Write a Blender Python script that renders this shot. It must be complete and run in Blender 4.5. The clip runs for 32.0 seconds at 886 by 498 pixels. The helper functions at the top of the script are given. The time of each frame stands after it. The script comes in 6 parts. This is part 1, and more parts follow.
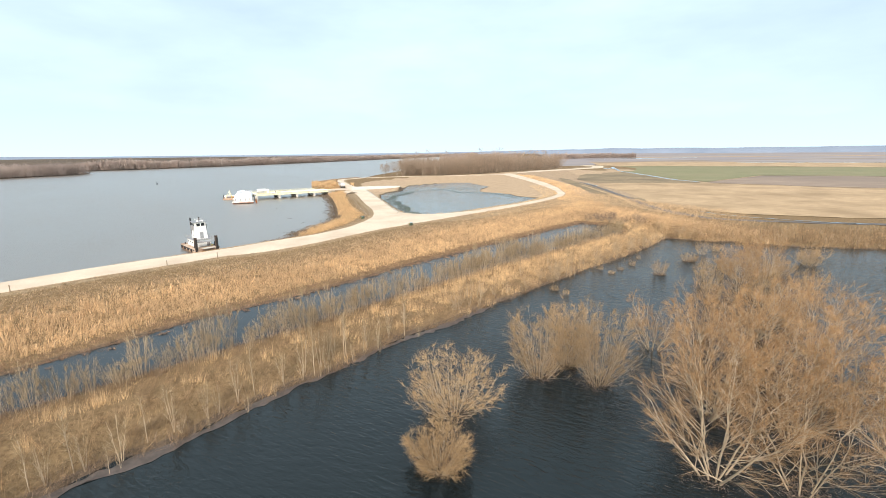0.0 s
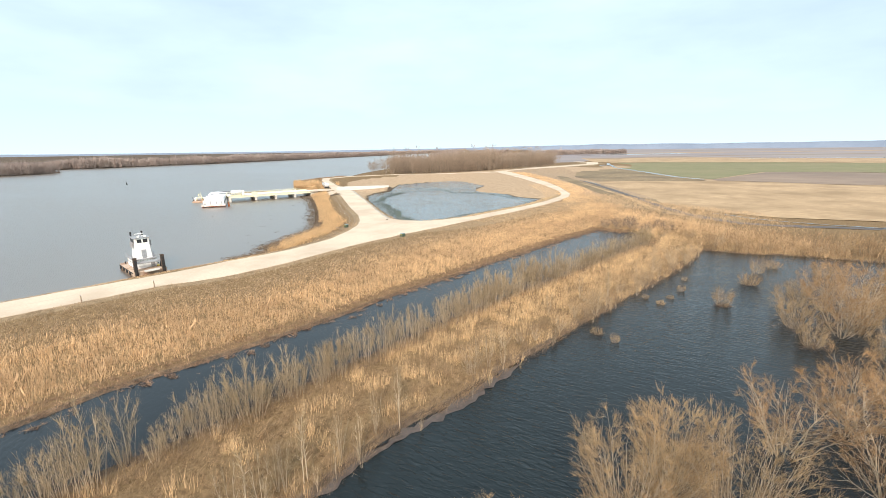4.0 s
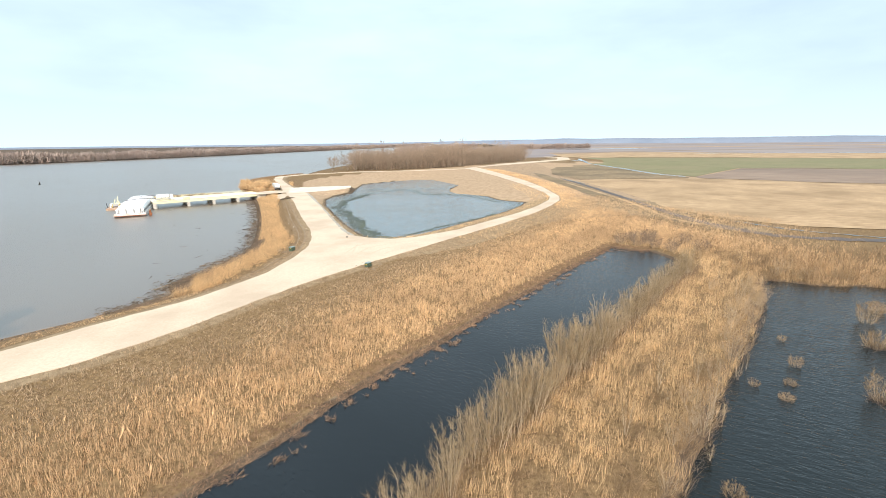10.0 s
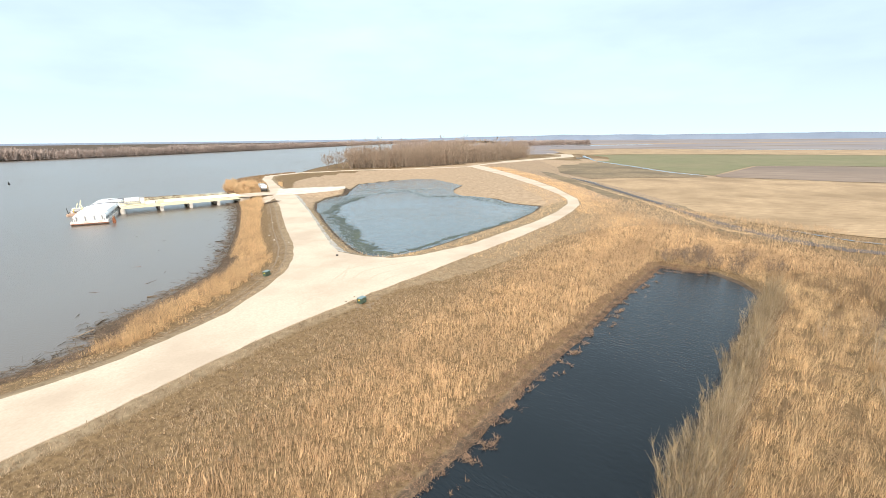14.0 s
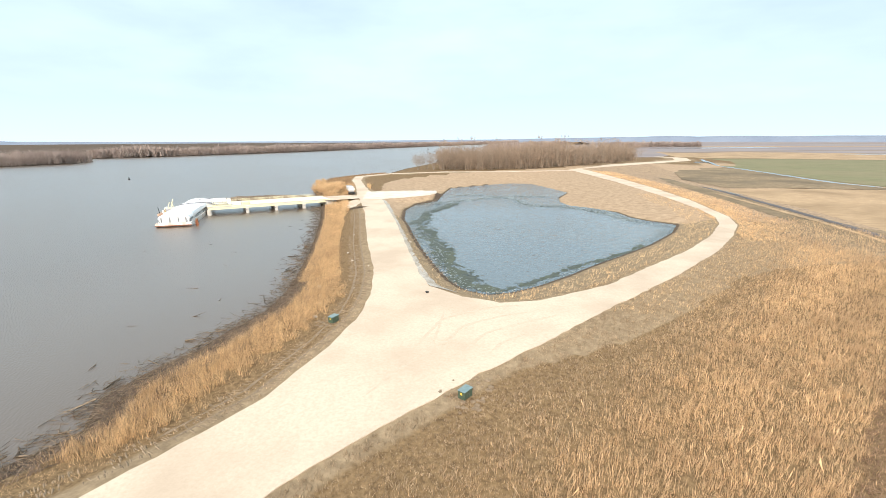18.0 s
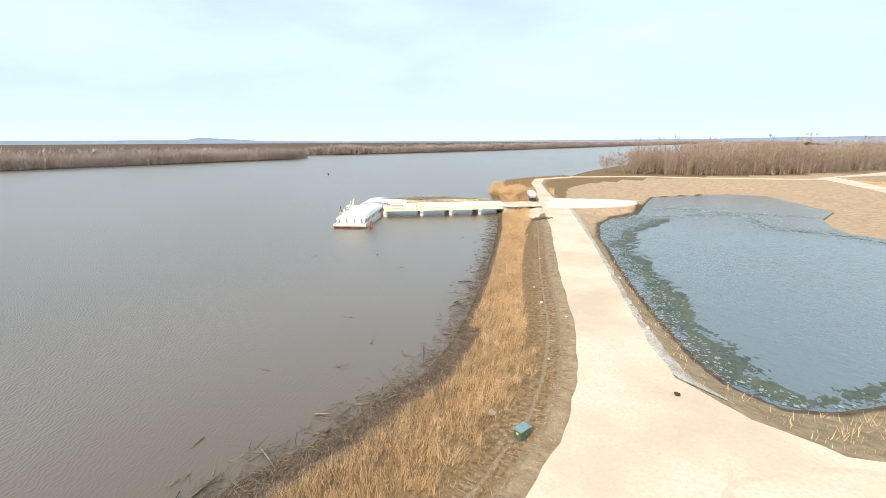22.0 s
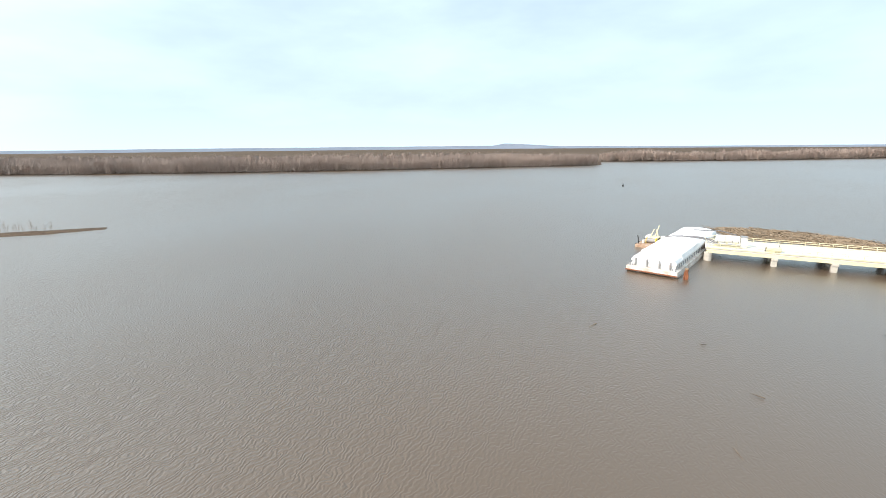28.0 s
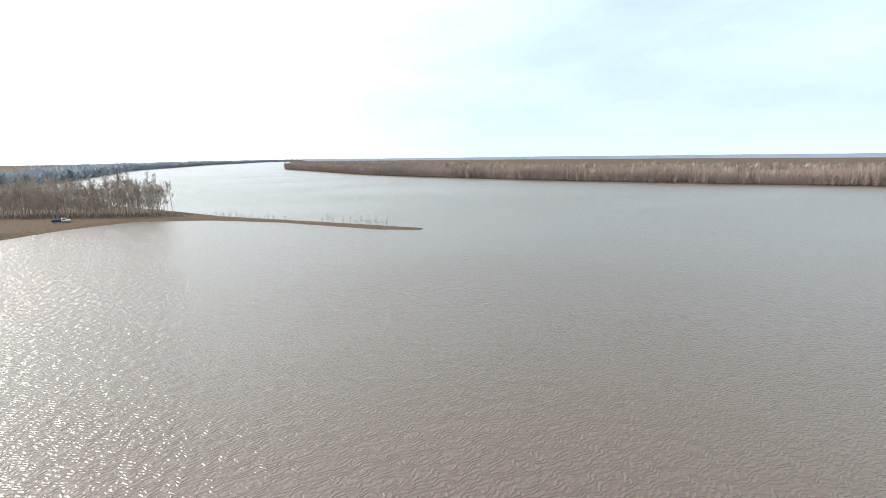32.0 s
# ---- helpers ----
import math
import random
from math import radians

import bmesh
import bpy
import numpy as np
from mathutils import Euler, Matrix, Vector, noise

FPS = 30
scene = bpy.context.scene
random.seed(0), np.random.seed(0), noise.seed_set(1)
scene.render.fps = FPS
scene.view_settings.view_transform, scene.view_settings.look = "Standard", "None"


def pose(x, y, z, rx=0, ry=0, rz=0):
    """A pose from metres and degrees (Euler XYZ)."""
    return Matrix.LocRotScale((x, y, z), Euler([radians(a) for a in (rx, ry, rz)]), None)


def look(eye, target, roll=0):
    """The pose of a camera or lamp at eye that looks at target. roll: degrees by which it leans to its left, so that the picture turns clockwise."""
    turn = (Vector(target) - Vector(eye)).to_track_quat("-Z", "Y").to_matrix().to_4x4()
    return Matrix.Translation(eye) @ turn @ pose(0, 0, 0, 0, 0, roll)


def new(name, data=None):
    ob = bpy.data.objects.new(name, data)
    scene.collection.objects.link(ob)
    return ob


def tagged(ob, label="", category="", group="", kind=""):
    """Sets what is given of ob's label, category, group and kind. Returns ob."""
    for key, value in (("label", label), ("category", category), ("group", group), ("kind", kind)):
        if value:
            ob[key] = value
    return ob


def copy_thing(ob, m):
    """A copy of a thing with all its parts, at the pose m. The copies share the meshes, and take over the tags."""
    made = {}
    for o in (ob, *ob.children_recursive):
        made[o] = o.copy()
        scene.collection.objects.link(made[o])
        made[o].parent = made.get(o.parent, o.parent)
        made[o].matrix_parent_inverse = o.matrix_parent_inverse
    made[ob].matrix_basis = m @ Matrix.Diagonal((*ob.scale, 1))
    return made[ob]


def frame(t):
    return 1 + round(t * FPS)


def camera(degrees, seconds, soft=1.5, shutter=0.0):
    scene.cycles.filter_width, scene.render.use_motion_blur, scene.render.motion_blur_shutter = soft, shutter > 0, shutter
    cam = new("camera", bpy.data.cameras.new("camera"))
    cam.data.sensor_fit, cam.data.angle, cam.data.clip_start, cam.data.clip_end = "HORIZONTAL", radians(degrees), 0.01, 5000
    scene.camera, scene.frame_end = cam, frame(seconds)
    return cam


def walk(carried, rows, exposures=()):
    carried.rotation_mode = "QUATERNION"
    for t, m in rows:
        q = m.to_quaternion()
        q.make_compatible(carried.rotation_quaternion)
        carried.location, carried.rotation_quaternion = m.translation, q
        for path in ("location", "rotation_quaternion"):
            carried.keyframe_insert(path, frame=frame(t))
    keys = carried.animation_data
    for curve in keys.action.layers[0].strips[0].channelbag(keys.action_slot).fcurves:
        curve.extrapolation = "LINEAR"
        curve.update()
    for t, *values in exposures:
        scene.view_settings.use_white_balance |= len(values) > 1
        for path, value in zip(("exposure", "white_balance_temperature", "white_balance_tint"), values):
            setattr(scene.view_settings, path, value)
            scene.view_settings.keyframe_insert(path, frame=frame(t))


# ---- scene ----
cam = camera(90.0, 32.0, 0.65)
PATH = [
    (0, (2.287, 4.559, 25.955), (2.192, 6.511, 25.528), -0.5),
    (0.5, (1.718, 7.178, 25.981), (1.633, 9.129, 25.551), -0.4),
    (1, (1.228, 9.871, 25.999), (1.148, 11.821, 25.566), -0.4),
    (1.5, (0.792, 12.648, 26.011), (0.721, 14.599, 25.576), -0.4),
    (2, (0.405, 15.45, 26.036), (0.342, 17.401, 25.599), -0.4),
    (2.5, (0.018, 18.344, 26.099), (-0.038, 20.295, 25.66), -0.5),
    (3, (-0.313, 21.269, 26.179), (-0.367, 23.219, 25.737), -0.5),
    (3.5, (-0.694, 24.134, 26.23), (-0.744, 26.084, 25.788), -0.6),
    (5.5, (-2.536, 35.647, 26.579), (-2.564, 37.595, 26.127), -0.6),
    (6, (-3.094, 38.347, 26.617), (-3.068, 40.294, 26.161), -0.6),
    (6.5, (-3.653, 40.927, 26.642), (-3.557, 42.871, 26.182), -0.5),
    (7, (-4.09, 43.497, 26.696), (-3.987, 45.44, 26.236), -0.4),
    (7.5, (-4.423, 46.075, 26.778), (-4.313, 48.017, 26.315), -0.3),
    (8, (-4.618, 48.793, 26.86), (-4.503, 50.735, 26.396), -0.3),
    (8.5, (-4.694, 51.568, 26.939), (-4.576, 53.51, 26.473), -0.3),
    (9, (-4.677, 54.304, 27.03), (-4.56, 56.245, 26.562), -0.4),
    (9.5, (-4.654, 56.997, 27.093), (-4.541, 58.938, 26.623), -0.4),
    (10, (-4.795, 60.033, 27.136), (-4.687, 61.974, 26.666), -0.5),
    (10.5, (-5.07, 63.116, 27.169), (-4.958, 65.057, 26.698), -0.4),
    (11, (-5.416, 66.107, 27.194), (-5.3, 68.047, 26.721), -0.5),
    (11.5, (-5.785, 68.932, 27.223), (-5.671, 70.872, 26.749), -0.4),
    (12, (-6.112, 71.631, 27.244), (-6.0, 73.57, 26.769), -0.4),
    (12.5, (-6.263, 74.214, 27.256), (-6.154, 76.154, 26.78), -0.2),
    (13, (-6.355, 76.795, 27.248), (-6.243, 78.733, 26.767), -0.4),
    (13.5, (-6.384, 79.455, 27.234), (-6.268, 81.393, 26.751), -0.4),
    (14, (-6.535, 82.249, 27.222), (-6.416, 84.185, 26.737), -0.5),
    (14.5, (-6.879, 85.322, 27.214), (-6.761, 87.258, 26.727), -0.5),
    (16.5, (-9.434, 99.177, 27.181), (-9.386, 101.119, 26.703), 0.0),
    (17, (-10.213, 102.51, 27.112), (-10.264, 104.45, 26.63), -0.3),
    (17.5, (-11.162, 105.875, 26.982), (-11.33, 107.809, 26.502), -0.1),
    (18, (-12.229, 109.265, 26.855), (-12.485, 111.189, 26.375), -0.2),
    (18.5, (-13.406, 112.638, 26.765), (-13.757, 114.547, 26.284), -0.3),
    (19, (-14.723, 115.931, 26.705), (-15.186, 117.816, 26.225), -0.4),
    (19.5, (-16.077, 119.045, 26.618), (-16.603, 120.914, 26.139), -0.3),
    (20, (-17.62, 122.103, 26.546), (-18.246, 123.941, 26.067), -0.2),
    (20.5, (-19.298, 125.011, 26.481), (-20.014, 126.816, 26.004), -0.2),
    (21, (-21.051, 127.791, 26.452), (-21.853, 129.559, 25.975), -0.3),
    (21.5, (-22.84, 130.409, 26.443), (-23.721, 132.139, 25.966), -0.2),
    (22, (-24.764, 132.781, 26.435), (-25.716, 134.473, 25.956), -0.2),
    (22.5, (-26.715, 134.875, 26.414), (-27.75, 136.518, 25.938), -0.2),
    (23, (-28.746, 136.734, 26.369), (-29.847, 138.334, 25.892), -0.1),
    (23.5, (-31.012, 138.492, 26.349), (-32.179, 140.045, 25.872), -0.2),
    (24, (-33.322, 140.187, 26.325), (-34.582, 141.666, 25.849), -0.3),
    (24.5, (-35.596, 141.951, 26.309), (-36.955, 143.34, 25.835), -0.6),
    (25, (-37.785, 143.807, 26.309), (-39.25, 145.084, 25.836), -0.9),
    (25.5, (-39.951, 145.887, 26.354), (-41.514, 147.044, 25.885), -1.1),
    (27.5, (-49.062, 155.45, 26.907), (-50.78, 156.364, 26.447), -0.5),
    (28, (-51.689, 157.823, 27.01), (-53.46, 158.635, 26.559), -0.5),
    (28.5, (-54.32, 160.141, 27.101), (-56.144, 160.829, 26.654), -0.6),
    (29, (-56.867, 162.402, 27.21), (-58.739, 162.952, 26.772), -0.7),
    (29.5, (-59.64, 164.602, 27.32), (-61.55, 165.003, 26.885), -0.8),
    (30, (-63.11, 166.665, 27.412), (-65.053, 166.879, 26.989), -0.3),
    (30.5, (-66.91, 168.484, 27.444), (-68.866, 168.451, 27.025), -0.6),
    (31, (-70.869, 170.078, 27.471), (-72.804, 169.786, 27.06), -0.6),
    (31.5, (-74.877, 171.51, 27.488), (-76.777, 171.038, 27.08), -0.5),
    (32, (-78.893, 172.922, 27.503), (-80.764, 172.344, 27.097), -0.5),
]
walk(cam, [(t, look(eye, target, roll)) for t, eye, target, roll in PATH])

# ---- sky, sun and exposure ----
SUN_ELEVATION, SUN_YAW = 36.0, 181.0   # the sun stands behind the camera's start, to its left
world = bpy.data.worlds.new("sky")
scene.world = world
world.use_nodes = True
wt = world.node_tree
wt.nodes.clear()
sky = wt.nodes.new("ShaderNodeTexSky")
sky.sky_type, sky.sun_disc = "NISHITA", False
sky.sun_elevation, sky.sun_rotation = radians(SUN_ELEVATION), radians(-SUN_YAW)
sky.air_density, sky.dust_density, sky.ozone_density = 1.0, 2.5, 1.0
way = wt.nodes.new("ShaderNodeTexCoord")
stretch = wt.nodes.new("ShaderNodeMapping")
stretch.inputs["Scale"].default_value = (1.6, 1.6, 5.5)
veil = wt.nodes.new("ShaderNodeTexNoise")
veil.inputs["Scale"].default_value, veil.inputs["Detail"].default_value, veil.inputs["Roughness"].default_value = 1.3, 5.0, 0.55
veil_ramp = wt.nodes.new("ShaderNodeValToRGB")
veil_ramp.color_ramp.elements[0].position, veil_ramp.color_ramp.elements[1].position = 0.3, 0.72
veil_ramp.color_ramp.elements[0].color, veil_ramp.color_ramp.elements[1].color = (0.62, 0.62, 0.62, 1), (0.93, 0.93, 0.93, 1)
veil_mix = wt.nodes.new("ShaderNodeMixRGB")
veil_tint = wt.nodes.new("ShaderNodeMixRGB")
veil_tint.inputs["Color1"].default_value, veil_tint.inputs["Color2"].default_value = (9.5, 11.9, 13.3, 1), (19.0, 21.5, 22.5, 1)
sky_out = wt.nodes.new("ShaderNodeBackground")
sky_out.inputs["Strength"].default_value = 0.1
world_out = wt.nodes.new("ShaderNodeOutputWorld")
wt.links.new(way.outputs["Generated"], stretch.inputs["Vector"])
wt.links.new(stretch.outputs[0], veil.inputs["Vector"])
wt.links.new(veil.outputs["Fac"], veil_ramp.inputs["Fac"])
rise = wt.nodes.new("ShaderNodeSeparateXYZ")
wt.links.new(way.outputs["Generated"], rise.inputs[0])
low_haze = wt.nodes.new("ShaderNodeMapRange")
low_haze.inputs["From Min"].default_value, low_haze.inputs["From Max"].default_value = 0.0, 0.35
low_haze.inputs["To Min"].default_value, low_haze.inputs["To Max"].default_value = 0.96, 0.0
wt.links.new(rise.outputs["Z"], low_haze.inputs["Value"])
thicker = wt.nodes.new("ShaderNodeMath")
thicker.operation = "MAXIMUM"
wt.links.new(veil_ramp.outputs["Color"], thicker.inputs[0])
wt.links.new(low_haze.outputs["Result"], thicker.inputs[1])
wt.links.new(thicker.outputs[0], veil_mix.inputs["Fac"])
wt.links.new(sky.outputs["Color"], veil_mix.inputs["Color1"])
toward = wt.nodes.new("ShaderNodeVectorMath")   # the thin cloud is whiter and brighter round the sun
toward.operation = "DOT_PRODUCT"
toward.inputs[1].default_value = (-math.sin(radians(SUN_YAW)) * math.cos(radians(SUN_ELEVATION)), math.cos(radians(SUN_YAW)) * math.cos(radians(SUN_ELEVATION)), math.sin(radians(SUN_ELEVATION)))
wt.links.new(way.outputs["Generated"], toward.inputs[0])
glow = wt.nodes.new("ShaderNodeMapRange")
glow.inputs["From Min"].default_value, glow.inputs["From Max"].default_value = 0.12, 1.0
glow.interpolation_type = "SMOOTHSTEP"
wt.links.new(toward.outputs["Value"], glow.inputs["Value"])
wt.links.new(glow.outputs["Result"], veil_tint.inputs["Fac"])
wt.links.new(veil_tint.outputs["Color"], veil_mix.inputs["Color2"])
wt.links.new(veil_mix.outputs["Color"], sky_out.inputs["Color"])
wt.links.new(sky_out.outputs[0], world_out.inputs["Surface"])

sun = new("sun", bpy.data.lights.new("sun", "SUN"))
sun.data.energy, sun.data.angle, sun.data.color = 4.5, radians(0.6), (1.0, 0.850, 0.730)
sun_from = Vector((-math.sin(radians(SUN_YAW)) * math.cos(radians(SUN_ELEVATION)),
                   math.cos(radians(SUN_YAW)) * math.cos(radians(SUN_ELEVATION)), math.sin(radians(SUN_ELEVATION))))
sun.matrix_world = look(sun_from * 100, (0, 0, 0))


# ---- materials ----
def surface(name, dark, light, grain=3.0, rough=0.85, bump=0.3, stain=None, stain_size=0.08, stain_amount=0.4,
            metal=0.0, island=0.0, chance=0.0, stretch_xyz=None, depth=0.05):
    """A surface with grain and larger stains, at true size; island and chance vary the pieces of one mesh or one kind."""
    m = bpy.data.materials.new(name)
    m.use_nodes = True
    nt = m.node_tree
    b = nt.nodes["Principled BSDF"]
    b.inputs["Roughness"].default_value, b.inputs["Metallic"].default_value = rough, metal
    geo = nt.nodes.new("ShaderNodeNewGeometry")
    at = geo.outputs["Position"]
    if stretch_xyz:
        mp = nt.nodes.new("ShaderNodeMapping")
        mp.inputs["Scale"].default_value = stretch_xyz
        nt.links.new(at, mp.inputs["Vector"])
        at = mp.outputs[0]
    fine = nt.nodes.new("ShaderNodeTexNoise")
    fine.inputs["Scale"].default_value, fine.inputs["Detail"].default_value, fine.inputs["Roughness"].default_value = grain, 6.0, 0.65
    nt.links.new(at, fine.inputs["Vector"])
    ramp = nt.nodes.new("ShaderNodeValToRGB")
    ramp.color_ramp.elements[0].position, ramp.color_ramp.elements[1].position = 0.32, 0.68
    ramp.color_ramp.elements[0].color, ramp.color_ramp.elements[1].color = (*dark, 1), (*light, 1)
    nt.links.new(fine.outputs["Fac"], ramp.inputs["Fac"])
    colour = ramp.outputs["Color"]
    if stain:
        wide = nt.nodes.new("ShaderNodeTexNoise")
        wide.inputs["Scale"].default_value, wide.inputs["Detail"].default_value = stain_size, 5.0
        nt.links.new(geo.outputs["Position"], wide.inputs["Vector"])
        wr = nt.nodes.new("ShaderNodeMapRange")
        wr.inputs["From Min"].default_value, wr.inputs["From Max"].default_value = 0.42, 0.66
        wr.inputs["To Max"].default_value = stain_amount
        nt.links.new(wide.outputs["Fac"], wr.inputs["Value"])
        mix = nt.nodes.new("ShaderNodeMixRGB")
        mix.inputs["Color2"].default_value = (*stain, 1)
        nt.links.new(wr.outputs["Result"], mix.inputs["Fac"])
        nt.links.new(colour, mix.inputs["Color1"])
        colour = mix.outputs["Color"]
    for amount, source in ((island, geo.outputs["Random Per Island"]), (chance, None)):
        if amount:
            if source is None:
                source = nt.nodes.new("ShaderNodeObjectInfo").outputs["Random"]
            mr = nt.nodes.new("ShaderNodeMapRange")
            mr.inputs["To Min"].default_value, mr.inputs["To Max"].default_value = 1 - amount, 1 + amount
            nt.links.new(source, mr.inputs["Value"])
            hsv = nt.nodes.new("ShaderNodeHueSaturation")
            nt.links.new(mr.outputs["Result"], hsv.inputs["Value"])
            nt.links.new(colour, hsv.inputs["Color"])
            colour = hsv.outputs["Color"]
    nt.links.new(colour, b.inputs["Base Color"])
    if bump:
        bp = nt.nodes.new("ShaderNodeBump")
        bp.inputs["Strength"].default_value, bp.inputs["Distance"].default_value = bump, depth
        nt.links.new(fine.outputs["Fac"], bp.inputs["Height"])
        nt.links.new(bp.outputs["Normal"], b.inputs["Normal"])
    return m


def water(name, shallow, deep, rough, ripple, size, turn, murk=0.01, specular=0.5, swell=0.16, crest=0.32, ior=1.5, sheen=0.0, chop=0.0):
    """Open water: a body colour with slow streaks, and wind ripples across the direction turn."""
    m = bpy.data.materials.new(name)
    m.use_nodes = True
    nt = m.node_tree
    b = nt.nodes["Principled BSDF"]
    b.inputs["Roughness"].default_value, b.inputs["IOR"].default_value = rough, ior
    b.inputs["Specular IOR Level"].default_value = specular
    b.inputs["Coat Weight"].default_value, b.inputs["Coat Roughness"].default_value, b.inputs["Coat IOR"].default_value = sheen, 0.34, 1.62
    geo = nt.nodes.new("ShaderNodeNewGeometry")
    mp = nt.nodes.new("ShaderNodeMapping")
    mp.inputs["Rotation"].default_value = (0, 0, radians(turn))
    mp.vector_type = "TEXTURE"
    mp.inputs["Scale"].default_value = (1.0, 1.0 / crest, 1.0)
    nt.links.new(geo.outputs["Position"], mp.inputs["Vector"])
    slow = nt.nodes.new("ShaderNodeTexNoise")
    slow.inputs["Scale"].default_value, slow.inputs["Detail"].default_value = murk, 6.0
    nt.links.new(mp.outputs[0], slow.inputs["Vector"])
    ramp = nt.nodes.new("ShaderNodeValToRGB")
    ramp.color_ramp.elements[0].position, ramp.color_ramp.elements[1].position = 0.35, 0.65
    ramp.color_ramp.elements[0].color, ramp.color_ramp.elements[1].color = (*deep, 1), (*shallow, 1)
    nt.links.new(slow.outputs["Fac"], ramp.inputs["Fac"])
    nt.links.new(ramp.outputs["Color"], b.inputs["Base Color"])
    waves = nt.nodes.new("ShaderNodeTexNoise")
    waves.inputs["Scale"].default_value, waves.inputs["Detail"].default_value, waves.inputs["Roughness"].default_value = size, 2.5, 0.5
    waves.inputs["Distortion"].default_value = 0.6
    nt.links.new(mp.outputs[0], waves.inputs["Vector"])
    gust = nt.nodes.new("ShaderNodeMapRange")
    gust.inputs["From Min"].default_value, gust.inputs["From Max"].default_value = 0.38, 0.62
    gust.inputs["To Min"].default_value, gust.inputs["To Max"].default_value = ripple * 0.6, ripple * 1.25
    nt.links.new(slow.outputs["Fac"], gust.inputs["Value"])
    bp = nt.nodes.new("ShaderNodeBump")
    bp.inputs["Distance"].default_value = swell
    strength = gust.outputs["Result"]
    if chop:   # the bay below the levee lies sheltered from the wind
        split = nt.nodes.new("ShaderNodeSeparateXYZ")
        nt.links.new(geo.outputs["Position"], split.inputs[0])
        lee = nt.nodes.new("ShaderNodeMapRange")
        lee.inputs["From Min"].default_value, lee.inputs["From Max"].default_value = -66.0, -112.0
        lee.inputs["To Min"].default_value, lee.inputs["To Max"].default_value = 0.16, 1.0
        nt.links.new(split.outputs["X"], lee.inputs["Value"])
        calm = nt.nodes.new("ShaderNodeMath")
        calm.operation = "MULTIPLY"
        nt.links.new(strength, calm.inputs[0])
        nt.links.new(lee.outputs["Result"], calm.inputs[1])
        strength = calm.outputs[0]
    nt.links.new(strength, bp.inputs["Strength"])
    height = waves.outputs["Fac"]
    if chop:
        turned = nt.nodes.new("ShaderNodeMapping")
        turned.vector_type = "TEXTURE"
        turned.inputs["Rotation"].default_value = (0, 0, radians(turn))
        nt.links.new(geo.outputs["Position"], turned.inputs["Vector"])
        bands = nt.nodes.new("ShaderNodeTexWave")
        bands.inputs["Scale"].default_value, bands.inputs["Distortion"].default_value = chop, 14.0
        bands.inputs["Detail"].default_value, bands.inputs["Detail Scale"].default_value = 2.0, 1.1
        nt.links.new(turned.outputs[0], bands.inputs["Vector"])
        both = nt.nodes.new("ShaderNodeMath")
        both.operation = "MULTIPLY_ADD"
        both.inputs[1].default_value = 0.55
        nt.links.new(bands.outputs["Fac"], both.inputs[0])
        nt.links.new(height, both.inputs[2])
        height = both.outputs[0]
    nt.links.new(height, bp.inputs["Height"])
    nt.links.new(bp.outputs["Normal"], b.inputs["Normal"])
    nt.links.new(bp.outputs["Normal"], b.inputs["Coat Normal"])
    return m


M_RIVER = water("muddy_river_water", (0.116, 0.073, 0.040), (0.094, 0.060, 0.034), 0.33, 1.0, 2.9, 38, 0.012, 0.55, 0.105, 0.45, 1.45, 0.95, 0.64)
M_FLOOD = water("dark_flood_water", (0.008, 0.013, 0.015), (0.005, 0.008, 0.009), 0.06, 1.0, 2.4, 62, 0.03, 0.5, 0.14, 0.30, 1.38)
M_DITCH = water("still_ditch_water", (0.009, 0.013, 0.017), (0.005, 0.008, 0.011), 0.05, 0.8, 3.4, 40, 0.05, 0.5, 0.09, 0.30, 1.38)
M_POND = water("grey_pond_water", (0.112, 0.142, 0.155), (0.086, 0.113, 0.128), 0.06, 1.0, 1.6, 65, 0.03, 1.0, 0.12, 0.40)
M_GRAVEL = surface("pale_road_gravel", (0.52, 0.415, 0.312), (0.65, 0.53, 0.408), 3.2, 0.95, 0.35, (0.44, 0.34, 0.25), 0.10, 0.75)
M_CHALK = surface("white_crushed_stone", (0.50, 0.455, 0.385), (0.74, 0.68, 0.59), 2.5, 0.95, 0.6, (0.40, 0.35, 0.28), 0.3, 0.5)
M_STRAW = surface("dry_straw_grass", (0.40, 0.251, 0.128), (0.84, 0.583, 0.332), 1.6, 0.9, 0.0, (0.37, 0.245, 0.142), 0.07, 0.6, island=0.24)
M_ROUGH = surface("rough_tan_grass", (0.16, 0.097, 0.050), (0.46, 0.310, 0.170), 1.3, 0.9, 0.0, (0.16, 0.104, 0.058), 0.22, 0.7, island=0.45)
M_SHORT = surface("short_greyish_grass", (0.225, 0.156, 0.092), (0.50, 0.368, 0.232), 1.2, 0.9, 0.0, (0.205, 0.148, 0.093), 0.12, 0.6, island=0.4)
M_REED = surface("dry_golden_reed", (0.44, 0.282, 0.140), (0.85, 0.598, 0.335), 1.3, 0.9, 0.0, (0.37, 0.245, 0.135), 0.16, 0.5, island=0.35)
M_BARK = surface("pale_willow_bark", (0.37, 0.28, 0.185), (0.58, 0.46, 0.33), 6.0, 0.9, 0.0, chance=0.18)
M_TWIG = surface("tan_willow_twigs", (0.255, 0.158, 0.076), (0.44, 0.296, 0.152), 0.7, 0.9, 0.0, island=0.35, chance=0.22)
M_BROWNBARK = surface("pale_brown_willow_bark", (0.31, 0.23, 0.15), (0.51, 0.40, 0.28), 3.0, 0.9, 0.0, chance=0.15)
M_PALETWIG = surface("olive_brown_sapling_twigs", (0.205, 0.145, 0.078), (0.385, 0.285, 0.160), 0.9, 0.9, 0.0, island=0.35, chance=0.25)
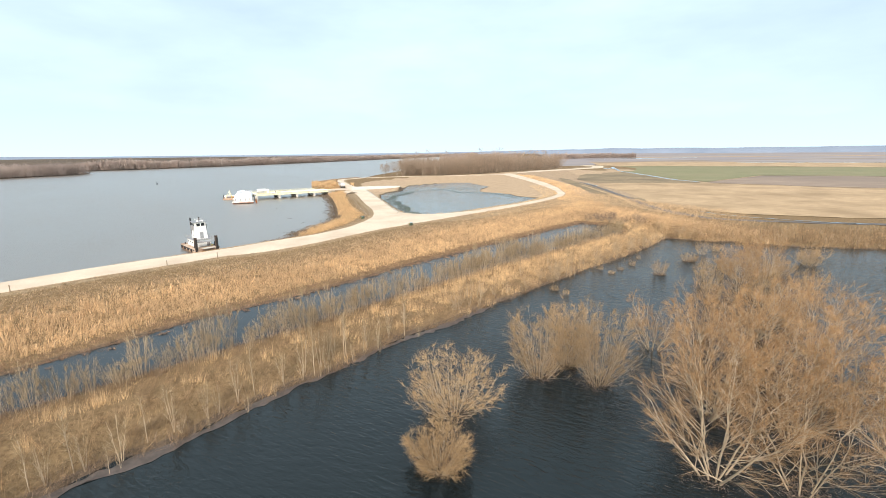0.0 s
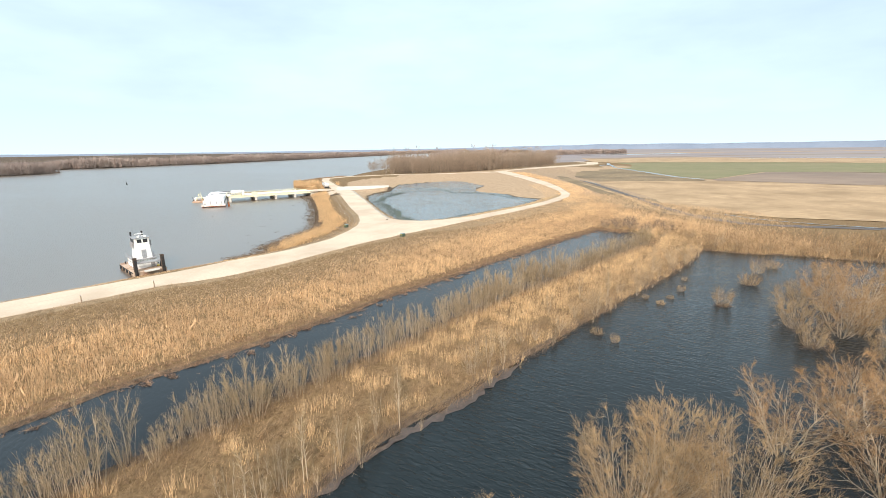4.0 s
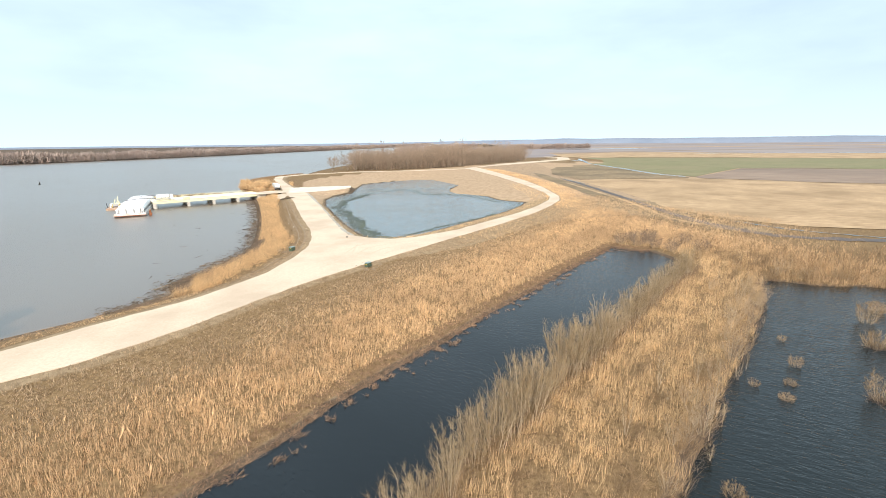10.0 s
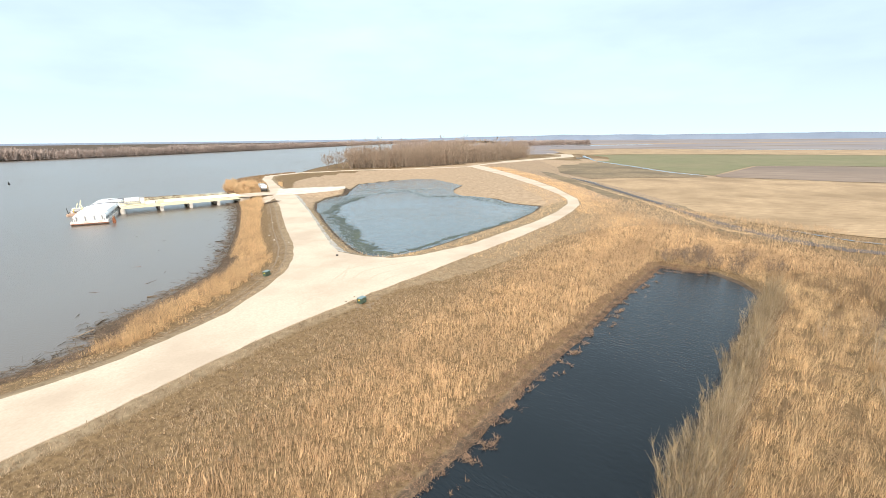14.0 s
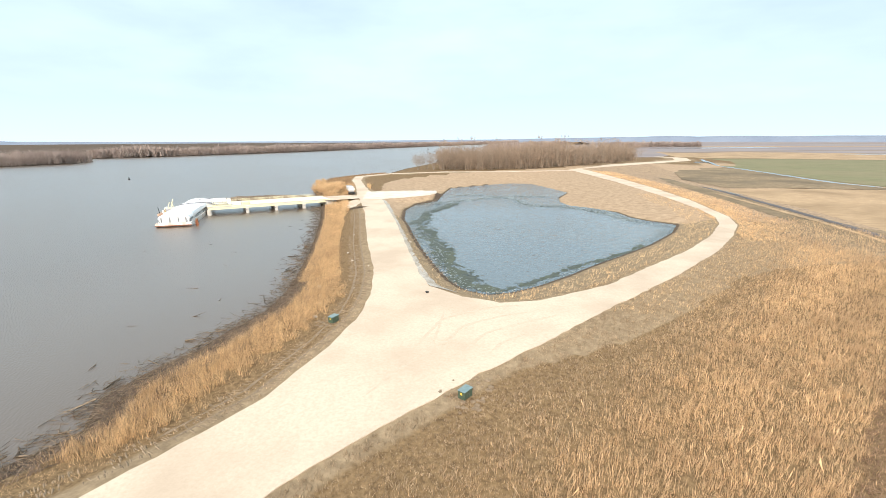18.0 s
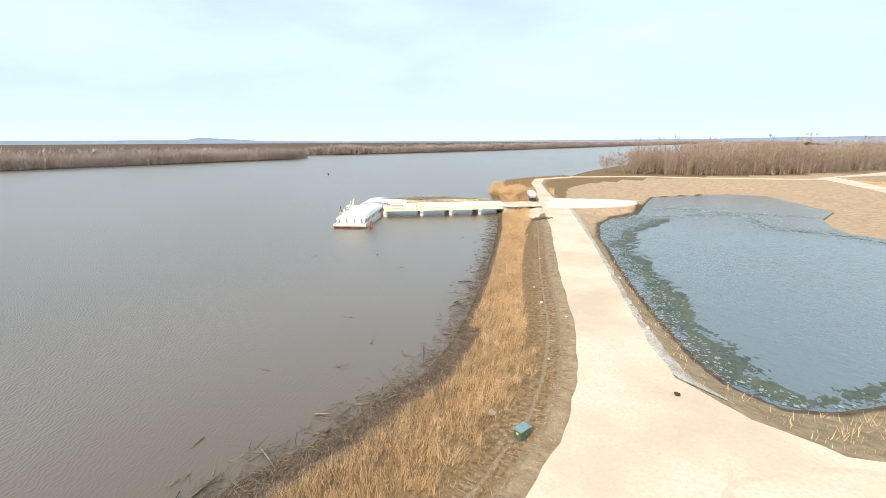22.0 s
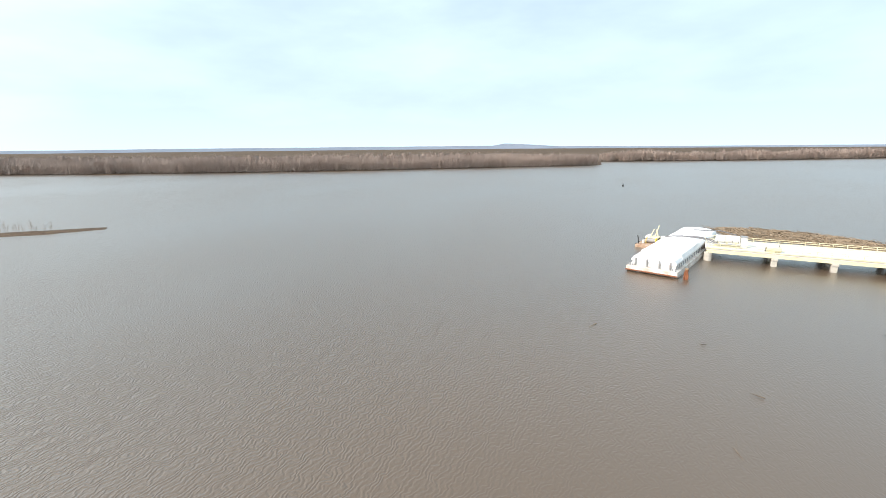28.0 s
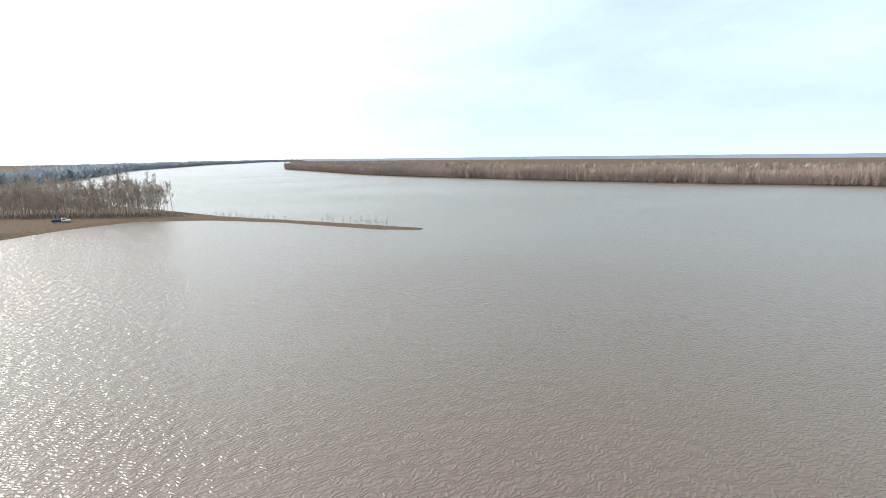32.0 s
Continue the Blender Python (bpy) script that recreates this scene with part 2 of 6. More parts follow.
M_DARKTWIG = surface("orange_brown_willow_twigs", (0.255, 0.141, 0.061), (0.44, 0.263, 0.122), 0.5, 0.9, 0.0, island=0.4, chance=0.22)
M_GROVETWIG = surface("grey_grove_twigs", (0.33, 0.27, 0.225), (0.50, 0.42, 0.36), 0.3, 0.95, 0.0, island=0.3, chance=0.2)
M_GREYBARK = surface("grey_brown_bark", (0.20, 0.155, 0.115), (0.36, 0.29, 0.22), 4.0, 0.9, 0.0, chance=0.25)
M_GREYTWIG = surface("brown_bare_twigs", (0.27, 0.198, 0.142), (0.45, 0.345, 0.255), 0.3, 0.95, 0.0, island=0.3, chance=0.25)
M_FARWOOD = surface("distant_bare_wood", (0.29, 0.228, 0.196), (0.42, 0.34, 0.295), 0.05, 1.0, 0.0, (0.25, 0.2, 0.178), 0.012, 0.6, island=0.16)
M_BRUSH = surface("grey_brown_undergrowth", (0.105, 0.074, 0.056), (0.25, 0.18, 0.13), 1.2, 0.9, 0.0, island=0.4)
# paler and bluer than bare wood: the distance haze is in its colour
M_HAZEWOOD = surface("far_wood_haze_in_colour", (0.40, 0.43, 0.47), (0.46, 0.49, 0.53), 0.01, 1.0, 0.0)
# the blue of the air is painted into the hills, nothing else hazes them
M_HILL = surface("hills_haze_in_colour", (0.17, 0.205, 0.265), (0.21, 0.245, 0.305), 0.004, 1.0, 0.0)
M_DRIFT = surface("wet_driftwood", (0.07, 0.05, 0.035), (0.24, 0.18, 0.12), 2.0, 0.85, 0.3, island=0.5)
M_SHALE = surface("grey_stone_chips", (0.26, 0.235, 0.20), (0.56, 0.52, 0.46), 2.5, 0.95, 0.6, (0.24, 0.19, 0.13), 0.35, 0.6)
M_STONE = surface("pale_limestone", (0.34, 0.29, 0.23), (0.54, 0.48, 0.40), 4.0, 0.9, 0.4, chance=0.2)
M_WHITE = surface("weathered_white_paint", (0.70, 0.70, 0.68), (0.84, 0.84, 0.82), 1.5, 0.5, 0.05, (0.55, 0.50, 0.44), 0.5, 0.25)
M_COVER = surface("white_fibreglass_cover", (0.78, 0.79, 0.80), (0.88, 0.89, 0.90), 0.7, 0.45, 0.05, (0.66, 0.65, 0.64), 0.35, 0.25)
M_HULL = surface("rusty_white_hull", (0.58, 0.54, 0.49), (0.78, 0.75, 0.72), 1.1, 0.6, 0.1, (0.36, 0.17, 0.09), 0.45, 0.4)
M_RUST = surface("brown_rust", (0.16, 0.055, 0.025), (0.34, 0.13, 0.06), 3.0, 0.85, 0.3, (0.10, 0.05, 0.03), 0.8, 0.5)
M_BLACK = surface("black_rubber_and_soot", (0.012, 0.012, 0.013), (0.035, 0.033, 0.03), 5.0, 0.7, 0.2)
M_GREYMETAL = surface("grey_painted_steel", (0.22, 0.23, 0.24), (0.36, 0.37, 0.38), 2.5, 0.5, 0.1, (0.2, 0.12, 0.08), 0.6, 0.3)
M_YELLOW = surface("faded_pale_yellow_paint", (0.70, 0.655, 0.42), (0.80, 0.755, 0.54), 1.2, 0.55, 0.05, (0.52, 0.44, 0.28), 0.5, 0.35)
M_BRIGHT = surface("bright_yellow_paint", (0.70, 0.50, 0.05), (0.82, 0.62, 0.10), 2.0, 0.5, 0.05, (0.4, 0.25, 0.08), 0.8, 0.3)
M_CONCRETE = surface("pale_concrete", (0.50, 0.48, 0.43), (0.66, 0.63, 0.57), 2.0, 0.9, 0.2, (0.36, 0.33, 0.28), 0.4, 0.4)
M_DECK = surface("dusty_concrete_deck", (0.66, 0.63, 0.58), (0.80, 0.77, 0.72), 1.0, 0.9, 0.1, (0.5, 0.47, 0.42), 0.3, 0.4)
M_GREEN = surface("dull_green_paint", (0.040, 0.068, 0.045), (0.075, 0.115, 0.075), 3.0, 0.55, 0.1, (0.07, 0.07, 0.045), 0.8, 0.4)
M_BLUEGREY = surface("weathered_blue_grey_lid", (0.13, 0.20, 0.21), (0.20, 0.28, 0.28), 3.0, 0.4, 0.1)
M_WOOD = surface("weathered_timber", (0.20, 0.15, 0.10), (0.38, 0.29, 0.20), 4.0, 0.9, 0.3)
M_BLUE = surface("dark_blue_car_paint", (0.02, 0.04, 0.09), (0.03, 0.06, 0.13), 4.0, 0.3, 0.0)
M_WEED = surface("dark_pond_weed", (0.030, 0.040, 0.033), (0.090, 0.104, 0.082), 1.6, 0.7, 0.3, (0.10, 0.11, 0.06), 0.2, 0.5)
M_SCUM = surface("pale_floating_scum", (0.16, 0.19, 0.19), (0.30, 0.34, 0.34), 1.2, 0.5, 0.2)
M_MUD = surface("wet_brown_mud", (0.10, 0.066, 0.042), (0.20, 0.14, 0.09), 0.9, 0.6, 0.4, (0.07, 0.05, 0.035), 0.2, 0.6)
M_SHELF = surface("greyish_mud_shelf", (0.055, 0.042, 0.036), (0.115, 0.088, 0.074), 1.5, 0.6, 0.3)
M_TAN_FIELD = surface("tan_stubble_field", (0.29, 0.186, 0.100), (0.50, 0.353, 0.204), 0.75, 0.95, 0.3, (0.25, 0.164, 0.085), 0.035, 0.9, stretch_xyz=(0.22, 1.0, 1.0))
M_GREEN_FIELD = surface("young_green_crop", (0.132, 0.126, 0.055), (0.205, 0.190, 0.090), 0.2, 0.95, 0.2, (0.22, 0.175, 0.095), 0.015, 0.6, stretch_xyz=(0.3, 1.0, 1.0))
M_OLIVE = surface("olive_wet_meadow", (0.155, 0.110, 0.058), (0.29, 0.207, 0.115), 0.25, 0.95, 0.3, (0.11, 0.08, 0.045), 0.03, 0.8)
M_BROWN_FIELD = surface("brown_ploughed_field", (0.185, 0.130, 0.095), (0.28, 0.205, 0.150), 0.1, 0.95, 0.2, (0.16, 0.118, 0.09), 0.01, 0.6, stretch_xyz=(0.25, 1.2, 1.0))
# dark soil with a purple-grey haze tint mixed into the colour
M_HAZED_FIELD = surface("haze_tinted_far_field", (0.180, 0.152, 0.158), (0.255, 0.220, 0.218), 0.02, 0.95, 0.0, (0.29, 0.245, 0.215), 0.004, 0.7, stretch_xyz=(0.3, 1.4, 1.0))
M_GLASS = bpy.data.materials.new("dark_window_glass")
M_GLASS.use_nodes = True
M_GLASS.node_tree.nodes["Principled BSDF"].inputs["Base Color"].default_value = (0.02, 0.025, 0.03, 1)
M_GLASS.node_tree.nodes["Principled BSDF"].inputs["Roughness"].default_value = 0.06


def ground_material():
    """Bare soil, dry grass litter, wet mud and mud flats, mixed by the zones that the ground carries."""
    m = bpy.data.materials.new("ground_soil_and_litter")
    m.use_nodes = True
    nt = m.node_tree
    b = nt.nodes["Principled BSDF"]
    b.inputs["Roughness"].default_value, b.inputs["Specular IOR Level"].default_value = 0.95, 0.12
    geo = nt.nodes.new("ShaderNodeNewGeometry")

    def grain(scale, a, c, lo=0.35, hi=0.65):
        n = nt.nodes.new("ShaderNodeTexNoise")
        n.inputs["Scale"].default_value, n.inputs["Detail"].default_value, n.inputs["Roughness"].default_value = scale, 7.0, 0.7
        nt.links.new(geo.outputs["Position"], n.inputs["Vector"])
        r = nt.nodes.new("ShaderNodeValToRGB")
        r.color_ramp.elements[0].position, r.color_ramp.elements[1].position = lo, hi
        r.color_ramp.elements[0].color, r.color_ramp.elements[1].color = (*a, 1), (*c, 1)
        nt.links.new(n.outputs["Fac"], r.inputs["Fac"])
        return r.outputs["Color"], n.outputs["Fac"]

    colour, relief = grain(0.9, (0.20, 0.145, 0.09), (0.34, 0.255, 0.16))
    for zone, scale, a, c in (("litter", 2.2, (0.108, 0.069, 0.036), (0.265, 0.177, 0.093)), ("flat", 0.5, (0.29, 0.202, 0.128), (0.46, 0.335, 0.222)),
                              ("mud", 0.8, (0.062, 0.045, 0.032), (0.145, 0.105, 0.074))):
        tint, _ = grain(scale, a, c)
        attr = nt.nodes.new("ShaderNodeAttribute")
        attr.attribute_name = zone
        edge, fac = grain(0.6, (0, 0, 0), (1, 1, 1))
        add = nt.nodes.new("ShaderNodeMath")
        add.operation = "MULTIPLY_ADD"
        add.inputs[1].default_value = 0.7
        nt.links.new(fac, add.inputs[0])
        nt.links.new(attr.outputs["Fac"], add.inputs[2])
        mr = nt.nodes.new("ShaderNodeMapRange")
        mr.inputs["From Min"].default_value, mr.inputs["From Max"].default_value = 0.72, 0.98
        nt.links.new(add.outputs[0], mr.inputs["Value"])
        mix = nt.nodes.new("ShaderNodeMixRGB")
        nt.links.new(mr.outputs["Result"], mix.inputs["Fac"])
        nt.links.new(colour, mix.inputs["Color1"])
        nt.links.new(tint, mix.inputs["Color2"])
        colour = mix.outputs["Color"]
    nt.links.new(colour, b.inputs["Base Color"])
    bp = nt.nodes.new("ShaderNodeBump")
    bp.inputs["Strength"].default_value, bp.inputs["Distance"].default_value = 0.3, 0.12
    nt.links.new(relief, bp.inputs["Height"])
    nt.links.new(bp.outputs["Normal"], b.inputs["Normal"])
    return m


M_GROUND = ground_material()


# ---- the plan: outlines in metres, the river's level is zero ----
ROAD_Z, FLOOD_Z, POND_Z = 2.7, -0.6, 0.3
ROAD = [(-180, -30), (-130, 25), (-100, 62), (-85, 80.5), (-76, 92), (-68, 100.5), (-58, 110.5), (-54, 115.5), (-50, 121), (-45, 126.3), (-41, 131.3), (-37.8, 137.5), (-34.4, 145), (-32.5, 156),
        (-31.7, 166), (-33, 176), (-36, 188), (-45, 213), (-58, 253)] + [(-71, 288), (-76, 300), (-72, 314), (-64, 300), (-62, 290), (-44, 239), (-31, 199), (-27, 187), (-24, 180),
        (-18, 175.5), (-12, 173.5), (-6, 175), (6, 184), (16, 196), (29, 211), (41, 228), (51, 246), (55, 258), (57, 275), (57, 312), (53, 381),
        (43, 471), (41, 485)] + [(52, 498), (56, 470), (62, 388), (64, 343), (63.5, 300), (59.5, 259), (55, 244), (46.5, 228.5), (36, 212), (20, 191.5), (3, 172), (-6, 161),
        (-14, 152), (-19, 145.6), (-25, 138), (-29.2, 131.5), (-33, 125.3), (-36, 120), (-39.8, 114.6), (-44, 109.5), (-48.5, 105.8), (-54, 102.5), (-60, 95.5), (-68, 87), (-78, 75), (-92, 55), (-122, 17), (-172, -38)]
FAR_ROAD = [(41, 485), (92, 566), (135, 610), (185, 662), (205, 726), (196, 770), (204, 776), (222, 728), (200, 655), (150, 600), (108, 556), (52, 498)]
LOOP_ROAD = [(-76, 300), (-90, 340), (-104, 375), (-111, 403), (-96, 431), (-57, 454), (-12, 460), (41, 480), (43, 474), (-12, 455), (-55, 448), (-92, 427),
             (-105, 402), (-98, 374), (-84, 338), (-72, 310)]
SPUR = [(-70, 288), (-58, 293), (-46, 303), (-42, 312), (-44, 322), (-53, 322), (-66, 318), (-76, 315)]
RIVER = [(-170, -22), (-150, 12), (-120, 52), (-97, 80), (-84, 99), (-76, 108), (-71, 116), (-65, 123), (-57, 131), (-53, 137), (-51, 141), (-54.5, 146), (-53.5, 152), (-51.5, 158), (-51, 165),
         (-49.5, 172), (-51, 182), (-53, 190), (-58, 207), (-64, 225), (-74, 253), (-86, 283), (-98, 308), (-112, 335), (-128, 380), (-132, 410), (-120, 440), (-104, 475), (-104, 520)] + [
         (-96, 600), (-70, 760), (-20, 1000), (90, 1500), (190, 2100), (330, 2900), (420, 4200), (120, 4200), (0, 2900), (-130, 2500), (-270, 2000), (-360, 1600), (-440, 1250),
         (-500, 1000), (-560, 830), (-625, 720), (-600, 690), (-528, 622), (-520, 590), (-545, 440), (-565, 300), (-605, 150), (-665, 0), (-745, -160), (-830, -260), (-1050, -535), (-1130, -600), (-1230, -650), (-1700, -1000)] + [
         (-2300, -1420), (-3200, -2080), (-3650, -2400), (-3700, -2560), (-3500, -2560), (-2834, -2118), (-1706, -1489), (-918, -954), (-540, -561), (-440, -450), (-330, -260), (-285, -120), (-266, -40), (-254, 5), (-250, 50),
         (-246, 90), (-243, 114), (-238, 115), (-235, 98), (-242, 48), (-240, 12), (-227, -19), (-200, -24), (-180, -22)]
CHANNEL = [(-110, -10), (-80, 22), (-55, 52), (-46, 64), (-41, 71.8), (-38.5, 74.5), (-35.3, 77.5), (-32, 81), (-28, 85.5), (-23.3, 91.2), (-17.3, 98.5), (-14.5, 103.2), (-10, 108.5), (-5, 114.3), (-1.5, 117.8),
           (6.2, 127.6), (13, 135), (18.5, 140.8), (27.5, 151.5), (38, 162.5), (47, 172), (50, 168), (54.5, 166.5), (55.5, 160), (53.4, 150.6), (40.4, 138.6), (26.4, 123.6), (16.4, 113.6), (7.4, 104.6), (-2.6, 93.6),
           (-12.6, 81.6), (-28.6, 62.6), (-46.6, 43.6), (-70.6, 16.6), (-98.6, -17.4)]
FLOOD = [(-95, -50), (-60, -2), (-40, 23), (-30.7, 34), (-28.9, 37.5), (-25, 39.8), (-22.3, 44.8), (-18.5, 50), (-13, 55.5), (-9, 62), (-5, 67), (-1, 70), (3.5, 75.7), (8, 80.5), (11.2, 83.5), (17, 90.5), (24, 97.5), (30.5, 105),
         (36, 110), (48.5, 122.7), (57, 133), (64, 142), (68, 140.5), (72, 137.5), (80, 136.5), (89, 133.2), (95, 129), (115, 126), (165, 117), (240, 108), (330, 90), (330, -160), (60, -170), (-60, -120)]
POND = [(-37.5, 232), (-41, 244), (-45, 255), (-49, 276), (-47.5, 292), (-41.5, 302), (-41, 327), (-40.5, 357), (-31, 366), (-18, 379), (-6, 387), (5, 385), (15, 357), (20, 342), (13, 321), (12, 306), (14.5, 295), (22, 289.5),
        (30, 279), (32, 268), (36.5, 261.5), (43, 256), (37, 243), (26, 226.5), (16.5, 215), (7.5, 204.5), (0.5, 195.5), (-5, 189.5), (-10, 185), (-14.5, 183.4), (-18.7, 185.6), (-22, 190.5), (-26.5, 201), (-32, 215.5)]
POND_CLEAR = [(-32, 289), (-38, 267), (-37, 250), (-29.6, 229), (-25, 216.5), (-22, 203.6), (-18, 193.5), (-15.8, 189.2), (-11.5, 186.8), (-5, 193.3), (1.5, 201.9), (10, 209.8), (18.4, 218.7), (30, 235), (38, 250),
              (30, 262), (20, 284), (11, 292), (-1.3, 292), (-5.4, 309), (-9, 319), (-17, 318), (-27, 307)]


def outside(px, py, poly):
    """Distance of points to an outline, negative inside it."""
    best, odd = np.full(px.shape, 1e12), np.zeros(px.shape, bool)
    for (ax, ay), (bx, by) in zip(poly, poly[1:] + poly[:1]):
        ex, ey = bx - ax, by - ay
        wx, wy = px - ax, py - ay
        k = np.clip((wx * ex + wy * ey) / (ex * ex + ey * ey), 0, 1)
        best = np.minimum(best, (wx - ex * k) ** 2 + (wy - ey * k) ** 2)
        odd ^= ((ay > py) != (by > py)) & (wx < ex * (py - ay) / (by - ay if by != ay else 1e-9))
    return np.where(odd, -1, 1) * np.sqrt(best)


def ripple_noise(px, py):
    """Soft unevenness of the ground, about one unit high."""
    return (np.sin(px * 0.83 + 1.7 * np.sin(py * 0.31)) * np.sin(py * 0.71 + 1.3 * np.sin(px * 0.43))
            + 0.5 * np.sin(px * 2.1 + py * 1.3) * np.sin(py * 2.7 - px * 0.9)) / 1.5


def smooth(v):
    v = np.clip(v, 0, 1)
    return v * v * (3 - 2 * v)


def terrain(px, py, zones=False):
    """Height of the ground, and where asked its zones."""
    px, py = np.asarray(px, float), np.asarray(py, float)
    d_road = np.minimum.reduce([outside(px, py, p) for p in (ROAD, FAR_ROAD, LOOP_ROAD, SPUR)])
    waters = [(outside(px, py, RIVER), 0.0), (outside(px, py, CHANNEL), FLOOD_Z), (outside(px, py, FLOOD), FLOOD_Z), (outside(px, py, POND), POND_Z)]
    d_all = np.stack([d for d, _ in waters])
    near = d_all.argmin(0)
    d_water = d_all.min(0)
    level = np.array([z for _, z in waters])[near]
    out_road, out_water = np.maximum(d_road - 0.6, 0), np.maximum(d_water, 0)
    slope = level + (ROAD_Z - 0.08 - level) * out_water / (out_road + out_water + 1e-3)
    plain = np.where((px < -20) | ((near == 0) & (px < 100) & (py < 700)), 0.9, -0.12)
    plain = np.minimum(plain, level + 0.04 + out_water * 0.12)
    far = smooth((d_road - 24) / 22)
    h = slope * (1 - far) + plain * far
    h = h + 0.07 * ripple_noise(px, py) * smooth(d_road / 3) * smooth(d_water / 2)
    h = np.where(d_water < 0, level - np.minimum(0.03 + 0.16 * -d_water, 2.5), h)
    h = np.where(d_road < 0, np.minimum(ROAD_Z - 0.08, ROAD_Z - 0.08), h)
    if not zones:
        return h
    mud = np.where(near == 1, smooth(1 - d_water / 2.4), np.where(near == 0, smooth(1.1 - d_water / 5.5), smooth(1 - d_water / 2.0)))
    mud = np.where((px > 60) & (py > 190), np.maximum(mud, np.where(px < 130, 0.42, 0.3)), mud)
    flat = np.where((near == 3) & (py > 255), 1.0, 0.0) * smooth(d_water / 3)
    litter = np.where((near != 3) & (d_water > 0), smooth(d_road / 4), 0.0) * (1 - mud)
    mud = np.where((px < -400) | (py < -40), 1.0, np.where(px < -140, 1.0, mud))
    return h, {"mud": mud, "flat": flat, "litter": litter}


# ---- building helpers ----
def mesh_from(name, verts, faces, material):
    """A mesh from arrays of places and of triangles or quads."""
    verts, faces = np.asarray(verts, np.float32), np.asarray(faces, np.int32)
    me = bpy.data.meshes.new(name)
    n = faces.shape[1]
    me.vertices.add(len(verts))
    me.vertices.foreach_set("co", verts.ravel())
    me.loops.add(faces.size)
    me.loops.foreach_set("vertex_index", faces.ravel())
    me.polygons.add(len(faces))
    me.polygons.foreach_set("loop_start", np.arange(0, faces.size, n, dtype=np.int32))
    me.polygons.foreach_set("loop_total", np.full(len(faces), n, np.int32))
    me.update(calc_edges=True)
    me.materials.append(material)
    return me


def part(name, bm, material, parent=None, label=""):
    """One mesh object from a bmesh, under a thing or a part."""
    me = bpy.data.meshes.new(name)
    bm.normal_update()
    bm.to_mesh(me)
    bm.free()
    me.materials.append(material)
    ob = new(name, me)
    ob.parent = parent
    if label:
        ob["label"] = label
    return ob


def thing(name, m, label, category, group="", kind=""):
    """An Empty at a thing's base, to carry its parts."""
    ob = new(name)
    ob.matrix_world = m
    ob.empty_display_size = 0.2
    return tagged(ob, label, category, group, kind)


def box(x0, y0, z0, x1, y1, z1, bevel=0.0, bm=None):
    """A box with worn edges, added to bm or alone."""
    own = bmesh.new()
    bmesh.ops.create_cube(own, size=1.0, matrix=Matrix.Translation(((x0 + x1) / 2, (y0 + y1) / 2, (z0 + z1) / 2)) @ Matrix.Diagonal((x1 - x0, y1 - y0, z1 - z0, 1)))
    if bevel:
        bmesh.ops.bevel(own, geom=own.edges[:], offset=bevel, segments=1, affect="EDGES")
    return joined(bm, own)


def joined(bm, own):
    if bm is None:
        return own
    scratch = bpy.data.meshes.new("scratch")
    own.to_mesh(scratch)
    own.free()
    bm.from_mesh(scratch)
    bpy.data.meshes.remove(scratch)
    return bm


def rod(a, b, r0, r1=None, sides=8, bm=None):
    """A tapered rod from a to b."""
    a, b = Vector(a), Vector(b)
    own = bmesh.new()
    turn = (b - a).to_track_quat("Z", "Y").to_matrix().to_4x4()
    bmesh.ops.create_cone(own, cap_ends=True, segments=sides, radius1=r0, radius2=r0 if r1 is None else r1, depth=(b - a).length,
                          matrix=Matrix.Translation((a + b) / 2) @ turn)
    return joined(bm, own)


def prism(outline, z0, z1, bm=None):
    """An outline raised from z0 to z1."""
    own = bmesh.new()
    low = [own.verts.new((x, y, z0)) for x, y in outline]
    high = [own.verts.new((x, y, z1)) for x, y in outline]
    own.faces.new(high)
    own.faces.new(low[::-1])
    for i in range(len(low)):
        j = (i + 1) % len(low)
        own.faces.new((low[i], low[j], high[j], high[i]))
    bmesh.ops.recalc_face_normals(own, faces=own.faces[:])
    return joined(bm, own)


def lump(r, seed, flat=0.7, rough=0.25, bm=None, at=(0, 0, 0)):
    """An uneven stone or clod."""
    own = bmesh.new()
    bmesh.ops.create_icosphere(own, subdivisions=2, radius=r)
    for v in own.verts:
        k = 1 + rough * noise.noise(v.co / r * 1.3 + Vector((seed * 7.1, seed * 3.3, 0)))
        v.co = Vector((v.co.x * k, v.co.y * k, v.co.z * k * flat)) + Vector(at)
    return joined(bm, own)


def grown(poly, d):
    """An outline pushed outwards by d metres."""
    area = sum(a[0] * b[1] - b[0] * a[1] for a, b in zip(poly, poly[1:] + poly[:1]))
    s = 1 if area > 0 else -1
    out = []
    for i, p in enumerate(poly):
        a, b = Vector(poly[i - 1]), Vector(poly[(i + 1) % len(poly)])
        t = (b - a).normalized()
        out.append((p[0] + s * t.y * d, p[1] - s * t.x * d))
    return out


def sheet(name, outline, z, material, label, category, kind="structure", lip=0.0):
    """A flat sheet over an outline, with a lip downwards where it has thickness."""
    bm = bmesh.new()
    vs = [bm.verts.new((x, y, z)) for x, y in outline]
    f = bm.faces.new(vs)
    if f.normal.z < 0 or sum(a[0] * b[1] - b[0] * a[1] for a, b in zip(outline, outline[1:] + outline[:1])) < 0:
        bmesh.ops.reverse_faces(bm, faces=[f])
    if lip:
        low = [bm.verts.new((x, y, z - lip)) for x, y in outline]
        for i in range(len(vs)):
            j = (i + 1) % len(vs)
            bm.faces.new((low[i], low[j], vs[j], vs[i]))
    bmesh.ops.triangulate(bm, faces=[q for q in bm.faces if len(q.verts) > 4])
    return tagged(part(name, bm, material), label, category, kind=kind)


